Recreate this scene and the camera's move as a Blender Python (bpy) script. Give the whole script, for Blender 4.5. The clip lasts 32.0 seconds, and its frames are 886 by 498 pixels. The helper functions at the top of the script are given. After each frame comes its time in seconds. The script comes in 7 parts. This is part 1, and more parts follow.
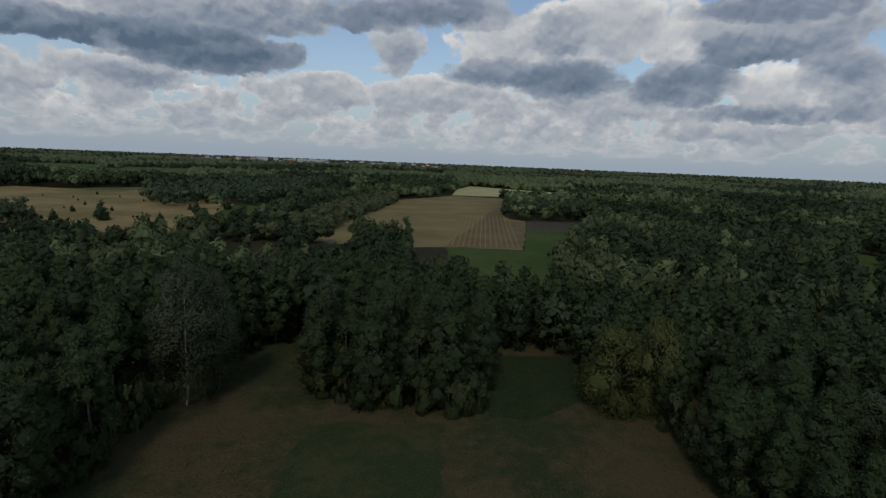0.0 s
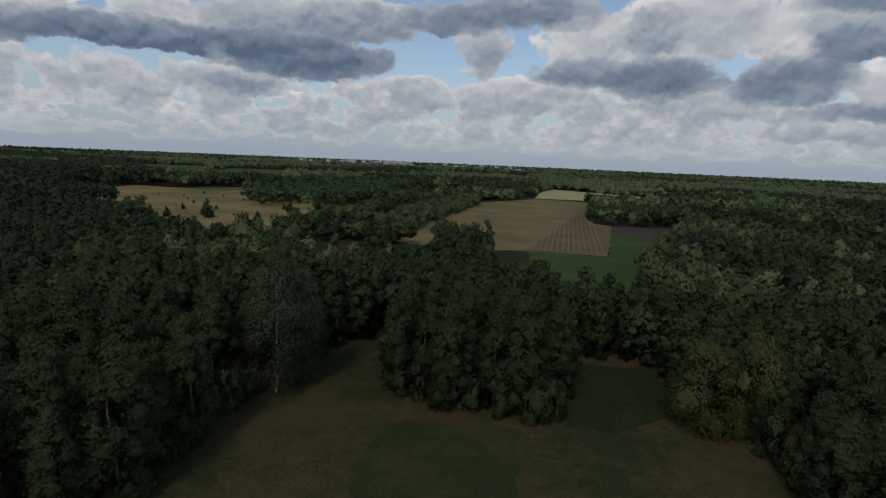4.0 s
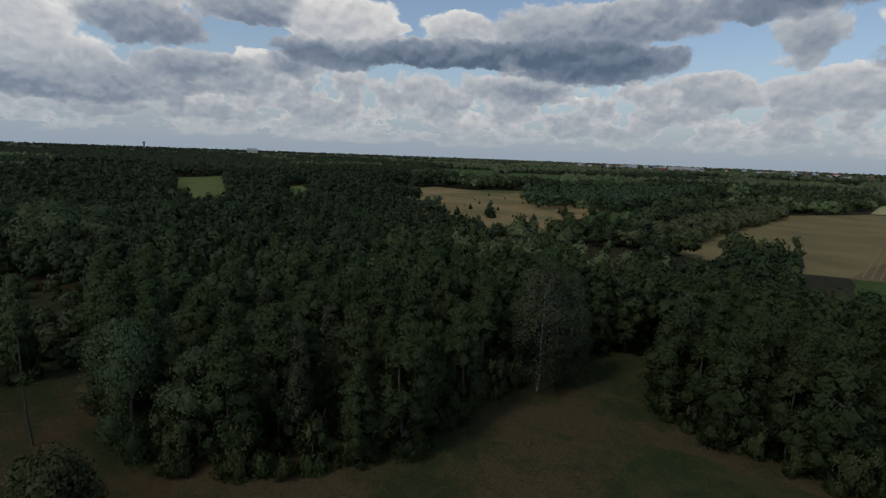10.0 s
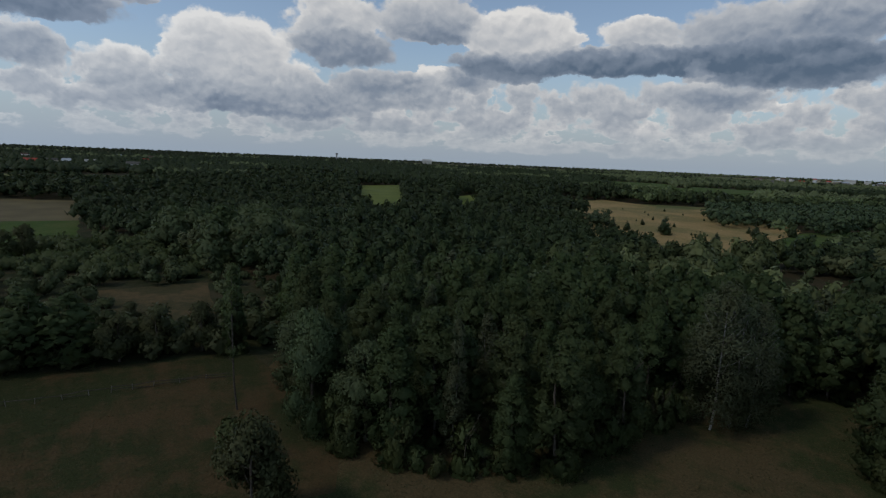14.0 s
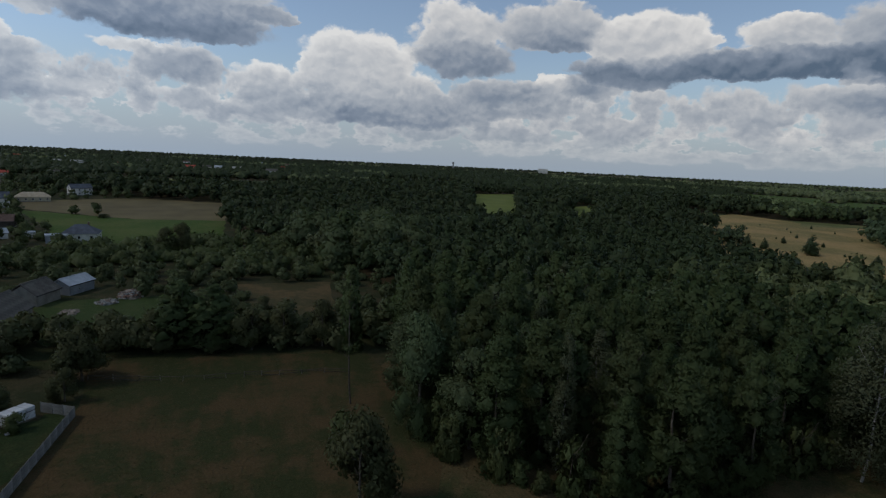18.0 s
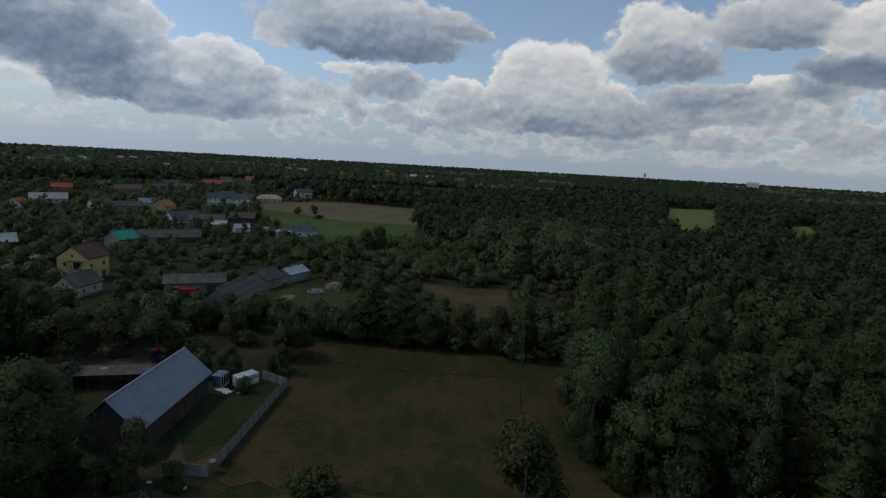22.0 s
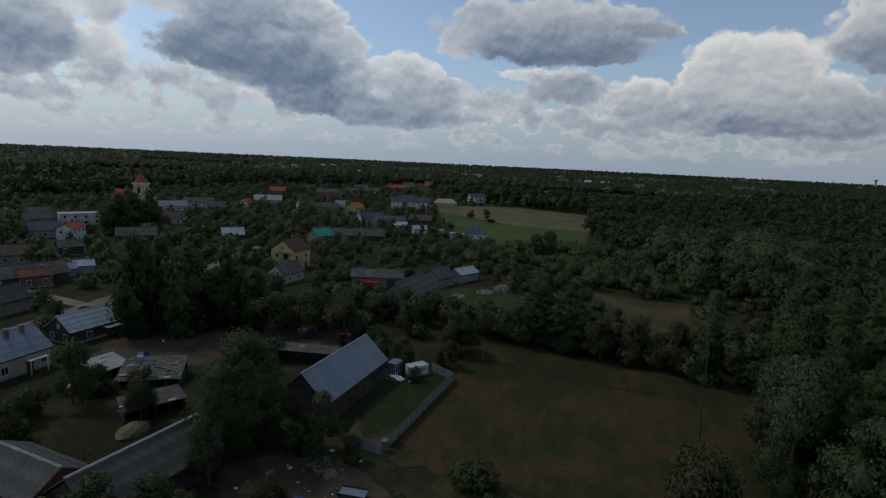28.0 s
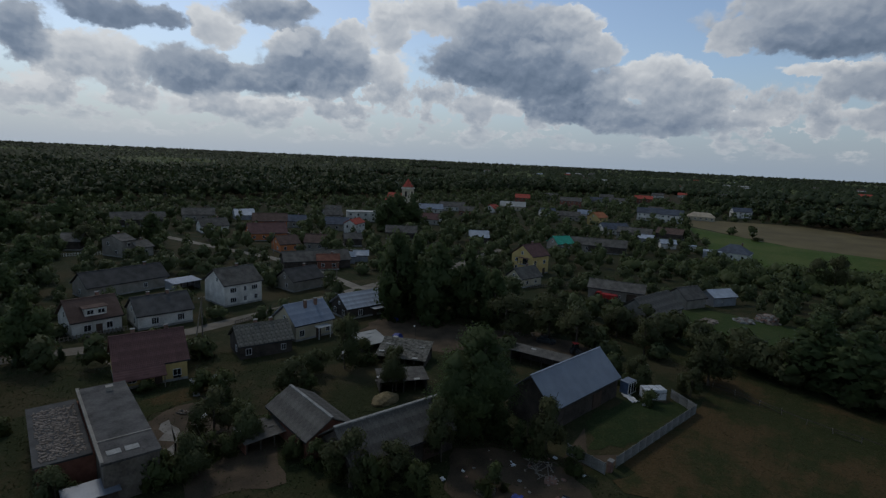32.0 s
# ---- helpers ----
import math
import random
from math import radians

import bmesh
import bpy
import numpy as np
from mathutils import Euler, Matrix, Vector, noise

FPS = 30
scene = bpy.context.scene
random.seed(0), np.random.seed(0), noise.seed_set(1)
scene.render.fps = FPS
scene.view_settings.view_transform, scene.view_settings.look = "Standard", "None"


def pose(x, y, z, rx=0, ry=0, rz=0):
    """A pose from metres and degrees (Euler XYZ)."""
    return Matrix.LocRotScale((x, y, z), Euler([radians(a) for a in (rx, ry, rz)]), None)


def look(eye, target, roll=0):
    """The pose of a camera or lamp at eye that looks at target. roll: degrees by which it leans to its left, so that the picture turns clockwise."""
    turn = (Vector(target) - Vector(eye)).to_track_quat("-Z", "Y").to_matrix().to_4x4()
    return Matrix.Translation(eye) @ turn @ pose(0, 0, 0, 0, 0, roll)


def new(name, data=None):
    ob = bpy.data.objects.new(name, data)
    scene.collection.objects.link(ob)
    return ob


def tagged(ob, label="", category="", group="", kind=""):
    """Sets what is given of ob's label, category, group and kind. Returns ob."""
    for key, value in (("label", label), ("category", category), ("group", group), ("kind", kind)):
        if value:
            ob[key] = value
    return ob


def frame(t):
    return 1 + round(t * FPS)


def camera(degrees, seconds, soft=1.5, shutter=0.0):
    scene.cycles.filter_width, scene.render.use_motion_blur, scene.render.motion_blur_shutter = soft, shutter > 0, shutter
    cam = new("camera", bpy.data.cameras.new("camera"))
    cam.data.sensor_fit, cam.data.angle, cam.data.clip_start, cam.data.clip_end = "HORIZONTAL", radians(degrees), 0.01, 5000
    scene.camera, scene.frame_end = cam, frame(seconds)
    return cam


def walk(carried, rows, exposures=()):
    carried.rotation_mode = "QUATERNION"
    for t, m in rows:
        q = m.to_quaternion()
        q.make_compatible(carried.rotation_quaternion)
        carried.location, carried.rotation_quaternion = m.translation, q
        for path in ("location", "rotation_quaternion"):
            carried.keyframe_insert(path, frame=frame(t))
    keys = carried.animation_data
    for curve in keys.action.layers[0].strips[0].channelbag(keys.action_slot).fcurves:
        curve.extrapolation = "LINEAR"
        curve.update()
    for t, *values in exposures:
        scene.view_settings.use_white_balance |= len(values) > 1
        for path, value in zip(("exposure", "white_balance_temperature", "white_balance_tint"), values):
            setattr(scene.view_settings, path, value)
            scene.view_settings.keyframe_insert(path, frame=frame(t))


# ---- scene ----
H = 40.0
PATH = [
    (0.0, -9.49, -2.30, -0.00),
    (0.5, -9.48, -2.29, 0.68),
    (1.0, -9.48, -2.28, 1.77),
    (1.5, -9.48, -2.30, 3.22),
    (2.0, -9.49, -2.33, 4.77),
    (2.5, -9.51, -2.37, 6.27),
    (4.5, -9.63, -2.41, 10.02),
    (5.0, -9.71, -2.40, 11.61),
    (5.5, -9.80, -2.40, 13.30),
    (6.0, -9.89, -2.42, 15.72),
    (6.5, -9.98, -2.44, 18.61),
    (7.0, -10.04, -2.46, 21.67),
    (7.5, -10.09, -2.45, 24.21),
    (8.0, -10.11, -2.42, 26.76),
    (8.5, -10.13, -2.37, 29.23),
    (9.0, -10.15, -2.31, 31.63),
    (9.5, -10.17, -2.24, 34.27),
    (10.0, -10.21, -2.15, 38.07),
    (10.5, -10.24, -2.10, 41.88),
    (11.0, -10.26, -2.09, 45.28),
    (11.5, -10.23, -2.13, 47.22),
    (12.0, -10.17, -2.20, 49.21),
    (12.5, -10.09, -2.26, 51.06),
    (13.0, -9.98, -2.32, 52.73),
    (13.5, -9.85, -2.37, 54.19),
    (14.0, -9.72, -2.44, 55.90),
    (14.5, -9.62, -2.51, 57.11),
    (16.5, -9.46, -2.67, 62.31),
    (17.0, -9.42, -2.67, 64.39),
    (17.5, -9.37, -2.71, 66.52),
    (18.0, -9.31, -2.78, 68.20),
    (18.5, -9.27, -2.86, 69.99),
    (19.0, -9.24, -2.95, 72.54),
    (19.5, -9.21, -3.03, 75.44),
    (20.0, -9.19, -3.12, 78.42),
    (20.5, -9.16, -3.21, 80.90),
    (21.0, -9.17, -3.26, 83.34),
    (21.5, -9.20, -3.26, 85.67),
    (22.0, -9.24, -3.20, 87.85),
    (22.5, -9.27, -3.12, 89.50),
    (23.0, -9.30, -3.05, 90.82),
    (23.5, -9.35, -3.01, 92.81),
    (24.0, -9.41, -3.00, 94.86),
    (24.5, -9.43, -2.98, 94.83),
    (26.5, -9.40, -2.81, 96.82),
    (27.0, -9.43, -2.76, 99.68),
    (27.5, -9.48, -2.72, 102.84),
    (28.0, -9.55, -2.69, 106.24),
    (28.5, -9.58, -2.70, 109.59),
    (29.0, -9.60, -2.77, 113.13),
    (29.5, -9.63, -2.92, 116.44),
    (30.0, -9.70, -3.11, 119.97),
    (30.5, -9.79, -3.25, 123.14),
    (31.0, -9.83, -3.26, 126.32),
    (31.5, -9.84, -3.08, 129.34),
    (32.0, -9.82, -2.72, 132.07),
]
cam = camera(79.9, 32.0, 1.3)
# it sinks by a metre over the last nine seconds
SINK = [(0, 0.0), (23.0, 0.0), (24.5, 0.08), (26.5, 0.36), (28.0, 0.58), (30.0, 0.84), (32.0, 1.0)]
walk(cam, [(t, pose(0, 0, H - float(np.interp(t, *zip(*SINK))), 90 + p, r, y)) for t, p, r, y in PATH], [(0.0, 0.0), (19.0, 0.0), (25.0, -0.04), (32.0, -0.15)])

# ---- sky and sun ----
SUN_AZ, SUN_EL = 168.0, 48.0
world = bpy.data.worlds.new("sky")
scene.world = world
world.use_nodes = True
wt = world.node_tree
wt.nodes.clear()


def wnode(kind, **kw):
    n = wt.nodes.new(kind)
    for k, v in kw.items():
        if k == "op":
            n.operation = v
        elif k == "blend":
            n.blend_type = v
    return n


sky = wnode("ShaderNodeTexSky")
sky.sky_type = "NISHITA"
sky.sun_disc = False
sky.sun_elevation = radians(SUN_EL)
sky.sun_rotation = radians(-SUN_AZ)
sky_out = wnode("ShaderNodeOutputWorld")
bg = wnode("ShaderNodeBackground")
wt.links.new(bg.outputs[0], sky_out.inputs[0])

# ---- clouds: banks of cumulus, each with its bearing, height, half-widths (degrees), thickness and tone ----
CLOUDS = []


def cloud(az, el, w, h, thick, tone):
    CLOUDS.append((az, el, w, h, thick, tone))


cloud(8.8, 14.0, 5.7, 1.7, 1.00, 0.25)
cloud(-0.3, 14.8, 9.0, 2.0, 1.00, 0.30)
cloud(5.1, 11.4, 3.6, 2.6, 1.00, 0.50)
cloud(5.9, 9.1, 2.3, 0.8, 0.80, 0.60)
cloud(1.1, 6.9, 7.2, 2.1, 0.90, 0.72)
cloud(-4.2, 7.1, 2.3, 1.2, 0.90, 0.85)
cloud(-6.2, 12.0, 7.1, 3.0, 1.00, 0.80)
cloud(-5.3, 9.1, 6.5, 1.6, 1.00, 0.25)
cloud(-12.2, 8.6, 6.3, 2.2, 1.00, 0.15)
cloud(-16.2, 13.3, 10.1, 3.5, 1.00, 0.75)
cloud(-11.3, 12.9, 3.1, 2.4, 1.00, 0.35)
cloud(-22.1, 10.9, 3.1, 1.4, 1.00, 0.95)
cloud(-22.9, 8.1, 6.2, 2.4, 1.00, 0.15)
cloud(-31.5, 12.7, 9.0, 2.9, 1.00, 0.50)
cloud(-30.5, 14.2, 8.1, 1.3, 1.00, 0.20)
cloud(-28.7, 11.0, 5.0, 1.6, 1.00, 0.25)
cloud(-31.3, 7.6, 5.3, 2.3, 1.00, 0.90)
cloud(-30.3, 5.2, 6.5, 1.0, 0.90, 0.20)
cloud(-36.0, 9.0, 3.9, 2.3, 1.00, 0.35)
cloud(-37.5, 6.2, 2.9, 1.8, 1.00, 0.35)
cloud(-15.7, 6.2, 7.4, 1.4, 0.80, 0.65)
cloud(-10.3, 3.3, 5.8, 0.9, 0.60, 0.70)
cloud(-20.6, 5.4, 3.5, 0.9, 0.70, 0.75)
cloud(-28.2, 3.4, 7.8, 0.8, 0.60, 0.60)
cloud(11.0, 6.4, 3.8, 1.9, 0.90, 0.75)
cloud(48.1, 11.9, 6.5, 2.6, 1.00, 0.95)
cloud(49.2, 9.2, 5.3, 1.3, 1.00, 0.20)
cloud(37.0, 12.3, 4.5, 2.1, 1.00, 0.85)
cloud(41.5, 10.1, 8.2, 1.5, 1.00, 0.30)
cloud(33.4, 10.0, 20.8, 1.4, 1.00, 0.08)
cloud(23.5, 9.3, 9.6, 2.2, 1.00, 0.08)
cloud(25.5, 12.7, 10.8, 2.7, 1.00, 0.50)
cloud(17.7, 13.2, 7.3, 2.3, 1.00, 0.45)
cloud(16.3, 9.6, 1.8, 1.2, 0.90, 0.55)
cloud(31.1, 9.1, 1.2, 1.1, 0.60, 0.95)
cloud(47.6, 7.3, 1.3, 0.7, 0.70, 0.85)
cloud(40.3, 6.7, 0.9, 0.6, 0.60, 0.80)
cloud(37.4, 5.5, 2.6, 0.8, 0.70, 0.75)
cloud(29.2, 6.4, 4.6, 1.2, 0.80, 0.25)
cloud(25.0, 5.9, 2.3, 0.6, 0.70, 0.90)
cloud(33.3, 7.1, 2.0, 1.3, 0.60, 0.70)
cloud(18.8, 6.6, 2.2, 1.3, 0.80, 0.80)
cloud(11.7, 6.7, 4.4, 1.9, 0.90, 0.70)
cloud(51.9, 4.3, 5.2, 1.2, 0.60, 0.70)
cloud(36.8, 3.5, 4.0, 1.1, 0.60, 0.70)
cloud(15.8, 4.5, 3.7, 0.9, 0.60, 0.75)
cloud(86.2, 7.1, 3.9, 2.1, 1.00, 0.85)
cloud(84.2, 5.2, 5.1, 1.5, 0.90, 0.55)
cloud(77.3, 10.3, 6.7, 2.7, 1.00, 0.95)
cloud(75.6, 7.5, 7.5, 2.5, 1.00, 0.85)
cloud(81.6, 8.6, 2.3, 1.8, 1.00, 0.95)
cloud(87.7, 3.9, 2.7, 1.2, 0.80, 0.70)
cloud(67.8, 12.9, 5.1, 3.6, 1.00, 0.80)
cloud(66.0, 10.4, 5.9, 1.9, 1.00, 0.35)
cloud(58.6, 13.9, 7.1, 2.7, 1.00, 0.60)
cloud(56.8, 12.6, 4.5, 1.3, 1.00, 0.35)
cloud(57.6, 8.3, 2.1, 1.1, 0.90, 1.00)
cloud(62.3, 7.3, 5.9, 1.6, 0.90, 0.45)
cloud(70.5, 5.4, 14.7, 1.3, 0.90, 0.40)
cloud(73.3, 4.1, 10.2, 0.9, 0.80, 0.25)
cloud(48.3, 12.4, 6.7, 2.9, 1.00, 0.95)
cloud(52.5, 9.8, 3.8, 1.2, 0.90, 0.30)
cloud(53.6, 8.1, 3.9, 1.3, 0.80, 0.35)
cloud(52.1, 4.5, 6.4, 1.0, 0.60, 0.70)
cloud(66.3, 3.1, 13.1, 0.9, 0.50, 0.55)
cloud(111.2, 8.5, 4.6, 2.5, 1.00, 0.85)
cloud(115.7, 7.0, 2.7, 2.0, 1.00, 0.80)
cloud(107.5, 6.8, 4.2, 1.9, 1.00, 0.70)
cloud(111.2, 4.6, 8.1, 1.9, 1.00, 0.35)
cloud(102.5, 5.0, 2.9, 0.9, 0.80, 0.90)
cloud(96.4, 13.3, 12.7, 3.0, 1.00, 0.55)
cloud(95.2, 11.3, 10.3, 1.8, 1.00, 0.25)
cloud(105.4, 11.7, 2.4, 1.8, 1.00, 0.80)
cloud(86.5, 13.0, 3.2, 0.8, 0.80, 0.45)
cloud(93.8, 7.8, 4.6, 1.9, 1.00, 0.55)
cloud(97.4, 9.0, 3.9, 0.6, 0.80, 0.85)
cloud(93.7, 5.0, 4.0, 1.2, 0.80, 0.70)
cloud(96.6, 4.0, 2.6, 0.8, 0.60, 0.70)
cloud(88.3, 4.4, 3.3, 0.9, 0.70, 0.75)
cloud(169.4, 8.3, 2.5, 2.7, 1.00, 0.25)
cloud(163.0, 11.3, 6.2, 1.6, 1.00, 0.15)
cloud(166.9, 6.9, 2.6, 2.1, 0.90, 0.85)
cloud(164.0, 7.3, 4.2, 2.7, 0.80, 0.80)
cloud(157.3, 7.1, 4.8, 2.6, 1.00, 0.30)
cloud(145.4, 8.8, 6.2, 3.4, 1.00, 0.30)
cloud(151.3, 6.7, 7.0, 1.7, 1.00, 0.25)
cloud(148.1, 10.4, 3.0, 1.1, 0.90, 0.95)
cloud(154.8, 11.1, 2.8, 2.2, 1.00, 0.85)
cloud(142.1, 10.9, 2.5, 2.4, 1.00, 0.75)
cloud(149.7, 13.0, 5.3, 1.7, 1.00, 0.35)
cloud(138.1, 13.0, 3.2, 3.0, 1.00, 0.85)
cloud(138.0, 8.8, 2.9, 1.9, 0.80, 0.90)
cloud(133.0, 14.1, 3.9, 2.3, 1.00, 0.80)
cloud(124.8, 12.6, 8.3, 3.3, 1.00, 0.45)
cloud(119.8, 13.4, 3.7, 2.0, 1.00, 0.85)
cloud(116.9, 11.1, 2.7, 1.7, 1.00, 0.80)
cloud(128.7, 9.8, 7.1, 2.5, 1.00, 0.25)
cloud(122.2, 8.4, 8.9, 2.8, 1.00, 0.22)
cloud(119.1, 5.7, 5.7, 1.8, 1.00, 0.20)
cloud(124.1, 11.3, 2.6, 0.9, 0.80, 0.85)
cloud(149.8, 4.1, 3.6, 1.6, 0.80, 0.85)
cloud(157.9, 4.0, 8.0, 1.3, 0.70, 0.80)
cloud(127.2, 5.4, 4.0, 1.2, 0.80, 0.85)
cloud(169.0, 4.4, 3.8, 1.3, 0.70, 0.85)
cloud(143.1, 4.3, 5.8, 1.0, 0.70, 0.75)


def link(tree, a, sock):
    if isinstance(a, (int, float)):
        sock.default_value = a
    elif isinstance(a, tuple):
        sock.default_value = a
    else:
        tree.links.new(a, sock)


def vmath(tree, op, a, b=None, c=None):
    n = tree.nodes.new("ShaderNodeVectorMath")
    n.operation = op
    for i, v in enumerate((a, b, c)):
        if v is not None:
            link(tree, v, n.inputs[i])
    return n.outputs["Value"] if op in ("LENGTH", "DOT_PRODUCT") else n.outputs[0]


def smath(tree, op, a, b=None, c=None, clamp=False):
    n = tree.nodes.new("ShaderNodeMath")
    n.operation = op
    n.use_clamp = clamp
    for i, v in enumerate((a, b, c)):
        if v is not None:
            link(tree, v, n.inputs[i])
    return n.outputs[0]


def noise_node(tree, vec, scale, detail, rough=0.55, colour=False):
    n = tree.nodes.new("ShaderNodeTexNoise")
    n.inputs["Scale"].default_value = scale
    n.inputs["Detail"].default_value = detail
    n.inputs["Roughness"].default_value = rough
    tree.links.new(vec, n.inputs["Vector"])
    return n.outputs["Color"] if colour else n.outputs[0]


def smooth(tree, v, lo, hi, a=0.0, b=1.0):
    n = tree.nodes.new("ShaderNodeMapRange")
    n.interpolation_type = "SMOOTHSTEP"
    link(tree, v, n.inputs["Value"])
    n.inputs["From Min"].default_value = lo
    n.inputs["From Max"].default_value = hi
    n.inputs["To Min"].default_value = a
    n.inputs["To Max"].default_value = b
    return n.outputs[0]


# cloud thickness as a function of bearing and height
dg = bpy.data.node_groups.new("cloud_thickness", "ShaderNodeTree")
dg.interface.new_socket("Vector", in_out="INPUT", socket_type="NodeSocketVector")
dg.interface.new_socket("Thickness", in_out="OUTPUT", socket_type="NodeSocketFloat")
dg.interface.new_socket("Tone", in_out="OUTPUT", socket_type="NodeSocketFloat")
gi = dg.nodes.new("NodeGroupInput")
go = dg.nodes.new("NodeGroupOutput")
vec = gi.outputs[0]
# a coarse and a fine bending of the outlines
w1 = vmath(dg, "SUBTRACT", noise_node(dg, vmath(dg, "MULTIPLY", vec, (1, 1.4, 1)), 0.24, 3, 0.5, True), (0.5, 0.5, 0.5))
w2 = vmath(dg, "SUBTRACT", noise_node(dg, vmath(dg, "MULTIPLY", vec, (1, 1.3, 1)), 0.9, 4, 0.6, True), (0.5, 0.5, 0.5))
wv = vmath(dg, "MULTIPLY_ADD", w1, (3.4, 1.5, 0), vec)
wv = vmath(dg, "MULTIPLY_ADD", w2, (1.5, 1.1, 0), wv)
total, tone_sum = None, None
for az, el, w, h, thick, tone in CLOUDS:
    q = vmath(dg, "MULTIPLY_ADD", wv, (1 / w, 1 / h, 0), (-az / w, -el / h, 0))
    k = smath(dg, "MAXIMUM", smath(dg, "MULTIPLY_ADD", vmath(dg, "DOT_PRODUCT", q, q), -thick, thick), 0.0)
    # each bank is brighter towards its top
    tq = smath(dg, "ADD", vmath(dg, "DOT_PRODUCT", q, (0.0, 0.22, 0.0)), tone)
    total = k if total is None else smath(dg, "ADD", total, k)
    tone_sum = smath(dg, "MULTIPLY", k, tq) if tone_sum is None else smath(dg, "MULTIPLY_ADD", k, tq, tone_sum)
sep = dg.nodes.new("ShaderNodeSeparateXYZ")
dg.links.new(vec, sep.inputs[0])
elv = sep.outputs[1]
# low rows of small flat-based clouds towards the horizon, drawn together by distance
flat = dg.nodes.new("ShaderNodeCombineXYZ")
dg.links.new(smath(dg, "MULTIPLY", sep.outputs[0], 0.55), flat.inputs[0])
dg.links.new(smath(dg, "MULTIPLY", smath(dg, "LOGARITHM", smath(dg, "MAXIMUM", smath(dg, "ADD", elv, 1.2), 0.3), 2.718), 3.6), flat.inputs[1])
low = smath(dg, "ADD", noise_node(dg, flat.outputs[0], 0.5, 6, 0.6), smooth(dg, sep.outputs[0], 55.0, 100.0, 0.05, -0.02))
band = smath(dg, "MULTIPLY", smooth(dg, elv, 0.3, 2.5), smooth(dg, elv, 6.0, 9.0, 1.0, 0.0))
lowk = smath(dg, "MULTIPLY", smath(dg, "MAXIMUM", smath(dg, "MULTIPLY_ADD", low, 6.5, -2.75), 0.0), smath(dg, "MULTIPLY", band, 0.75))
# heavy cover overhead
over = smath(dg, "MULTIPLY", smooth(dg, elv, 22.0, 34.0), 1.2)
bent = vmath(dg, "MULTIPLY", vmath(dg, "MULTIPLY_ADD", w1, (2.0, 1.4, 0), vmath(dg, "MULTIPLY_ADD", w2, (0.9, 0.7, 0), vec)), (1, 1.25, 1))


def puffs(shift):
    """Rounded heads upon heads, as cumulus has them."""
    n = dg.nodes.new("ShaderNodeTexVoronoi")
    n.feature = "SMOOTH_F1"
    n.normalize = True
    n.inputs["Scale"].default_value = 0.3
    n.inputs["Detail"].default_value = 2.6
    n.inputs["Roughness"].default_value = 0.5
    n.inputs["Lacunarity"].default_value = 2.3
    n.inputs["Smoothness"].default_value = 0.25
    dg.links.new(vmath(dg, "ADD", bent, shift), n.inputs["Vector"])
    return smath(dg, "SUBTRACT", 0.5, n.outputs["Distance"])


heads = puffs((0.0, 0.0, 0.0))
wisps = noise_node(dg, vmath(dg, "MULTIPLY", vec, (1, 1.25, 1)), 0.5, 6, 0.55)
tot = smath(dg, "ADD", smath(dg, "ADD", smath(dg, "MINIMUM", total, 1.3), lowk), over)
rough_part = smath(dg, "MULTIPLY_ADD", smath(dg, "SUBTRACT", wisps, 0.5), 1.0, smath(dg, "MULTIPLY_ADD", heads, 2.5, -0.42))
den = smath(dg, "MULTIPLY_ADD", rough_part, smooth(dg, tot, 0.0, 0.3, 0.05, 1.0), tot)
tn = smath(dg, "DIVIDE", smath(dg, "ADD", smath(dg, "MULTIPLY_ADD", lowk, 0.66, tone_sum), smath(dg, "MULTIPLY", over, 0.02)), smath(dg, "MAXIMUM", smath(dg, "ADD", smath(dg, "ADD", total, lowk), over), 0.02))
# relief: the sides of the heads that face the sun are bright, those turned from it grey
relief = smath(dg, "SUBTRACT", heads, puffs((0.2, 0.62, 0.0)))
relief = smath(dg, "MULTIPLY_ADD", smath(dg, "SUBTRACT", wisps, 0.5), 0.3, smath(dg, "MULTIPLY", relief, 2.0))
rim = smooth(dg, den, 0.15, 1.1, 1.0, 0.0)
dg.links.new(den, go.inputs[0])
dg.links.new(smath(dg, "MULTIPLY_ADD", relief, 0.6, smath(dg, "MULTIPLY_ADD", rim, 0.3, tn)), go.inputs[1])

tc = wt.nodes.new("ShaderNodeTexCoord")
sp = wt.nodes.new("ShaderNodeSeparateXYZ")
wt.links.new(tc.outputs["Generated"], sp.inputs[0])
azd = smath(wt, "MULTIPLY", smath(wt, "ARCTAN2", smath(wt, "MULTIPLY", sp.outputs[0], -1.0), sp.outputs[1]), 57.2958)
# bearings run on past 180 degrees, so that the seam lies behind the camera
azd = smath(wt, "SUBTRACT", smath(wt, "FLOORED_MODULO", smath(wt, "ADD", azd, 120.0), 360.0), 120.0)
eld = smath(wt, "MULTIPLY", smath(wt, "ARCSINE", sp.outputs[2]), 57.2958)
cv = wt.nodes.new("ShaderNodeCombineXYZ")
wt.links.new(azd, cv.inputs[0])
wt.links.new(eld, cv.inputs[1])
g = wt.nodes.new("ShaderNodeGroup")
g.node_tree = dg
wt.links.new(cv.outputs[0], g.inputs[0])
d0, tone0 = g.outputs
cover = smooth(wt, d0, 0.06, 0.5)
lit = smath(wt, "ADD", smath(wt, "MULTIPLY_ADD", tone0, 0.8, 0.0), smooth(wt, azd, 80.0, 165.0, 0.0, 0.08), clamp=True)
ramp = wt.nodes.new("ShaderNodeValToRGB")
els = ramp.color_ramp.elements
els[0].position, els[0].color = 0.0, (0.085, 0.125, 0.185, 1)
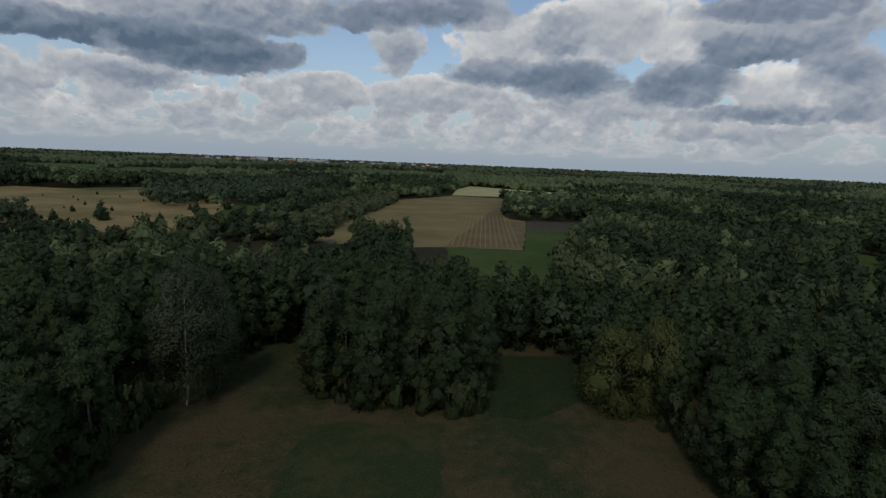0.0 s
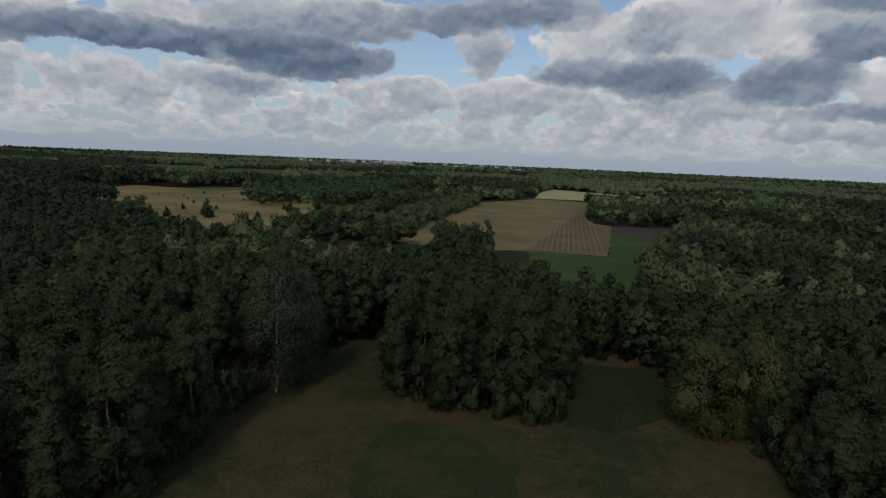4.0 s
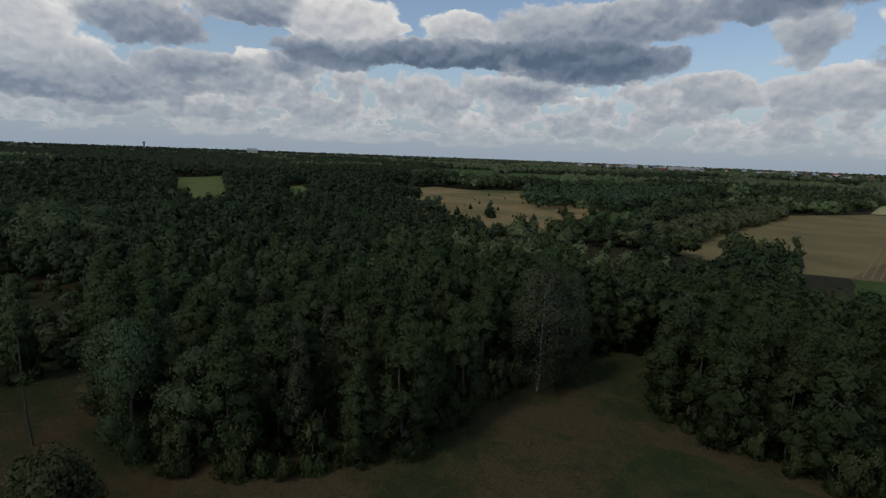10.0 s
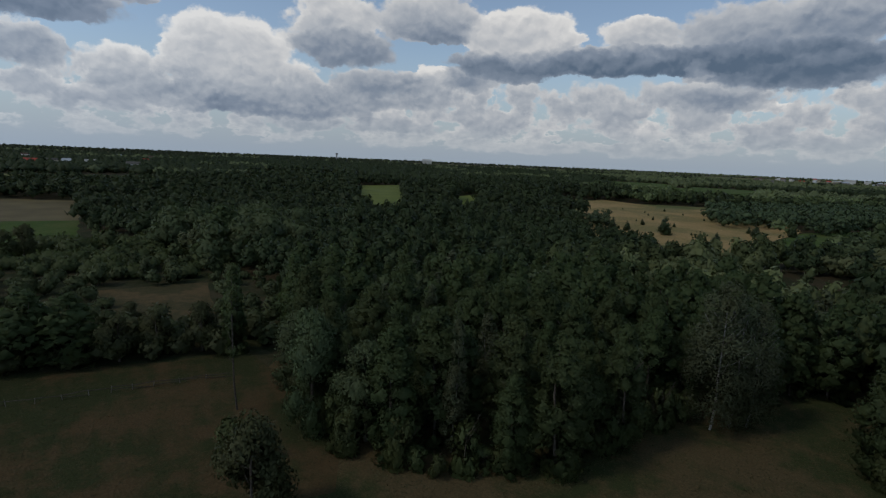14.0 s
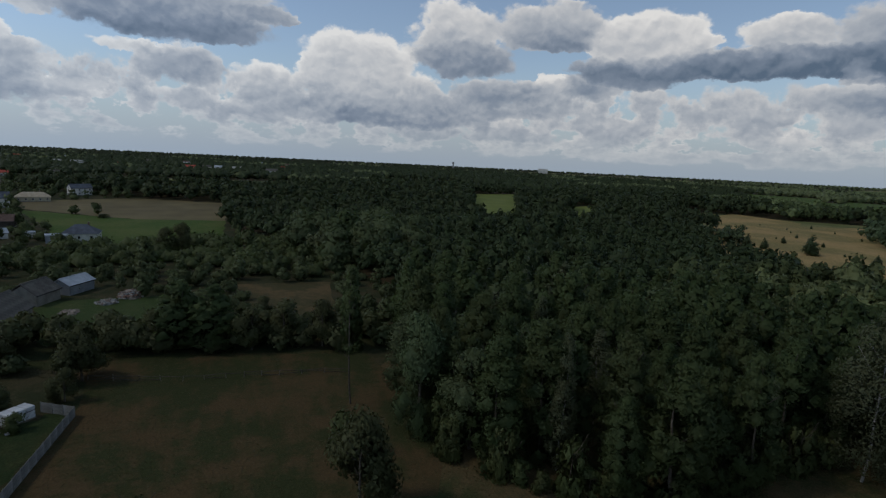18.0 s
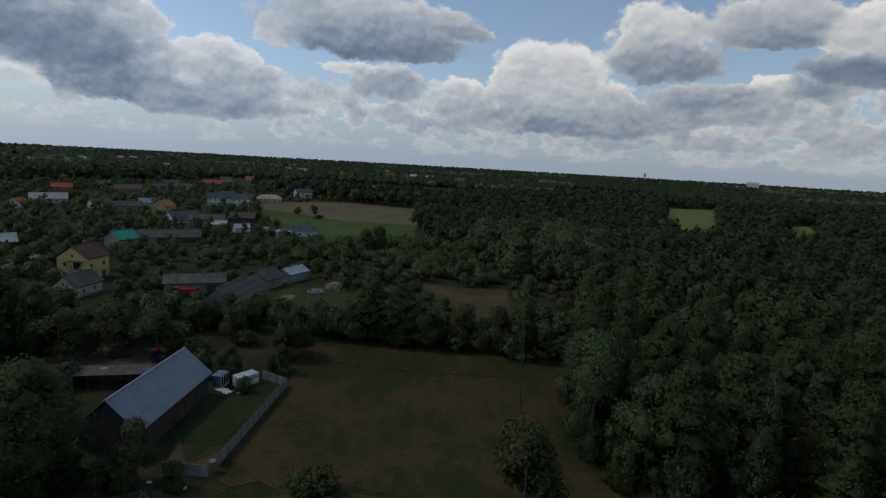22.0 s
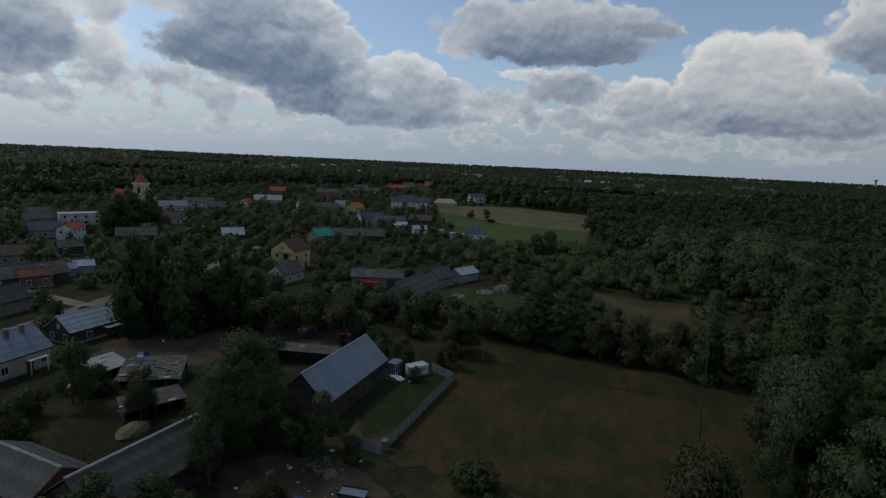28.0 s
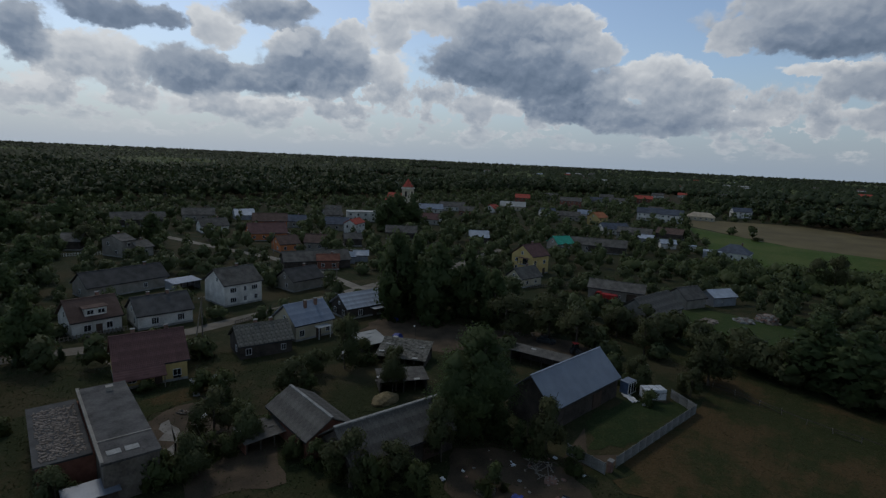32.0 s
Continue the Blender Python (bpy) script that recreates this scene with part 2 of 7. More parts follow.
els[1].position, els[1].color = 1.0, (0.72, 0.71, 0.695, 1)
for pos, col in ((0.3, (0.20, 0.242, 0.31, 1)), (0.55, (0.365, 0.395, 0.44, 1)), (0.8, (0.56, 0.565, 0.575, 1))):
    e = els.new(pos)
    e.color = col
wt.links.new(lit, ramp.inputs[0])
# clear air: the sky's blue, paler towards the horizon
clear = wt.nodes.new("ShaderNodeMix")
clear.data_type = "RGBA"
link(wt, smooth(wt, eld, -1.0, 11.0, 0.92, 0.12), clear.inputs[0])
scaled = wt.nodes.new("ShaderNodeVectorMath")
scaled.operation = "SCALE"
wt.links.new(sky.outputs[0], scaled.inputs[0])
scaled.inputs["Scale"].default_value = 0.11
wt.links.new(scaled.outputs[0], clear.inputs[6])
pale = wt.nodes.new("ShaderNodeMix")
pale.data_type = "RGBA"
link(wt, smooth(wt, azd, 70.0, 165.0), pale.inputs[0])
pale.inputs[6].default_value = (0.29, 0.352, 0.432, 1)
pale.inputs[7].default_value = (0.40, 0.46, 0.53, 1)
wt.links.new(pale.outputs[2], clear.inputs[7])
full = wt.nodes.new("ShaderNodeMix")
full.data_type = "RGBA"
haze = smath(wt, "MULTIPLY", cover, smooth(wt, eld, 0.0, 4.0, 0.3, 0.97))
link(wt, haze, full.inputs[0])
wt.links.new(clear.outputs[2], full.inputs[6])
wt.links.new(ramp.outputs[0], full.inputs[7])
bg.inputs["Strength"].default_value = 1.0
# the air is clearer and bluer on the village's side
cool = wt.nodes.new("ShaderNodeMix")
cool.data_type = "RGBA"
cool.blend_type = "MULTIPLY"
link(wt, smooth(wt, azd, 60.0, 115.0), cool.inputs[0])
wt.links.new(full.outputs[2], cool.inputs[6])
cool.inputs[7].default_value = (0.945, 1.0, 1.065, 1)
wt.links.new(cool.outputs[2], bg.inputs[0])

sun = new("sun", bpy.data.lights.new("sun", "SUN"))
sun.data.energy = 0.62
sun.data.angle = radians(10)
sun.data.color = (1.0, 0.95, 0.87)
sd = Vector((-math.sin(radians(SUN_AZ)) * math.cos(radians(SUN_EL)), math.cos(radians(SUN_AZ)) * math.cos(radians(SUN_EL)), math.sin(radians(SUN_EL))))
sun.matrix_world = look(sd * 100, (0, 0, 0))

# ---- materials ----


def material(name, dark, light, scale=1.0, rough=0.9, bump=0.2, fine=12.0, metal=0.0, spread=0.12, coat=0.0):
    """A rough surface whose colour wanders between two tones at two scales, with fine relief."""
    m = bpy.data.materials.new(name)
    m.use_nodes = True
    nt = m.node_tree
    b = nt.nodes["Principled BSDF"]
    b.inputs["Roughness"].default_value = rough
    b.inputs["Metallic"].default_value = metal
    b.inputs["Specular IOR Level"].default_value = 0.3
    tc = nt.nodes.new("ShaderNodeTexCoord")
    n1 = nt.nodes.new("ShaderNodeTexNoise")
    n1.inputs["Scale"].default_value = scale
    n1.inputs["Detail"].default_value = 5
    n2 = nt.nodes.new("ShaderNodeTexNoise")
    n2.inputs["Scale"].default_value = scale * fine
    n2.inputs["Detail"].default_value = 3
    for n in (n1, n2):
        nt.links.new(tc.outputs["Object"], n.inputs["Vector"])
    add = nt.nodes.new("ShaderNodeMath")
    add.operation = "MULTIPLY_ADD"
    nt.links.new(n2.outputs[0], add.inputs[0])
    add.inputs[1].default_value = 0.45
    nt.links.new(n1.outputs[0], add.inputs[2])
    ramp = nt.nodes.new("ShaderNodeValToRGB")
    ramp.color_ramp.elements[0].position = 0.5
    ramp.color_ramp.elements[1].position = 0.95
    ramp.color_ramp.elements[0].color = (*dark, 1)
    ramp.color_ramp.elements[1].color = (*light, 1)
    nt.links.new(add.outputs[0], ramp.inputs[0])
    info = nt.nodes.new("ShaderNodeObjectInfo")
    rng = nt.nodes.new("ShaderNodeMapRange")
    rng.inputs["To Min"].default_value = 1 - spread
    rng.inputs["To Max"].default_value = 1 + spread
    nt.links.new(info.outputs["Random"], rng.inputs["Value"])
    hsv = nt.nodes.new("ShaderNodeHueSaturation")
    nt.links.new(rng.outputs[0], hsv.inputs["Value"])
    nt.links.new(ramp.outputs[0], hsv.inputs["Color"])
    nt.links.new(hsv.outputs[0], b.inputs["Base Color"])
    if bump:
        bp = nt.nodes.new("ShaderNodeBump")
        bp.inputs["Strength"].default_value = bump
        bp.inputs["Distance"].default_value = 0.1
        nt.links.new(n2.outputs[0], bp.inputs["Height"])
        nt.links.new(bp.outputs[0], b.inputs["Normal"])
    return m


def turf(name, green, brown, pale, patch=0.06, cut=(0.42, 0.62), rough=0.95):
    """Grass that changes from green to brown in patches, with tufts and pale dry stalks."""
    m = bpy.data.materials.new(name)
    m.use_nodes = True
    nt = m.node_tree
    b = nt.nodes["Principled BSDF"]
    b.inputs["Roughness"].default_value = rough
    b.inputs["Specular IOR Level"].default_value = 0.12
    tc = nt.nodes.new("ShaderNodeTexCoord")
    co = tc.outputs["Object"]
    big = noise_node(nt, co, patch, 6, 0.6)
    mid = noise_node(nt, co, 0.45, 5, 0.65)
    fine = noise_node(nt, co, 3.2, 4, 0.7)

    def mixed(fac, a, c):
        n = nt.nodes.new("ShaderNodeMix")
        n.data_type = "RGBA"
        link(nt, fac, n.inputs[0])
        link(nt, a, n.inputs[6])
        link(nt, c, n.inputs[7])
        return n.outputs[2]

    where = smooth(nt, smath(nt, "MULTIPLY_ADD", smath(nt, "SUBTRACT", mid, 0.5), 0.35, big), *cut)
    col = mixed(where, (*green, 1), (*brown, 1))
    col = mixed(smath(nt, "MULTIPLY", smooth(nt, smath(nt, "MULTIPLY_ADD", mid, 0.6, smath(nt, "MULTIPLY", fine, 0.5)), 0.52, 0.78), 0.4), col, (*pale, 1))
    hsv = nt.nodes.new("ShaderNodeHueSaturation")
    nt.links.new(smooth(nt, fine, 0.3, 0.7, 0.78, 1.2), hsv.inputs["Value"])
    nt.links.new(col, hsv.inputs["Color"])
    nt.links.new(hsv.outputs[0], b.inputs["Base Color"])
    bp = nt.nodes.new("ShaderNodeBump")
    bp.inputs["Strength"].default_value = 0.5
    bp.inputs["Distance"].default_value = 0.25
    nt.links.new(fine, bp.inputs["Height"])
    nt.links.new(bp.outputs[0], b.inputs["Normal"])
    return m


def foliage(name, dark, light, spread=0.25, trans=0.25):
    """Leaves: each clump and each tree has its own tone, and some light passes through."""
    m = bpy.data.materials.new(name)
    m.use_nodes = True
    nt = m.node_tree
    b = nt.nodes["Principled BSDF"]
    b.inputs["Roughness"].default_value = 0.65
    b.inputs["Specular IOR Level"].default_value = 0.25
    geo = nt.nodes.new("ShaderNodeNewGeometry")
    ramp = nt.nodes.new("ShaderNodeValToRGB")
    ramp.color_ramp.elements[0].color = (*[0.5 * a + 0.5 * c for a, c in zip(dark, light)], 1)
    ramp.color_ramp.elements[1].color = (*[0.35 * a + 0.65 * c for a, c in zip(dark, light)], 1)
    nt.links.new(geo.outputs["Random Per Island"], ramp.inputs[0])
    tc = nt.nodes.new("ShaderNodeTexCoord")
    n1 = nt.nodes.new("ShaderNodeTexNoise")
    n1.inputs["Scale"].default_value = 0.15
    n1.inputs["Detail"].default_value = 2
    nt.links.new(tc.outputs["Object"], n1.inputs["Vector"])
    info = nt.nodes.new("ShaderNodeObjectInfo")
    mix = nt.nodes.new("ShaderNodeMath")
    mix.operation = "MULTIPLY_ADD"
    nt.links.new(n1.outputs[0], mix.inputs[0])
    mix.inputs[1].default_value = 2.6
    nt.links.new(smath(nt, "MULTIPLY_ADD", info.outputs["Random"], 0.6, -0.6), mix.inputs[2])
    rng = nt.nodes.new("ShaderNodeMapRange")
    rng.inputs["From Min"].default_value = 0.3
    rng.inputs["From Max"].default_value = 1.7
    rng.inputs["To Min"].default_value = 1 - spread
    rng.inputs["To Max"].default_value = 1 + spread
    nt.links.new(mix.outputs[0], rng.inputs["Value"])
    hue = nt.nodes.new("ShaderNodeMapRange")
    hue.inputs["To Min"].default_value = 0.485
    hue.inputs["To Max"].default_value = 0.515
    nt.links.new(info.outputs["Random"], hue.inputs["Value"])
    hsv = nt.nodes.new("ShaderNodeHueSaturation")
    nt.links.new(hue.outputs[0], hsv.inputs["Hue"])
    nt.links.new(rng.outputs[0], hsv.inputs["Value"])
    nt.links.new(ramp.outputs[0], hsv.inputs["Color"])
    nt.links.new(hsv.outputs[0], b.inputs["Base Color"])
    tr = nt.nodes.new("ShaderNodeBsdfTranslucent")
    nt.links.new(hsv.outputs[0], tr.inputs["Color"])
    ms = nt.nodes.new("ShaderNodeMixShader")
    ms.inputs[0].default_value = trans
    nt.links.new(b.outputs[0], ms.inputs[1])
    nt.links.new(tr.outputs[0], ms.inputs[2])
    nt.links.new(ms.outputs[0], nt.nodes["Material Output"].inputs["Surface"])
    return m


M_ALDER = foliage("alder_leaves", (0.057, 0.084, 0.03), (0.116, 0.149, 0.057), spread=0.2, trans=0.5)
M_WILLOW = foliage("willow_leaves", (0.115, 0.13, 0.035), (0.235, 0.25, 0.08), trans=0.45)
# silvery willows of the row, brightened in colour as if the sun lay on them
M_SUNLITWILLOW = foliage("pale_sunlit_willow_leaves", (0.10, 0.122, 0.05), (0.22, 0.245, 0.11), trans=0.4)
M_FARWILLOW = foliage("far_willow_leaves", (0.065, 0.083, 0.034), (0.142, 0.168, 0.074), trans=0.4)
M_SILVER = foliage("silver_leaves", (0.062, 0.09, 0.037), (0.138, 0.175, 0.077), trans=0.3)
M_BIRCH = foliage("birch_leaves", (0.075, 0.093, 0.045), (0.165, 0.188, 0.098), trans=0.4)
M_PINE = foliage("pine_needles", (0.032, 0.048, 0.019), (0.074, 0.100, 0.041), trans=0.1)
M_BUSH = foliage("bush_leaves", (0.05, 0.066, 0.022), (0.115, 0.136, 0.047), trans=0.3)
M_FRUIT = foliage("orchard_leaves", (0.056, 0.066, 0.026), (0.115, 0.131, 0.053), trans=0.3)
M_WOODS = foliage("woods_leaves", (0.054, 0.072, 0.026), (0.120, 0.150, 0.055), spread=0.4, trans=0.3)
# dark trees; towards the west this tone also stands for cloud shadow
M_SHADEDWOODS = foliage("dark_shaded_woods_leaves", (0.030, 0.043, 0.016), (0.064, 0.084, 0.032), spread=0.35, trans=0.3)
# paler trees; the sun on the distant woods is put into this tone
M_SUNLITPALEWOODS = foliage("sunlit_pale_woods_leaves", (0.106, 0.131, 0.050), (0.237, 0.269, 0.112), spread=0.5, trans=0.3)
# far copies of woods and pine, lightened to stand for distant sunlight and haze
M_SUNLITFARWOODS = foliage("sunlit_far_woods_leaves", (0.098, 0.122, 0.052), (0.221, 0.254, 0.111), spread=0.45, trans=0.3)
M_SUNLITFARPINE = foliage("sunlit_far_pine_needles", (0.042, 0.060, 0.027), (0.094, 0.125, 0.055), spread=0.3, trans=0.1)
M_BARK = material("bark", (0.05, 0.04, 0.03), (0.14, 0.115, 0.09), 3, fine=8)
M_BIRCHBARK = material("birch_bark", (0.12, 0.115, 0.10), (0.46, 0.44, 0.40), 1.2, fine=6)
M_GRASS = turf("grass", (0.032, 0.037, 0.014), (0.062, 0.045, 0.023), (0.08, 0.066, 0.036), 0.05, (0.36, 0.58))
M_MEADOW = turf("meadow_grass", (0.046, 0.057, 0.02), (0.108, 0.078, 0.037), (0.15, 0.115, 0.054), 0.05, (0.40, 0.60))
M_PADDOCK = turf("paddock_grass", (0.040, 0.047, 0.016), (0.095, 0.062, 0.028), (0.105, 0.078, 0.04), 0.055, (0.42, 0.6))
M_GREENER = turf("greener_grass", (0.042, 0.06, 0.02), (0.078, 0.075, 0.03), (0.09, 0.085, 0.035), 0.09)
M_PLOUGH = material("ploughed_soil", (0.105, 0.08, 0.032), (0.18, 0.138, 0.058), 0.05, fine=30)
M_LAWN = turf("lawn", (0.03, 0.047, 0.016), (0.05, 0.056, 0.021), (0.075, 0.08, 0.03), 0.12, (0.45, 0.7))
M_YARD = turf("yard_grass", (0.045, 0.07, 0.02), (0.07, 0.085, 0.03), (0.10, 0.105, 0.04), 0.1, (0.45, 0.68))
M_GARDEN = turf("garden_grass", (0.034, 0.041, 0.016), (0.066, 0.055, 0.027), (0.085, 0.075, 0.04), 0.09, (0.42, 0.62))
M_CROP = turf("green_crop", (0.062, 0.105, 0.02), (0.10, 0.125, 0.034), (0.14, 0.15, 0.05), 0.03, (0.4, 0.65))
M_STUBBLE = material("stubble", (0.175, 0.128, 0.042), (0.30, 0.218, 0.078), 0.03, fine=40)
M_ROWS = material("brown_stubble", (0.135, 0.088, 0.034), (0.235, 0.16, 0.064), 0.04, fine=40)
M_GOLD = turf("dry_meadow", (0.23, 0.185, 0.07), (0.40, 0.265, 0.11), (0.48, 0.36, 0.165), 0.018, (0.4, 0.6))
M_YELLOW = material("ripe_corn", (0.42, 0.37, 0.14), (0.62, 0.54, 0.25), 0.03, fine=40)
M_YGREEN = material("rape_crop", (0.12, 0.155, 0.025), (0.21, 0.24, 0.045), 0.03, fine=40)
M_PALEGRASS = turf("pale_grass", (0.12, 0.135, 0.045), (0.20, 0.185, 0.075), (0.25, 0.235, 0.10), 0.02, (0.4, 0.65))
M_DRY = turf("dry_brown_grass", (0.07, 0.062, 0.027), (0.13, 0.09, 0.042), (0.17, 0.125, 0.062), 0.08)
M_EARTH = material("bare_earth", (0.05, 0.037, 0.023), (0.125, 0.088, 0.056), 0.3, fine=15)
M_APRON = material("worn_concrete", (0.16, 0.145, 0.125), (0.30, 0.28, 0.25), 0.6, fine=9)
M_SAND = material("sandy_track", (0.16, 0.138, 0.108), (0.30, 0.262, 0.21), 0.3, fine=15)

# ---- mesh helpers ----
rng_ = np.random.default_rng(7)


def np_mesh(name, verts, faces, mat, normals=None):
    """A mesh from numpy arrays; faces is n x 3 or n x 4; foliage brings soft normals of its own."""
    me = bpy.data.meshes.new(name)
    verts = np.ascontiguousarray(verts, np.float32)
    faces = np.ascontiguousarray(faces, np.int32)
    k = faces.shape[1]
    me.vertices.add(len(verts))
    me.vertices.foreach_set("co", verts.ravel())
    me.loops.add(faces.size)
    me.loops.foreach_set("vertex_index", faces.ravel())
    me.polygons.add(len(faces))
    me.polygons.foreach_set("loop_start", np.arange(0, faces.size, k, dtype=np.int32))
    me.update(calc_edges=True)
    me.materials.append(mat)
    if normals is not None:
        at = me.attributes.new("custom_normal", "FLOAT_VECTOR", "POINT")
        at.data.foreach_set("vector", np.ascontiguousarray(normals, np.float32).ravel())
        me.polygons.foreach_set("use_smooth", np.ones(len(faces), bool))
    return me


def unit(a):
    return a / (np.linalg.norm(a, axis=1)[:, None] + 1e-9)


def part(name, bm, mat, parent, label=""):
    """Links a bmesh (or a mesh) as one object under a thing."""
    if isinstance(bm, bmesh.types.BMesh):
        me = bpy.data.meshes.new(name)
        bm.to_mesh(me)
        bm.free()
        me.materials.append(mat)
    else:
        me = bm
    ob = new(name, me)
    ob.parent = parent
    if label:
        ob["label"] = label
    return ob


def box(bm, x0, x1, y0, y1, z0, z1, bevel=0.0):
    r = bmesh.ops.create_cube(bm, size=1)
    bmesh.ops.scale(bm, vec=(x1 - x0, y1 - y0, z1 - z0), verts=r["verts"])
    bmesh.ops.translate(bm, vec=((x0 + x1) / 2, (y0 + y1) / 2, (z0 + z1) / 2), verts=r["verts"])
    if bevel:
        es = {e for v in r["verts"] for e in v.link_edges}
        bmesh.ops.bevel(bm, geom=list(es), offset=bevel, segments=1, affect="EDGES")
    return bm


def boxes(*args, bevel=0.0):
    bm = bmesh.new()
    for a in args:
        box(bm, *a, bevel=bevel)
    return bm


def empty(name, x, y, yaw=0.0, label="", category="", group="", z=0.0):
    ob = new(name)
    ob.empty_display_size = 0.3
    ob.matrix_basis = pose(x, y, z, 0, 0, yaw)
    return tagged(ob, label, category, group)


def polar(az, r):
    a = radians(az)
    return -r * math.sin(a), r * math.cos(a)


def inside(pts, poly):
    """Which of the points (n x 2) lie in the polygon."""
    x, y = pts[:, 0], pts[:, 1]
    res = np.zeros(len(pts), bool)
    j = len(poly) - 1
    for i in range(len(poly)):
        xi, yi = poly[i]
        xj, yj = poly[j]
        c = ((yi > y) != (yj > y)) & (x < (xj - xi) * (y - yi) / (yj - yi + 1e-9) + xi)
        res ^= c
        j = i
    return res


def leaf_tris(centres, normals, size, rng, jitter=0.4):
    """One small three-cornered spray of leaves per centre, turned about its normal."""
    n = len(centres)
    nrm = normals + rng.normal(0, jitter, (n, 3))
    nrm /= np.linalg.norm(nrm, axis=1)[:, None] + 1e-9
    u = np.cross(nrm, rng.normal(size=(n, 3)))
    u /= np.linalg.norm(u, axis=1)[:, None] + 1e-9
    v = np.cross(nrm, u)
    s = (size * rng.uniform(0.6, 1.35, n))[:, None]
    k = rng.uniform(0.55, 1.0, (n, 1))
    q = np.stack([centres + u * s * 1.25, centres - u * s * 0.6 + v * s * k, centres - u * s * 0.6 - v * s * 0.8], 1)
    return q.reshape(-1, 3), np.arange(3 * n).reshape(n, 3)


OCT_V = np.array([(1, 0, 0), (0, 1, 0), (-1, 0, 0), (0, -1, 0), (0, 0, 1), (0, 0, -1)], float)
OCT_F = np.array([(0, 1, 4), (1, 2, 4), (2, 3, 4), (3, 0, 4), (1, 0, 5), (2, 1, 5), (3, 2, 5), (0, 3, 5)])


def lobes(kind, h, rad, rng):
    """Centres and radii of the foliage masses of one crown."""
    out = []
    if kind == "pine":
        for z in np.linspace(0.12, 0.97, 9):
            r = rad * (1 - z) ** 0.7 + 0.2
            k = max(1, int(5 * (1 - z)) + 1)
            for i in range(k):
                a = rng.uniform(0, 6.28)
                out.append((math.cos(a) * r * 0.5, math.sin(a) * r * 0.5, h * z, r * 0.55 + 0.2))
        return out
    base = {"alder": 0.03, "birch": 0.12, "willow": 0.08, "bush": 0.02, "fruit": 0.22, "bare": 0.35}[kind]
    n = {"alder": 66, "birch": 46, "willow": 24, "bush": 12, "fruit": 14, "bare": 20}[kind]
    for i in range(n):
        z = rng.uniform(base, 0.97)
        k = (z - base) / (1 - base)
        if kind in ("alder", "birch", "bare"):
            env = (0.85 + 0.5 * k) if k < 0.35 else max(0.12, 1.0 - 0.95 * ((k - 0.35) / 0.65) ** 1.7)
            env = min(env, 1.0)
        else:
            env = math.sqrt(max(0.05, 1 - (2 * k - 0.8) ** 2)) if k > 0.4 else 0.85 + 0.3 * k
        a = rng.uniform(0, 6.28)
        d = env * rad * math.sqrt(rng.uniform(0.35 if kind == "birch" else 0.1, 1)) * 0.8
        lr = rad * (rng.uniform(0.22, 0.37) if kind == "alder" else rng.uniform(0.22, 0.4)) * (0.7 + 0.4 * env)
        out.append((math.cos(a) * d, math.sin(a) * d, h * z - lr * 0.3, lr))
    return out


def crown_arrays(kind, h, rad, n, size, seed, core=True):
    """A crown of n leafy cards spread over uneven lobes, with a denser inside."""
    rng = np.random.default_rng(seed)
    L = np.array(lobes(kind, h, rad, rng))
    w = L[:, 3] ** 2
    idx = rng.choice(len(L), n, p=w / w.sum())
    d = rng.normal(size=(n, 3))
    d[:, 2] = d[:, 2] * 0.9 + 0.15
    d /= np.linalg.norm(d, axis=1)[:, None]
    rr = L[idx, 3] * rng.uniform(0.6, 1.3, n)
    c = L[idx, :3] + d * rr[:, None]
    c[:, 2] = np.maximum(c[:, 2], 0.15)
    verts, faces = leaf_tris(c, d, size, rng)
    # a leaf takes the light as the whole head of foliage does that it belongs to
    hub = np.array([0, 0, h * 0.42])
    rad_dir = unit((c - hub) / (rad, rad, h * 0.5))
    nrm = np.repeat(unit(d * 0.32 + rad_dir * 0.68 + rng.normal(0, 0.2, c.shape)), 3, axis=0)
    if core:
        jit = rng.uniform(0.7, 0.86, (len(L), 6, 1))
        at = L[:, :3].copy()
        at[:, 2] = np.maximum(at[:, 2], L[:, 3] * 0.6)
        cv = OCT_V[None] * jit * L[:, 3][:, None, None] + at[:, None]
        cf = (OCT_F[None] + (np.arange(len(L)) * 6)[:, None, None]).reshape(-1, 3) + len(verts)
        cn = unit(np.tile(OCT_V, (len(L), 1)) * 0.5 + unit((np.repeat(at, 6, axis=0) - hub) / (rad, rad, h * 0.5)) * 0.5)
        verts, faces, nrm = np.concatenate([verts, cv.reshape(-1, 3)]), np.concatenate([faces, cf]), np.concatenate([nrm, cn])
    return verts, faces, nrm


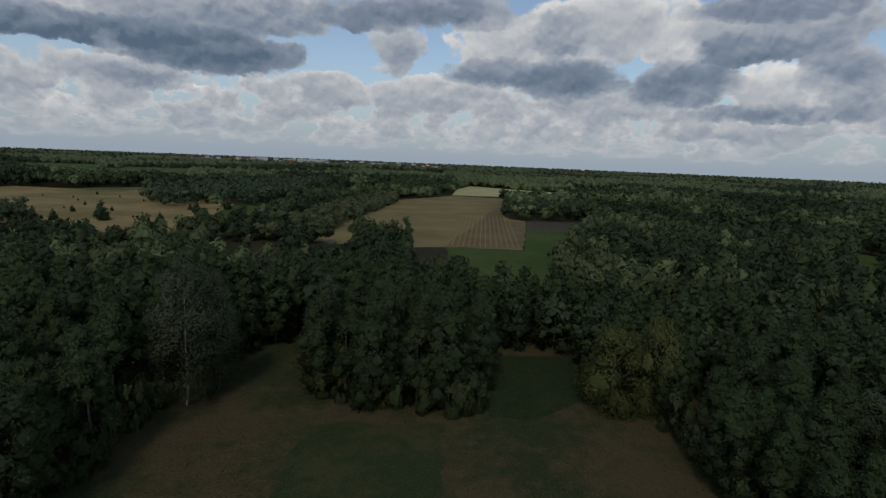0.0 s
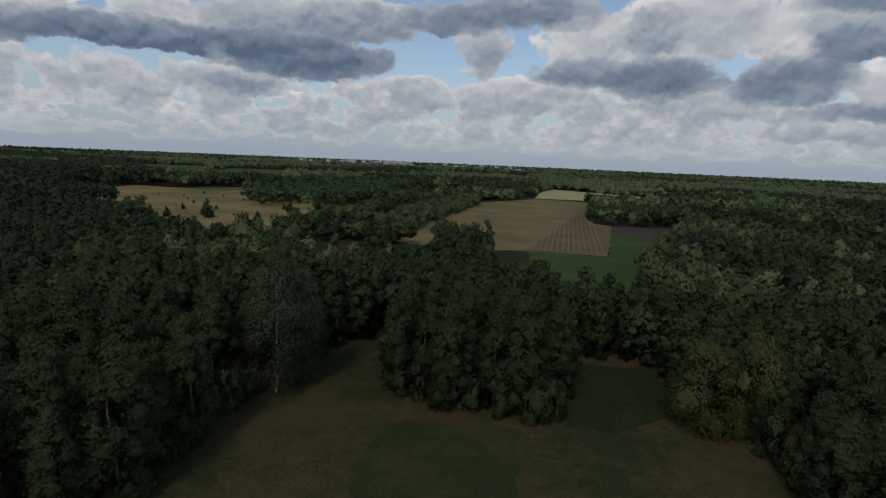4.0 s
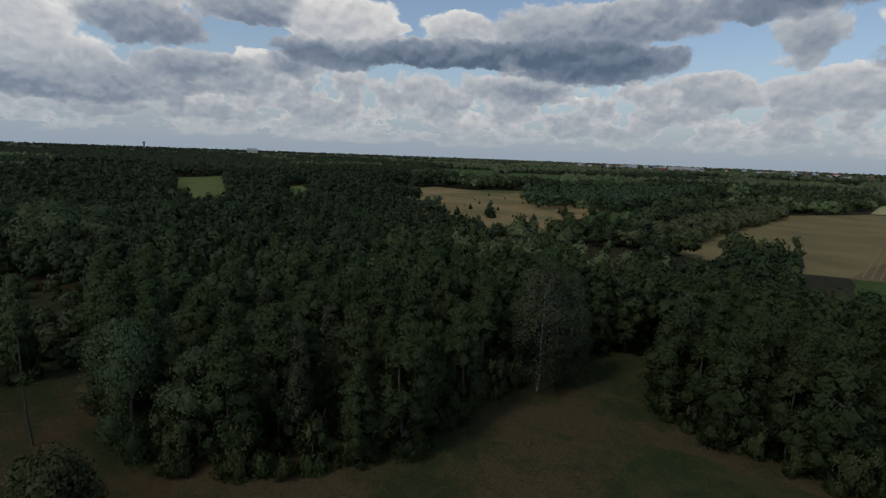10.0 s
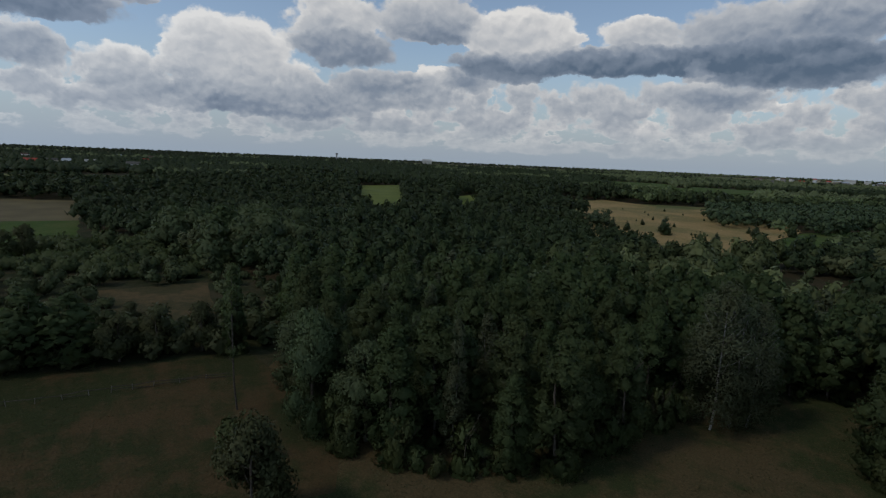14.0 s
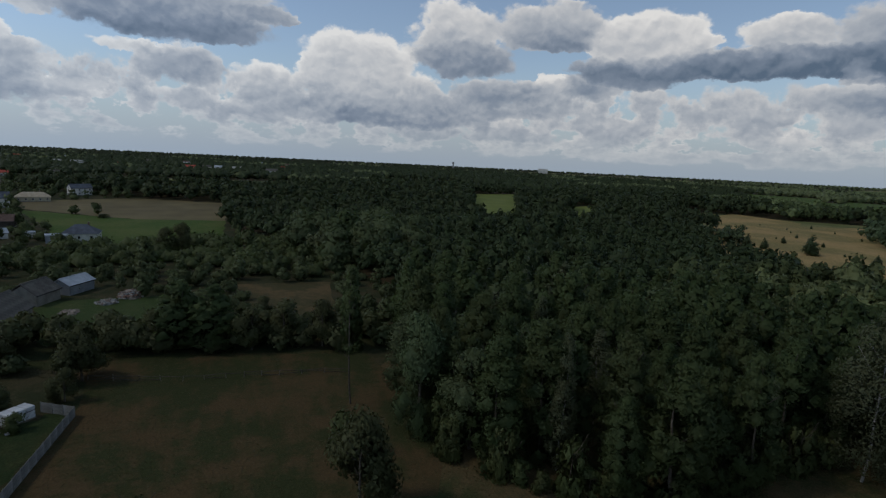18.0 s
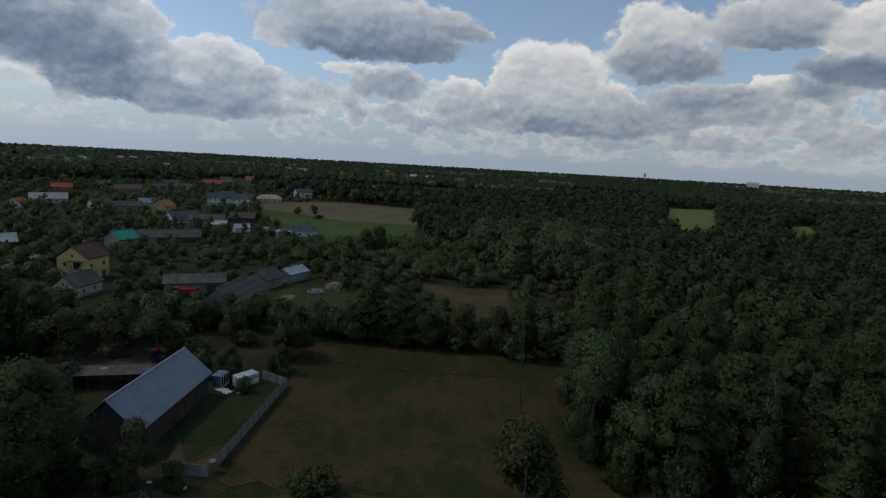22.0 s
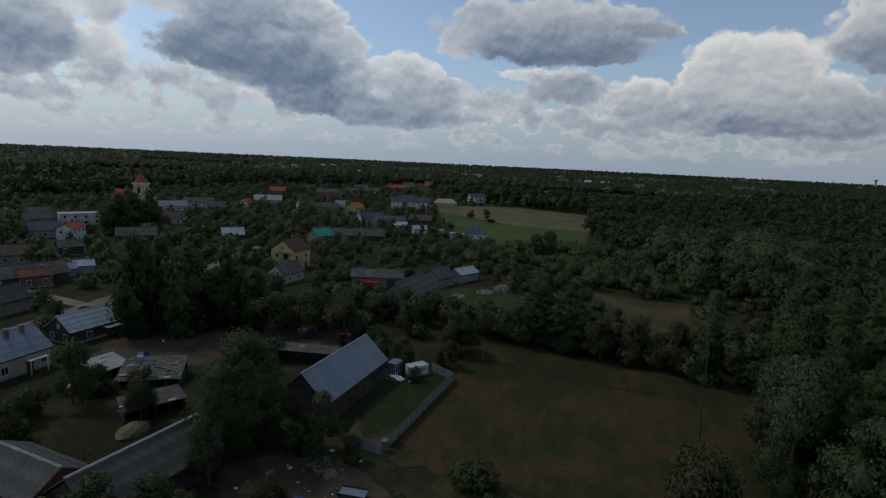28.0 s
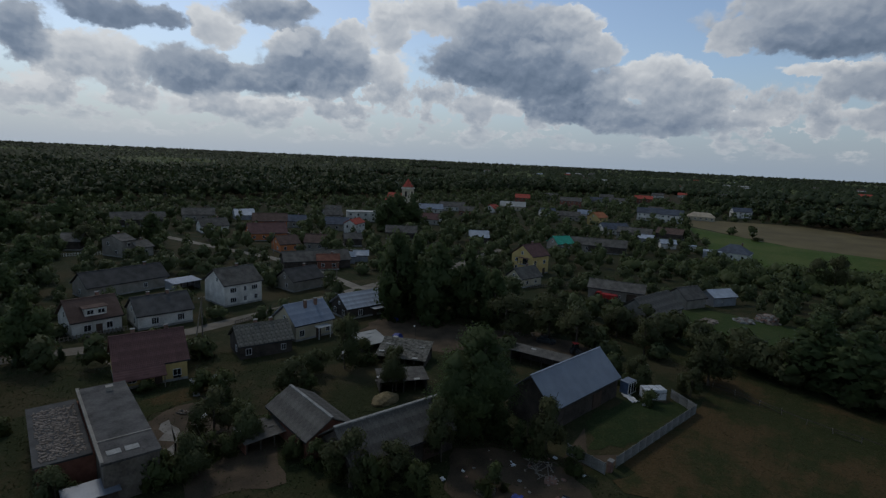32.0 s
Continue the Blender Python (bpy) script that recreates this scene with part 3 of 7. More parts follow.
def trunk_arrays(h, r, seed, limbs=5, spread=2.5, start=0.35):
    """A tapered, slightly bent trunk with limbs."""
    rng = np.random.default_rng(seed)
    V, F = [], []

    def tube(pts, radii, k=6):
        base = sum(len(v) for v in V)
        for p, q in zip(pts, radii):
            a = np.arange(k) * 2 * np.pi / k
            V.append(np.stack([p[0] + q * np.cos(a), p[1] + q * np.sin(a), np.full(k, p[2])], 1))
        for i in range(len(pts) - 1):
            for j in range(k):
                F.append((base + i * k + j, base + i * k + (j + 1) % k, base + (i + 1) * k + (j + 1) % k, base + (i + 1) * k + j))

    zs = np.linspace(-0.2, 1, 7)
    lean = rng.normal(0, 0.02 * h, (7, 2)).cumsum(0) * 0.5
    lean[0] = lean[1] = 0
    pts = [(lean[i, 0], lean[i, 1], max(-0.3, zs[i] * h)) for i in range(7)]
    tube(pts, [r * (1.25 if i == 0 else 1 - 0.85 * max(zs[i], 0)) for i in range(7)])
    for i in range(limbs):
        k = rng.uniform(start, 0.85)
        p0 = np.array([np.interp(k, zs, lean[:, 0]), np.interp(k, zs, lean[:, 1]), k * h])
        a = rng.uniform(0, 6.28)
        ln = spread * rng.uniform(0.6, 1.1) * (1.1 - 0.6 * k)
        d = np.array([math.cos(a), math.sin(a), rng.uniform(0.5, 1.1)])
        tube([p0, p0 + d * ln * 0.5, p0 + d * ln + (0, 0, ln * 0.25)], [r * 0.4 * (1 - 0.5 * k), r * 0.25 * (1 - 0.5 * k), 0.03], 5)
    return np.concatenate(V), np.array(F)


# ---- ground and fields ----
OPEN = []


def sheet(name, pts, z, mat, label="", category="field", step=0.0, seed=0, opening=True):
    """A flat patch of ground with a slightly ragged rim, laid over the ground sheet."""
    rng = np.random.default_rng(seed + 11)
    ring = []
    n = len(pts)
    for i in range(n):
        a, b = Vector((*pts[i], 0)), Vector((*pts[(i + 1) % n], 0))
        k = max(1, int((b - a).length / 6)) if step == 0 else max(1, int((b - a).length / step))
        nrm = Vector((-(b - a).y, (b - a).x, 0)).normalized()
        for j in range(k):
            ring.append(a.lerp(b, j / k) + nrm * (rng.normal(0, 0.6) if j else 0))
    bm = bmesh.new()
    f = bm.faces.new([bm.verts.new((p.x, p.y, z)) for p in ring])
    if f.normal.z < 0:
        f.normal_flip()
    bmesh.ops.triangulate(bm, faces=[f])
    bm.normal_update()
    for q in bm.faces:
        if q.normal.z < 0:
            q.normal_flip()
    ob = part(name, bm, mat, None)
    tagged(ob, label, category, kind="structure")
    if opening:
        OPEN.append(list(pts))
    return ob


bm = bmesh.new()
radii = [0, 30, 60, 120, 250, 500, 1000, 2000, 3500, 5600]
rings = []
for r in radii:
    if r == 0:
        rings.append([bm.verts.new((0, 0, 0))] * 72)
    else:
        rings.append([bm.verts.new((r * math.cos(i * math.pi / 36), r * math.sin(i * math.pi / 36), 0)) for i in range(72)])
for a, b in zip(rings, rings[1:]):
    for i in range(72):
        j = (i + 1) % 72
        if a[0] is a[1]:
            bm.faces.new((a[0], b[i], b[j]))
        else:
            bm.faces.new((a[i], b[i], b[j], a[j]))
tagged(part("ground", bm, M_GRASS, None), "rough grassy ground, brownish green", "ground", kind="structure")

sheet("meadow", [(-43, 51), (-42, 66), (-44, 77), (-40, 81), (-37, 95), (-32, 108), (-24, 108), (-25, 98), (-21, 82), (-12, 80), (-4, 77), (8, 78), (11, 106), (29, 107), (26, 85), (36, 81), (35, 69), (35, 58), (24, 30), (0, -10), (-40, -16), (-60, -16), (-54, 23), (-62, 27), (-52, 34)], 0.02, M_MEADOW, "uncut meadow, brown and green dry grass", "meadow")
sheet("meadow", [(-105, 35), (-62, 60), (-60, 110), (-45, 140), (45, 140), (60, 100), (58, 40), (35, 20), (0, -12), (-58, -5), (-60, 20), (-92, 24)], 0.012, M_MEADOW, "grass running on under the trees", "meadow", opening=False)
sheet("meadow", [(9, 79), (11, 106), (29, 107), (26, 86), (16, 78)], 0.04, M_LAWN, "fresh green mown strip of grass", "meadow")
sheet("field", [(-72, 257), (-50, 512), (12, 617), (70, 603), (49, 439), (49, 383), (60, 372), (39, 244), (5, 247), (-35, 232)], 0.03, M_STUBBLE, "harvested stubble field, pale brown")
sheet("field", [(3, 245), (39, 242), (52, 245), (46, 198), (33, 134), (8, 136)], 0.05, M_CROP, "green pasture beside the stubble field")
sheet("field", [(52, 321), (74, 328), (98, 324), (59, 247), (39, 242)], 0.05, M_CROP, "small square of green crop")
sheet("field", [(60, 372), (110, 379), (98, 324), (52, 321)], 0.06, M_EARTH, "strip of bare brown earth")
sheet("field", [(23, 774), (45, 878), (179, 769), (133, 571), (101, 640), (12, 627)], 0.06, M_YELLOW, "ripe yellow grain field in the distance")
sheet("field", [(236, 975), (356, 1069), (284, 838), (165, 678)], 0.06, M_YELLOW, "far yellow field between woods")
sheet("field", [(-233, 263), (-318, 417), (-300, 495), (-273, 604), (-161, 413), (-139, 308), (-112, 225), (-134, 208), (-165, 212), (-190, 220)], 0.03, M_GOLD, "dry golden heath with scattered pines")
sheet("field", [(-139, 308), (-157, 403), (-124, 577), (-82, 763), (-62, 708), (-68, 581), (-112, 441), (-100, 300), (-112, 228)], 0.05, M_CROP, "green crop strip")
sheet("field", [(-640, 296), (-665, 384), (-300, 175), (-312, 151)], 0.05, M_YGREEN, "yellow-green crop field")
sheet("field", [(-465, 333), (-492, 385), (-310, 246), (-295, 215)], 0.05, M_YGREEN, "narrow yellow-green crop field")
sheet("field", [(228, 296), (224, 260), (108, 124), (112, 135)], 0.05, M_CROP, "green pasture between woods")
sheet("field", [(2.0, 244.0), (19.0, 322.0), (66.0, 568.0), (61.0, 478.0), (46.0, 413.0), (45.0, 373.0), (59.0, 366.0), (40.0, 250.0)], 0.045, M_ROWS, "browner half of the stubble field with straw rows", step=12)
sheet("field", [(-385.0, 440.0), (-414.0, 509.5), (-329.6, 494.7), (-238.3, 349.0), (-210.9, 276.7), (-222.0, 262.0)], 0.055, M_GOLD, "dry brown heath behind the pine row")
sheet("field", [(-300, 330), (-469, 455), (-414, 475), (-358, 500), (-273, 604), (-300, 495), (-318, 417)], 0.04, M_PALEGRASS, "pale grass beyond the heath")
sheet("meadow", [(-19, 74), (2, 76), (1, 58), (-2, 40), (-15, 40), (-19, 57)], 0.04, M_GREENER, "greener rectangle of grass in the meadow", "meadow", step=2.5, opening=False)
sheet("paddock", [(-65, -24), (-91, -22), (-101, -23), (-94, 20), (-91, 28), (-82, 27), (-62, 27), (-54, 23), (-58, 0)], 0.045, M_PADDOCK, "worn grass paddock, brown and green", "paddock")
sheet("meadow", [(-116, -50), (-108, -29), (-101, -23), (-94, 20), (-91, 28), (-104, 26), (-113, -15)], 0.04, M_PADDOCK, "strip of rough grass behind the pole fence", "meadow")
sheet("field", [(-442, -134), (-481, -69), (-448, -2), (-333, -2), (-338, -49), (-390, -118)], 0.05, M_PLOUGH, "ploughed brown field")
sheet("field", [(-383, -116), (-338, -49), (-333, -2), (-278, -2), (-200, 0), (-225, -55), (-300, -80)], 0.06, M_CROP, "green crop field beside the ploughed one")
sheet("yard", [(-158, -46), (-159, -18), (-120, -12), (-123, -36)], 0.05, M_YARD, "grass yard beside the sheds", "yard")
sheet("field", [(-170, 2), (-168, 30), (-125, 24), (-130, 5)], 0.05, M_DRY, "dry brown patch of field")

sheet("yard", [(-70.3, -87.8), (-72.2, -71.2), (-82.0, -64.4), (-89.8, -60.5), (-94.7, -42.9), (-103.5, -43.9), (-103.5, -60.5), (-93.7, -74.2), (-90.8, -89.8), (-82.0, -92.7)], 0.05, M_EARTH, "trodden earth farmyard", "yard", step=2.0)
sheet("yard", [(-23.4, -76.1), (-34.2, -79.1), (-35.1, -60.5), (-31.2, -50.8), (-21.5, -55.6)], 0.05, M_EARTH, "bare brown earth yard beside the workshop", "yard", step=2.0)
sheet("yard", [(-51.7, -42.0), (-56.6, -36.1), (-58.6, -28.3), (-52.7, -19.5), (-42.9, -25.4), (-43.9, -37.1)], 0.055, M_EARTH, "bare reddish earth scattered with debris", "yard", step=2.0)
sheet("yard", [(-60.5, -23.4), (-70, -18), (-66, -12), (-59, -16)], 0.07, M_PADDOCK, "sandy worn patch beside the fence", "yard", step=2.0)
sheet("lawn", [(-72, -33), (-84, -32), (-90, -26), (-88, -23), (-69, -25.5), (-65, -29)], 0.055, M_LAWN, "bright green lawn behind the barn", "lawn", step=1.6)
sheet("yard", [(-70.3, -32.2), (-63.4, -28.3), (-67.3, -24.9), (-61.5, -24.4), (-60.5, -30.3)], 0.05, M_EARTH, "bare earth corner inside the fence", "yard")
sheet("farmyard_grass", [(-45.9, -60.5), (-56.6, -50.8), (-64.4, -60.5), (-64.4, -73.2), (-54.7, -78.1), (-46.8, -72.2)], 0.045, M_GARDEN, "short grass of the farmyard", "lawn", step=2.0)
sheet("garden", [(-37.1, -83.9), (-23.4, -83.9), (-24.4, -78.1), (-35.1, -80.0)], 0.045, M_PADDOCK, "worn grass in front of the yellow house", "lawn")

sheet("concrete_apron", [(-26.0, -74.8), (-27.3, -75.2), (-24.6, -63.8), (-23.3, -62.8)], 0.07, M_APRON, "pale cracked concrete strip along the workshop", "pavement", step=1.5)

def strip(name, pts, width, z, mat, label, category="road"):
    """A road: a ribbon along a line of points."""
    bm = bmesh.new()
    v = [Vector((x, y, 0)) for x, y in pts]
    rows = []
    for i, p in enumerate(v):
        t = (v[min(i + 1, len(v) - 1)] - v[max(i - 1, 0)]).normalized()
        s = Vector((-t.y, t.x, 0)) * width / 2
        rows.append((bm.verts.new((p.x + s.x, p.y + s.y, z)), bm.verts.new((p.x - s.x, p.y - s.y, z))))
    for r0, r1 in zip(rows, rows[1:]):
        bm.faces.new((r0[0], r0[1], r1[1], r1[0]))
    bmesh.ops.recalc_face_normals(bm, faces=bm.faces)
    ob = tagged(part(name, bm, mat, None), label, category, kind="structure")
    for r0, r1 in zip(v, v[1:]):
        t = (r1 - r0).normalized()
        s = Vector((-t.y, t.x, 0)) * (width / 2 + 1.5)
        OPEN.append([(r0 + s).to_2d()[:], (r1 + s).to_2d()[:], (r1 - s).to_2d()[:], (r0 - s).to_2d()[:]])
    return ob


strip("road", [(29.3, -121), (-13.7, -116), (-29.3, -111.8), (-46, -110.8), (-63.4, -112.8), (-87.8, -116.1), (-109.3, -119.1), (-140, -121), (-190, -135)], 4.2, 0.06, M_SAND, "sandy gravel village road")
strip("road", [(-96.6, -116.1), (-101, -150), (-100, -172), (-95, -195), (-91, -218), (-84, -260)], 3.6, 0.068, M_SAND, "narrow gravel lane between the houses")
strip("path", [(-28.3, -108.3), (-28.8, -101.5), (-29.3, -97.6)], 2.5, 0.075, M_SAND, "short gravel drive to the yellow house", "path")
# ---- trees ----
KINDS = {}
BATCH = {}


def tree_kind(key, kind, h, rad, n, size, leaf, bark, variants, tr, limbs=6, label="", category="tree", core=True, tname="tree"):
    vs = []
    for i in range(variants):
        seed = sum(ord(c) for c in key) * 7 + i
        cv, cf, cn = crown_arrays(kind, h, rad, n, size, seed, core)
        tv, tf = trunk_arrays(h * 0.9, tr, seed, limbs, rad * 0.9)
        vs.append((np_mesh("crown", cv, cf, leaf, cn), np_mesh("trunk", tv, tf, bark), cv, cf, cn, tv, tf))
    KINDS[key] = (vs, h, rad, label, category, tname, leaf, bark)


tree_kind("alder", "alder", 16, 3.6, 6400, 0.185, M_ALDER, M_BARK, 5, 0.22, label="dark green alder with a dense crown reaching low")
tree_kind("alder_far", "alder", 16, 3.8, 1150, 0.43, M_ALDER, M_BARK, 5, 0.22, 3, label="dark green broadleaf tree in the wood")
tree_kind("willow", "willow", 11, 5.5, 9500, 0.17, M_WILLOW, M_BARK, 3, 0.35, label="light green rounded willow at the wood's edge")
tree_kind("silver", "willow", 13, 4.6, 8000, 0.18, M_SILVER, M_BARK, 3, 0.3, label="silvery grey-green broadleaf tree")
tree_kind("birch", "birch", 20, 4.2, 10000, 0.15, M_BIRCH, M_BIRCHBARK, 2, 0.17, 18, label="tall birch with a white trunk and drooping leaves", core=False)
tree_kind("youngbirch", "birch", 14, 2.0, 3800, 0.15, M_BIRCH, M_BIRCHBARK, 2, 0.08, 6, label="slim grey-green birch among alders", core=False)
tree_kind("willow_far", "willow", 11, 5.5, 1500, 0.48, M_FARWILLOW, M_BARK, 2, 0.35, 3, label="light green rounded willow")
tree_kind("silver_far", "willow", 13, 4.6, 1200, 0.46, M_SILVER, M_BARK, 2, 0.3, 3, label="silvery grey-green tree")
tree_kind("youngbirch_far", "birch", 14, 2.0, 600, 0.38, M_BIRCH, M_BIRCHBARK, 2, 0.12, 3, label="slim birch in the wood", core=False)
tree_kind("linden_far", "alder", 17, 6.0, 2600, 0.45, M_ALDER, M_BARK, 2, 0.4, 3, label="large dark broadleaf tree")
tree_kind("pine", "pine", 9, 2.4, 1500, 0.27, M_PINE, M_BARK, 3, 0.16, 0, label="dark green young pine standing alone")
tree_kind("fruit", "fruit", 6.5, 3.2, 4500, 0.15, M_FRUIT, M_BARK, 4, 0.18, 5, label="garden fruit tree with a round crown")
tree_kind("linden", "alder", 17, 6.0, 15000, 0.175, M_ALDER, M_BARK, 3, 0.4, label="large dark broadleaf tree beside the farm")
tree_kind("bush", "bush", 2.6, 1.8, 1500, 0.125, M_BUSH, M_BARK, 4, 0.06, 4, label="leafy green bush in the rough grass", category="bush", tname="bush")
tree_kind("dead", "bare", 22, 1.6, 420, 0.26, M_ALDER, M_BARK, 1, 0.17, 12, label="tall thin half-dead tree with sparse leaves", core=False)
LIMIT = 101.0


def plant(key, x, y, s=1.0, sz=None, rng=rng_, group="trees", label="", single=None):
    """A tree of a kind; those of the further wood are gathered into one."""
    if single is None:
        single = math.hypot(x, y) < LIMIT
    if not single and key + "_far" in KINDS:
        key += "_far"
    vs, h, rad, lab, cat, tname, leaf, bark = KINDS[key]
    cm, tm, cv, cf, cn, tv, tf = vs[int(rng.integers(len(vs)))]
    m = pose(x, y, 0, 0, 0, rng.uniform(0, 360)) @ Matrix.Diagonal((s, s, sz or s, 1))
    if not single:
        a = np.array(m)
        for mat, v, f, vn, nm in ((leaf, cv, cf, cn, "crowns"), (bark, tv, tf, None, "trunks")):
            BATCH.setdefault((nm, mat), []).append((v @ a[:3, :3].T + a[:3, 3], f, None if vn is None else unit(vn @ a[:3, :3].T)))
        return None
    e = new(tname)
    e.matrix_basis = m
    tagged(e, label or lab, cat, group)
    for nm, me in (("trunk", tm), ("crown", cm)):
        o = new(nm, me)
        o.parent = e
    return e


def flush_trees():
    for (nm, mat), items in BATCH.items():
        off, V, F = 0, [], []
        N = [n for _, _, n in items]
        for v, f, _ in items:
            V.append(v)
            F.append(f + off)
            off += len(v)
        F = np.concatenate(F)
        ob = new("wood_" + nm, np_mesh("wood_" + nm, np.concatenate(V), F, mat, None if N[0] is None else np.concatenate(N)))
        tagged(ob, "crowns of the trees further into the wood" if nm == "crowns" else "trunks of the trees further into the wood", "wood", kind="stuff")


def scatter(poly, gap, rng, avoid=(), tries=14):
    """Points in a polygon that keep a gap between each other."""
    p = np.array(poly)
    lo, hi = p.min(0), p.max(0)
    n = int((hi[0] - lo[0]) * (hi[1] - lo[1]) / gap ** 2 * tries / 6)
    c = rng.uniform(lo, hi, (n, 2))
    c = c[inside(c, poly)]
    for a in avoid:
        c = c[~inside(c, a)]
    cell = {}
    out = []
    for x, y in c:
        i, j = int(x // gap), int(y // gap)
        if any((x - u) ** 2 + (y - v) ** 2 < gap * gap for a in (-1, 0, 1) for b in (-1, 0, 1) for u, v in cell.get((i + a, j + b), ())):
            continue
        cell.setdefault((i, j), []).append((x, y))
        out.append((x, y))
    return out


# the wood left of the meadow, the clump in it, the hedge behind and the wood to its right
WOOD_W = [(-42, 68), (-43, 50), (-51.5, 34), (-61, 27), (-82, 28), (-93, 31), (-125, 42), (-122, 75), (-95, 110), (-65, 130), (-30, 130), (-34, 110), (-39, 96), (-43, 82), (-47, 78)]
CLUMP = [(-23, 100), (-19.5, 83), (-12, 81), (-4, 78), (7, 79), (9, 100), (6, 125), (-30, 130)]
HEDGE = [(11, 108), (29, 109), (34, 128), (2, 132)]
WOOD_E = [(29, 105), (29, 88), (38, 84), (37, 69), (37, 56), (50, 30), (125, 30), (100, 95), (70, 118), (34, 130)]


def wood(poly, gap, kinds, seed, hs=(0.8, 1.15), avoid=(), single=None):
    rng = np.random.default_rng(seed)
    for x, y in scatter(poly, gap, rng, avoid):
        k = kinds[int(rng.integers(len(kinds)))]
        if k == "alder" and math.hypot(x, y) > LIMIT:
            k = "alder_far"
        s = rng.uniform(*hs)
        plant(k, x, y, s * rng.uniform(0.9, 1.15), s, rng, single=single)


wood(WOOD_W, 4.4, ["alder", "alder", "alder", "alder", "alder", "alder", "youngbirch", "silver"], 1, (0.85, 1.28))
wood(CLUMP, 4.1, ["alder"], 2, (0.95, 1.25))
wood(HEDGE, 4.4, ["alder", "alder", "silver"], 3, (0.7, 1.05))
wood(WOOD_E, 4.4, ["alder", "alder", "alder", "alder", "alder", "alder", "silver"], 4, (0.72, 1.02))
NEAR = [WOOD_W, CLUMP, HEDGE, WOOD_E]


def understorey(line, gap, seed):
    """Shrubs that close the foot of a wood's edge."""
    rng = np.random.default_rng(seed)
    for (x0, y0), (x1, y1) in zip(line, line[1:]):
        n = max(1, int(math.hypot(x1 - x0, y1 - y0) / gap))
        for i in range(n):
            k = (i + rng.uniform(0.1, 0.9)) / n
            s = rng.uniform(0.9, 1.6)
            plant("bush", x0 + (x1 - x0) * k + rng.normal(0, 0.7), y0 + (y1 - y0) * k + rng.normal(0, 0.7), s, s * rng.uniform(1.1, 1.9), rng, "shrubs at the wood's edge", "dark green shrub at the foot of the wood", True)


understorey([(-43, 80), (-43, 68), (-44, 51), (-52, 35), (-61, 28), (-82, 29)], 2.6, 71)
understorey([(-20, 95), (-19, 84), (-12, 82), (-4, 79), (7, 80), (8.5, 96)], 2.4, 72)
understorey([(30, 104), (30, 90), (38, 83), (38, 69), (38, 56)], 2.8, 73)

# ---- woods further off ----
VILLAGE = [(-94, 31), (-125, 42), (-170, 45), (-300, 0), (-480, -60), (-640, -260), (-560, -370), (-400, -400), (-330, -345), (-230, -380), (-150, -400), (-60, -390), (80, -330), (120, -40), (0, -20), (-40, -16), (-58, 0), (-62, 27)]


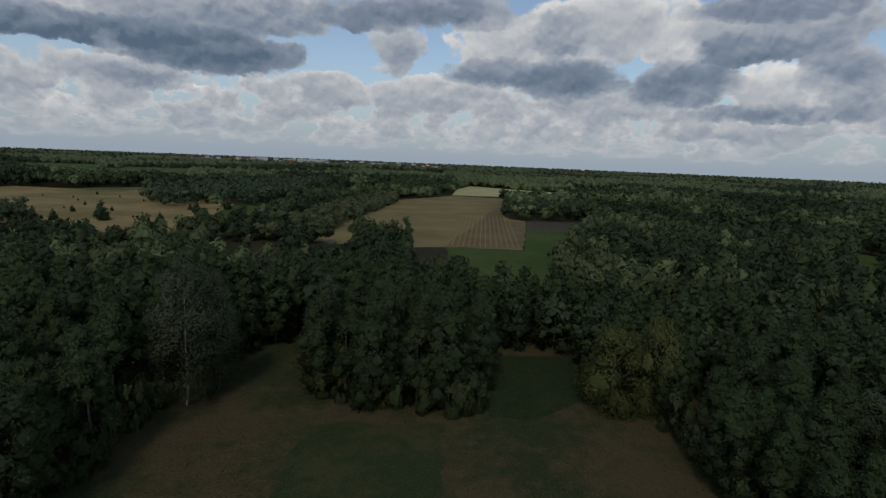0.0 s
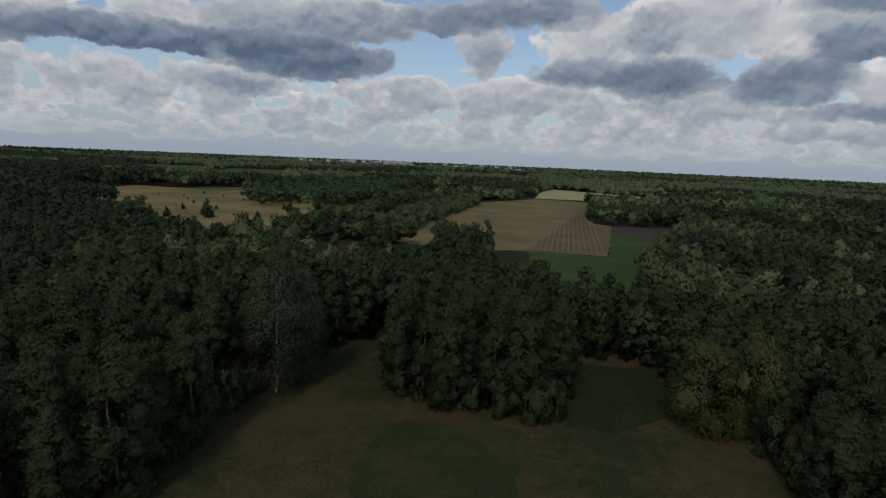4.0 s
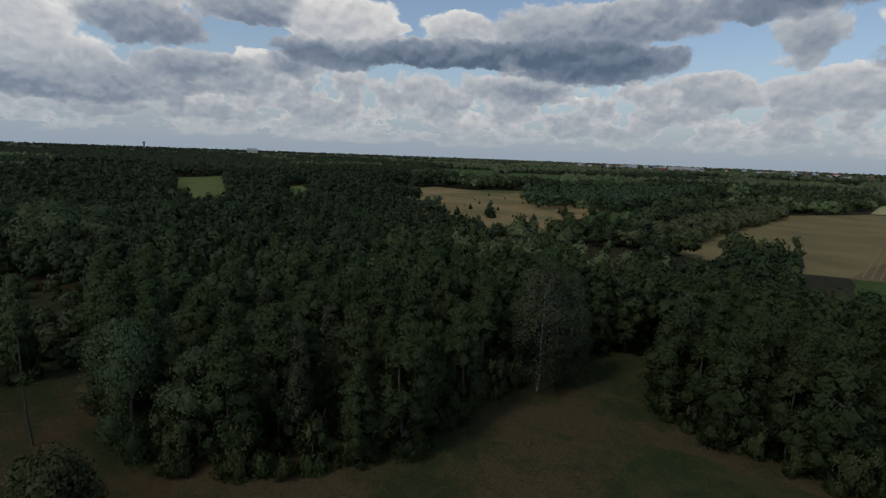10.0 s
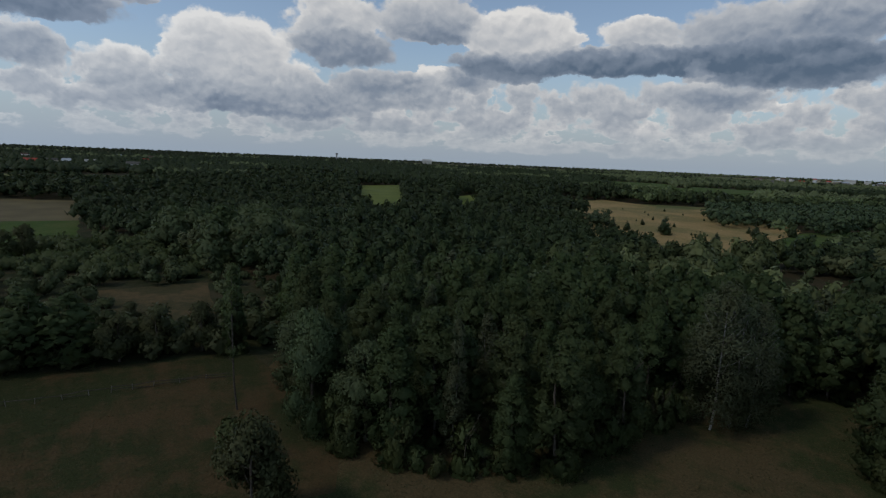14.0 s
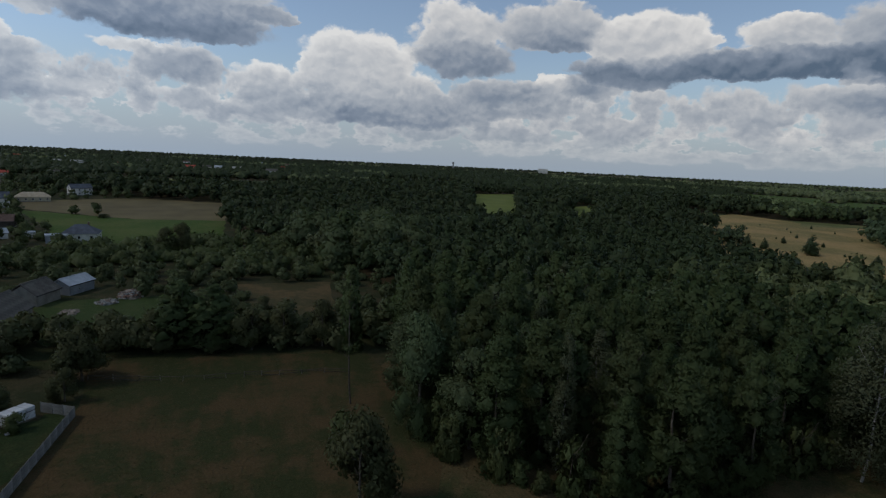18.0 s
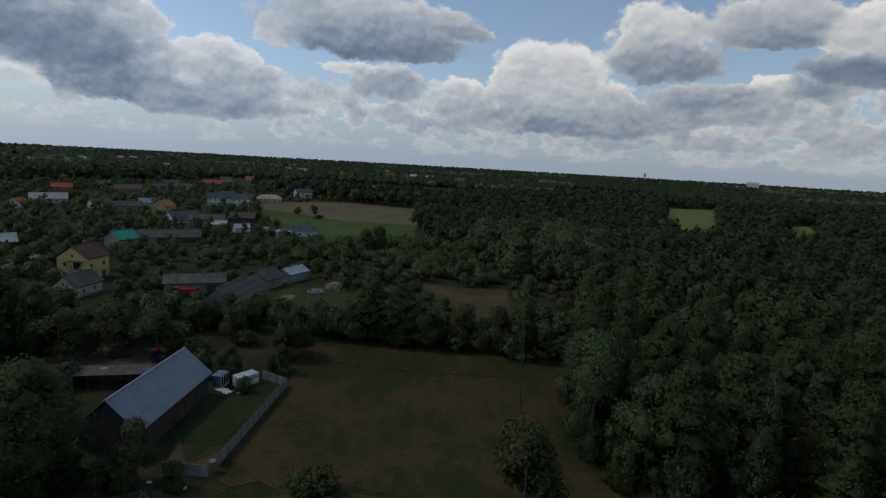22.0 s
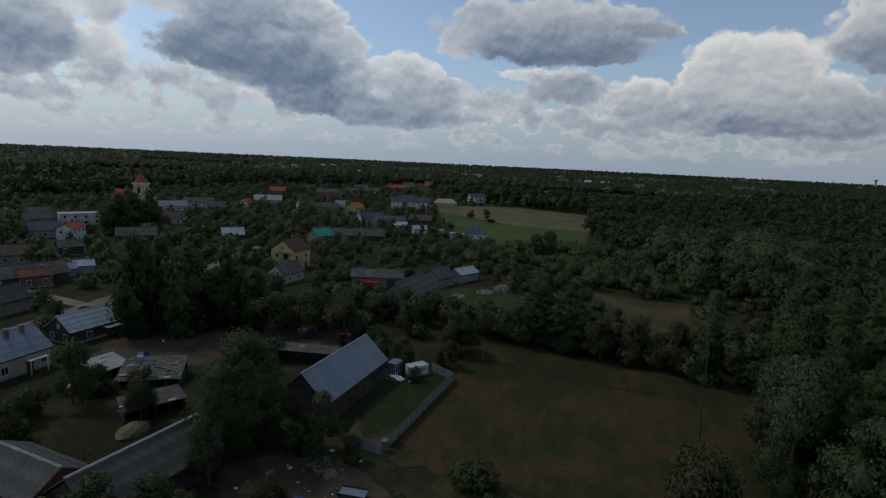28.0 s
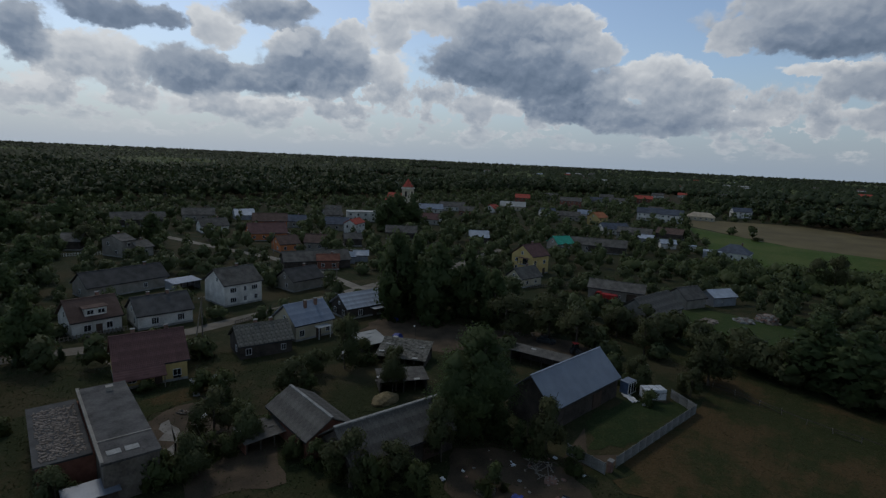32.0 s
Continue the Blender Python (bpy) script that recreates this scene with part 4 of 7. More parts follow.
def far_wood(name, pts, hts, rads, mat, nleaf, seed, label, category="wood", low=0.25):
    """Many crowns, each a rough cluster of leafy clumps, joined into one."""
    rng = np.random.default_rng(seed)
    n = len(pts)
    if not n:
        return None
    pts = np.asarray(pts, float)
    # each crown is a heap of rounded billows, the leaves spread over their outsides
    nb = 8 if nleaf >= 100 else 4 if nleaf >= 40 else 2
    b = np.repeat(np.arange(n), nb)
    j = np.tile(np.arange(nb), n)
    a = j * 2.4 + rng.uniform(0, 6.283, n)[b] + rng.normal(0, 0.3, n * nb)
    zb = np.where(j == 0, 0.84, rng.uniform(low + 0.12, 0.76, n * nb))
    env = 1.0 - 0.9 * np.clip((zb - 0.5) / 0.5, 0, 1) ** 1.6
    if nb == 2:
        zb = np.where(j == 0, 0.72, 0.42)
        env = np.where(j == 0, 0.15, 0.3)
    br = rads[b] * rng.uniform(0.5, 0.74, n * nb) * (0.9 if nb == 8 else 1.0) * (1.35 if nb == 2 else 1.0)
    off = np.where(j == 0, 0.08, 0.45) * env * rads[b]
    bc = np.stack([pts[b, 0] + off * np.cos(a), pts[b, 1] + off * np.sin(a), np.maximum(zb * hts[b], br * 0.7)], 1)
    bz = np.maximum(br, 0.16 * hts[b])
    top = hts[b] * 1.02 - bc[:, 2]
    bz = np.where(j == 0, np.maximum(top, br * 0.6), bz)
    per = max(1, nleaf // nb)
    t = np.repeat(np.arange(n * nb), per)
    d = rng.normal(size=(len(t), 3))
    d[:, 2] = np.abs(d[:, 2]) * 1.0 - 0.25
    d /= np.linalg.norm(d, axis=1)[:, None]
    sc = np.stack([br, br, bz], 1)
    c = bc[t] + d * sc[t] * rng.uniform(0.85, 1.12, (len(t), 1))
    c[:, 2] = np.maximum(c[:, 2], 0.1)
    lv, lf = leaf_tris(c, d, np.minimum(br * ((1.4 if nb == 4 else 1.6) / math.sqrt(per)), 0.16 * hts[b])[t], rng, 0.35)
    cv = OCT_V[None] * rng.uniform(*((0.66, 0.84) if nleaf >= 40 else (0.85, 1.0)), (n * nb, 6, 1)) * sc[:, None] + bc[:, None]
    cf = (OCT_F[None] + (np.arange(n * nb) * 6)[:, None, None]).reshape(-1, 3) + len(lv)
    hub = np.stack([pts[:, 0], pts[:, 1], hts * 0.4], 1)
    half = np.stack([rads, rads, hts * 0.5], 1)
    ln = unit(d * 0.35 + unit((c - hub[b[t]]) / half[b[t]]) * 0.65 + rng.normal(0, 0.18, c.shape))
    cn = unit(np.tile(OCT_V, (n * nb, 1)) * 0.55 + np.repeat(unit((bc - hub[b]) / half[b]), 6, axis=0) * 0.45)
    me = np_mesh(name, np.concatenate([lv, cv.reshape(-1, 3)]), np.concatenate([lf, cf]), mat, np.concatenate([np.repeat(ln, 3, axis=0), cn]))
    return tagged(new(name, me), label, category, kind="stuff")


def thicket(name, poly, gap, h0, h1, mat, seed, label, nleaf=60, fat=0.75):
    rng = np.random.default_rng(seed)
    q = np.array(scatter(poly, gap, rng))
    hh = rng.uniform(h0, h1, len(q))
    return far_wood(name, q, hh, gap * fat * rng.uniform(0.8, 1.25, len(q)), mat, nleaf, seed, label, "thicket", 0.05)


# hedges, pine stands and scrub that stand out by themselves
BUSHROW = [(-88, 240), (-66, 240), (-44, 470), (-40, 520), (-62, 560)]
PINES = [(43, 393), (102, 387), (120, 469), (60, 470)]
PINEWOOD = [(-200, 366), (-173, 408), (-141, 404), (-135, 560), (-133, 618), (-176, 779), (-260, 462)]
COPSE = [(-58, 545), (-5, 628), (10, 720), (-65, 680)]
PINEROW = [(-240, 248), (-218, 280), (-250, 318), (-282, 279)]
WILLOWS = [(-235, 24), (-242, 84), (-190, 68), (-190, 36)]
SCRUB = [(-194, -81), (-202, -65), (-200, -24), (-189, -1), (-172, 34), (-236, 43), (-258, -1), (-246, -30), (-240, -60)]
HEDGEROW = [(-106, 28), (-113, -12), (-118, -48), (-132, -44), (-124, -8), (-122, 30)]
thicket("bush_row", BUSHROW, 6.0, 6, 11, M_SUNLITWILLOW, 51, "row of silvery willow bushes between two fields, toned as sunlit", 130)
thicket("pine_stand", PINES, 4.6, 9, 13, M_SUNLITFARPINE, 52, "dense stand of dark pines", 70, 0.6)
thicket("pine_wood", PINEWOOD, 6.5, 9, 14, M_SUNLITFARPINE, 53, "dark pine wood beside the heath", 60, 0.65)
thicket("copse", COPSE, 7.0, 9, 15, M_WOODS, 54, "small copse at the field's end", 70)
thicket("pine_row", PINEROW, 5.0, 6, 9, M_SUNLITFARPINE, 55, "plantation of young pines", 70, 0.6)
thicket("willow_clump", WILLOWS, 7.5, 13, 18, M_FARWILLOW, 56, "clump of broad pale green willows", 600, 0.95)
thicket("scrub", SCRUB, 5.5, 1.5, 4.5, M_BUSH, 57, "dense green scrub behind the yards", 130)
thicket("hedgerow", HEDGEROW, 4.2, 3, 7.5, M_FRUIT, 58, "overgrown hedgerow of bushes and small trees", 330)
NEAR += [[polar(9, 180), polar(9, 245), polar(24, 245), polar(24, 190)], [(8, 136), (3, 245), (-12, 240), (-14, 205), (-3, 150)], BUSHROW, PINES, PINEWOOD, COPSE, PINEROW, WILLOWS, [(-2, 215), (62, 215), (62, 262), (-2, 262)]]
sheet("gardens", VILLAGE, 0.006, M_GARDEN, "rough green grass of gardens and yards", "garden", opening=False)
rng = np.random.default_rng(61)
HEATH = OPEN[8]
for x, y in scatter(HEATH, 22, rng):
    if rng.uniform() < 0.5:
        s = rng.uniform(0.15, 0.5)
        plant("pine", x, y, s * 1.2, s, rng, "heath pines", single=False)
for x, y, s in ((-187, 291, 1.25), (-86, 382, 0.8), (-154, 289, 0.7), (-226, 324, 0.5), (-208, 283, 0.7), (-209, 270, 1.0), (-135, 295, 0.9), (-234, 288, 0.9), (-150, 372, 0.9), (-160, 345, 0.9)):
    plant("pine", x, y, s * 1.35, s, rng, "heath pines", single=True, label="dark green pine standing alone on the heath")


def open_ground(pts):
    o = np.zeros(len(pts), bool)
    for p in OPEN:
        o |= inside(pts, p)
    for p in NEAR + [VILLAGE]:
        o |= inside(pts, p)
    return o


def ring_points(r0, r1, gap0, gap1, az0, az1, seed):
    """Points over a sector, whose spacing widens with distance."""
    rng = np.random.default_rng(seed)
    out = []
    r = r0
    while r < r1:
        gap = gap0 + (gap1 - gap0) * (r - r0) / (r1 - r0)
        n = int(radians(az1 - az0) * r / gap)
        a = np.radians(az0 + (np.arange(n) + rng.uniform(0, 1, n)) / n * (az1 - az0))
        rr = r + rng.uniform(-0.5, 0.5, n) * gap
        out.append(np.stack([-rr * np.sin(a), rr * np.cos(a), np.full(n, gap)], 1))
        r += gap * 0.9
    return np.concatenate(out)


# far clearings: pale grass and ripe crops between the woods
rng = np.random.default_rng(77)
for i in range(46):
    az, r = rng.uniform(-45, 178), 520 * math.exp(rng.uniform(0, 1.75))
    dep, wid = r * rng.uniform(0.16, 0.4), r * rng.uniform(0.05, 0.18)
    if az < -6 or (88 < az < 200 and r < 640) or (az > 95 and i % 3) or (az > 40 and i % 2):
        continue
    x, y = polar(az, r)
    u = Vector((x, y)).normalized()
    s = Vector((-u.y, u.x))
    c = [Vector((x, y)) + u * a + s * b for a, b in ((0, -wid), (0, wid), (dep, wid * rng.uniform(0.9, 1.6)), (dep, -wid * rng.uniform(0.9, 1.6)))]
    mats = (M_PALEGRASS, M_YGREEN, M_CROP, M_CROP, M_PALEGRASS, M_CROP)
    sheet("field", [tuple(q) for q in c], 0.08 + 0.012 * i, mats[int(rng.integers(6))], "distant field between the woods", step=r * 0.05, seed=i)

for r0, r1, g0, g1, nl, seed in ((118, 300, 6.0, 7.2, 160, 21), (300, 800, 7.6, 13, 44, 22), (800, 2200, 14, 32, 14, 23), (2200, 5000, 38, 75, 6, 24)):
    p = ring_points(r0, r1, g0, g1, -50, 184, seed)
    p = p[~open_ground(p[:, :2])]
    rng = np.random.default_rng(seed)
    nz = np.array([noise.noise(Vector((x / 170, y / 170, 3.3))) for x, y, _ in p])
    far = np.hypot(p[:, 0], p[:, 1])
    stand, mixed_in = (60, 0.22) if r0 < 300 else (110, 0.16) if r0 < 800 else (260, 0.1)
    keep = (nz > (-0.3 if r0 < 2000 else -0.6)) | (far < 600)
    p, nz = p[keep], nz[keep]
    ht = np.clip((12.5 if r0 < 300 else 11.5 if r0 < 800 else 10) + 5 * nz + rng.normal(0, 2.6 if r0 < 800 else 1.1, len(p)), 5, 21 if r0 < 2000 else 12)
    kind = np.array([noise.noise(Vector((x / stand, y / stand, 9.1))) for x, y, _ in p]) + rng.normal(0, mixed_in, len(p))
    # past 34 degrees the leaves turn dark, a cloud shadow made by colour
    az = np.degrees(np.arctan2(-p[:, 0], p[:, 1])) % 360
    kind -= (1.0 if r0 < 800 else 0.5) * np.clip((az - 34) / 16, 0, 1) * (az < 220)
    for lo, hi, mat, label in ((-9, -0.12, M_SHADEDWOODS, "dark green trees of the mixed woodland, westward painted as in cloud shadow"), (-0.12, 0.3, M_WOODS if r0 < 800 else M_SUNLITFARWOODS, "mixed green woodland stretching away, painted sunlit beyond 800 m"), (0.3, 9, M_SUNLITPALEWOODS, "paler trees in the woodland, sunlight put into their leaf colour")):
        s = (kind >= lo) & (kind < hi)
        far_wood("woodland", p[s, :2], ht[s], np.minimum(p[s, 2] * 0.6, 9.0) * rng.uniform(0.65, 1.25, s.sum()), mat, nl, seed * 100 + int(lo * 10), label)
# ---- buildings: materials ----


def striped(name, dark, light, pitch, axis="X", rough=0.85, metal=0.0, bump=0.4, spread=0.1):
    """Boards or ribs: a worn surface with regular grooves along one way."""
    m = material(name, dark, light, 0.6, rough, 0.0, 9.0, metal, spread)
    nt = m.node_tree
    w = nt.nodes.new("ShaderNodeTexWave")
    w.bands_direction = axis
    w.inputs["Scale"].default_value = 0.314 / pitch
    w.inputs["Distortion"].default_value = 0.4
    tcn = next(n for n in nt.nodes if n.type == "TEX_COORD")
    nt.links.new(tcn.outputs["Object"], w.inputs["Vector"])
    bp = nt.nodes.new("ShaderNodeBump")
    bp.inputs["Strength"].default_value = bump
    bp.inputs["Distance"].default_value = 0.06
    nt.links.new(w.outputs[1], bp.inputs["Height"])
    nt.links.new(bp.outputs[0], nt.nodes["Principled BSDF"].inputs["Normal"])
    return m


WALLS = {
    "WHITE": material("white_render", (0.44, 0.42, 0.38), (0.80, 0.77, 0.71), 0.4, fine=10),
    "GREYW": material("grey_render", (0.20, 0.18, 0.15), (0.36, 0.33, 0.285), 0.5, fine=10),
    "CREAM": material("cream_render", (0.42, 0.36, 0.25), (0.58, 0.52, 0.38), 0.4, fine=10),
    "YELLOW": material("yellow_render", (0.50, 0.36, 0.13), (0.64, 0.49, 0.21), 0.4, fine=10),
    "ORANGEW": material("orange_render", (0.50, 0.16, 0.06), (0.62, 0.24, 0.10), 0.4, fine=10),
    "BRICK": material("red_brick", (0.18, 0.072, 0.05), (0.29, 0.13, 0.09), 1.5, fine=8),
    "DARKW": striped("dark_boards", (0.035, 0.028, 0.022), (0.11, 0.09, 0.075), 0.18),
    "TINW": striped("zinc_sheet", (0.25, 0.27, 0.30), (0.42, 0.44, 0.47), 0.2, rough=0.5, metal=0.4),
}
ROOFS = {
    "GREY": striped("asbestos_cement", (0.07, 0.064, 0.055), (0.175, 0.162, 0.142), 0.18),
    "SLATE": striped("blue_grey_tiles", (0.06, 0.07, 0.09), (0.12, 0.135, 0.165), 0.3, "Y"),
    "RED": striped("red_tiles", (0.36, 0.06, 0.04), (0.50, 0.11, 0.075), 0.3, "Y"),
    "MAROON": striped("maroon_tiles", (0.10, 0.05, 0.046), (0.165, 0.088, 0.08), 0.35, "Y"),
    "BROWN": striped("brown_tiles", (0.085, 0.053, 0.042), (0.15, 0.098, 0.078), 0.3, "Y"),
    "ORANGE": striped("orange_tiles", (0.40, 0.13, 0.055), (0.52, 0.20, 0.09), 0.3, "Y"),
    "GREEN": striped("green_sheet", (0.02, 0.26, 0.17), (0.04, 0.36, 0.25), 0.25, rough=0.5),
    "BLUE": striped("blue_sheet", (0.20, 0.235, 0.29), (0.31, 0.35, 0.42), 0.25, rough=0.5),
    "RUST": striped("rusty_sheet", (0.16, 0.06, 0.04), (0.30, 0.13, 0.085), 0.2),
    "PALE": material("pale_roofing", (0.36, 0.35, 0.32), (0.52, 0.51, 0.47), 0.4),
    "SAND": striped("bare_timber", (0.40, 0.32, 0.22), (0.55, 0.46, 0.34), 0.5),
    "TINR": striped("bright_sheet", (0.40, 0.43, 0.47), (0.60, 0.63, 0.67), 0.35, rough=0.45, metal=0.3),
    "STEEL": striped("grey_steel_sheet", (0.20, 0.22, 0.255), (0.25, 0.275, 0.315), 0.35, rough=0.45, metal=0.3, bump=0.12),
    "DARKFELT": material("dark_felt", (0.05, 0.048, 0.046), (0.11, 0.105, 0.1), 0.5),
    "FELT": material("grey_felt", (0.05, 0.047, 0.045), (0.145, 0.137, 0.128), 0.5, fine=9),
    "MOSS": material("mossy_cement", (0.035, 0.034, 0.025), (0.25, 0.235, 0.2), 1.6, fine=6, bump=0.6),
    "OLDTIN": striped("weathered_sheet", (0.24, 0.26, 0.29), (0.62, 0.65, 0.70), 0.5, rough=0.5, metal=0.3),
}
M_OLDWALL = material("stained_plaster", (0.06, 0.05, 0.04), (0.21, 0.18, 0.145), 0.45, fine=7, bump=0.4)
M_FRAME = material("white_window_frame", (0.62, 0.62, 0.60), (0.75, 0.75, 0.73), 2, 0.6)
M_GLASS = bpy.data.materials.new("window_glass")
M_GLASS.use_nodes = True
gb = M_GLASS.node_tree.nodes["Principled BSDF"]
gb.inputs["Base Color"].default_value = (0.015, 0.018, 0.022, 1)
gb.inputs["Roughness"].default_value = 0.08
M_DOOR = striped("brown_door", (0.06, 0.04, 0.03), (0.13, 0.085, 0.06), 0.15)
M_CHIM = material("chimney_brick", (0.16, 0.09, 0.07), (0.30, 0.18, 0.14), 2, fine=6)
M_CONC = material("concrete", (0.20, 0.195, 0.18), (0.38, 0.37, 0.345), 0.8, fine=8)
M_FENCE = material("stained_concrete", (0.14, 0.135, 0.12), (0.33, 0.32, 0.295), 0.9, fine=7, bump=0.4)
M_WOOD = material("weathered_wood", (0.12, 0.10, 0.08), (0.30, 0.26, 0.21), 2, fine=7)
M_DARKWOOD = material("old_dark_wood", (0.04, 0.033, 0.027), (0.12, 0.10, 0.08), 2, fine=7)
M_WHITEPLASTIC = material("white_wrap", (0.52, 0.53, 0.55), (0.75, 0.76, 0.77), 1.2, 0.5)
M_BLUE = material("blue_tarp", (0.03, 0.05, 0.22), (0.06, 0.10, 0.38), 1, 0.5)
M_REDPAINT = material("red_paint", (0.34, 0.02, 0.02), (0.48, 0.045, 0.04), 1, 0.4)
M_RUBBER = material("black_rubber", (0.012, 0.012, 0.012), (0.03, 0.03, 0.03), 3, 0.8)
M_STEELDARK = material("dark_steel", (0.03, 0.032, 0.035), (0.08, 0.083, 0.09), 2, 0.5, metal=0.5)
M_RUBBLE = material("rubble", (0.16, 0.125, 0.10), (0.37, 0.31, 0.26), 1.2, fine=5)
M_HAY = material("hay", (0.16, 0.12, 0.06), (0.30, 0.24, 0.13), 2, fine=8)
FOOT = [(-252, -258, 9)]
MESHES = {}


def shared(key, maker, mat):
    """A mesh made once under a key and used again."""
    k = (key, mat.name)
    if k not in MESHES:
        bm = maker()
        me = bpy.data.meshes.new(key[0])
        bm.to_mesh(me)
        bm.free()
        me.materials.append(mat)
        MESHES[k] = me
    return MESHES[k]


def frame_mesh(w, h, t=0.09):
    """A window frame: one ring with an opening."""
    def make():
        bm = bmesh.new()
        out = [(-w / 2, 0), (w / 2, 0), (w / 2, h), (-w / 2, h)]
        inn = [(-w / 2 + t, t), (w / 2 - t, t), (w / 2 - t, h - t), (-w / 2 + t, h - t)]
        rings = [[bm.verts.new((x, y, z)) for x, z in ring] for ring, y in ((out, -0.05), (inn, -0.05), (inn, 0.05), (out, 0.05))]
        for a, b in ((0, 1), (1, 2), (2, 3), (3, 0)):
            for k in range(4):
                n = (k + 1) % 4
                bm.faces.new((rings[a][k], rings[a][n], rings[b][n], rings[b][k]))
        bmesh.ops.recalc_face_normals(bm, faces=bm.faces)
        return bm
    return make


def put(name, mesh, parent, m):
    o = new(name, mesh)
    o.parent = parent
    o.matrix_basis = m
    return o


def window(e, side, u, z, w, h, L, W, bars=1, trim=None):
    """A window with its frame and pane on one side of a house: f, b, l or r."""
    m = {"f": pose(u, -W / 2 - 0.03, z), "b": pose(-u, W / 2 + 0.03, z, 0, 0, 180), "l": pose(-L / 2 - 0.03, -u, z, 0, 0, -90), "r": pose(L / 2 + 0.03, u, z, 0, 0, 90)}[side]
    fr = put("window", shared(("window_frame", w, h), frame_mesh(w, h), trim or M_FRAME), e, m)
    put("pane", shared(("pane", w, h), lambda: boxes((-w / 2 + 0.08, w / 2 - 0.08, -0.025, 0.02, 0.08, h - 0.08)), M_GLASS), fr, Matrix())
    for i in range(bars):
        put("glazing_bar", shared(("glazing_bar", h), lambda: boxes((-0.035, 0.035, -0.045, 0.045, 0.09, h - 0.09)), trim or M_FRAME), fr, pose(-w / 2 + w * (i + 1) / (bars + 1), 0, 0))
    return fr


def door(e, side, u, w, h, L, W, mat=None):
    m = {"f": pose(u, -W / 2 - 0.03, 0), "b": pose(-u, W / 2 + 0.03, 0, 0, 0, 180), "l": pose(-L / 2 - 0.03, -u, 0, 0, 0, -90), "r": pose(L / 2 + 0.03, u, 0, 0, 0, 90)}[side]
    return put("door", shared(("door", w, h), lambda: boxes((-w / 2, w / 2, -0.05, 0.04, 0.05, h), (-w / 2 - 0.08, -w / 2, -0.07, 0.04, 0.02, h + 0.08), (w / 2, w / 2 + 0.08, -0.07, 0.04, 0.02, h + 0.08), (-w / 2, w / 2, -0.07, 0.04, h, h + 0.08)), mat or M_DOOR), e, m)


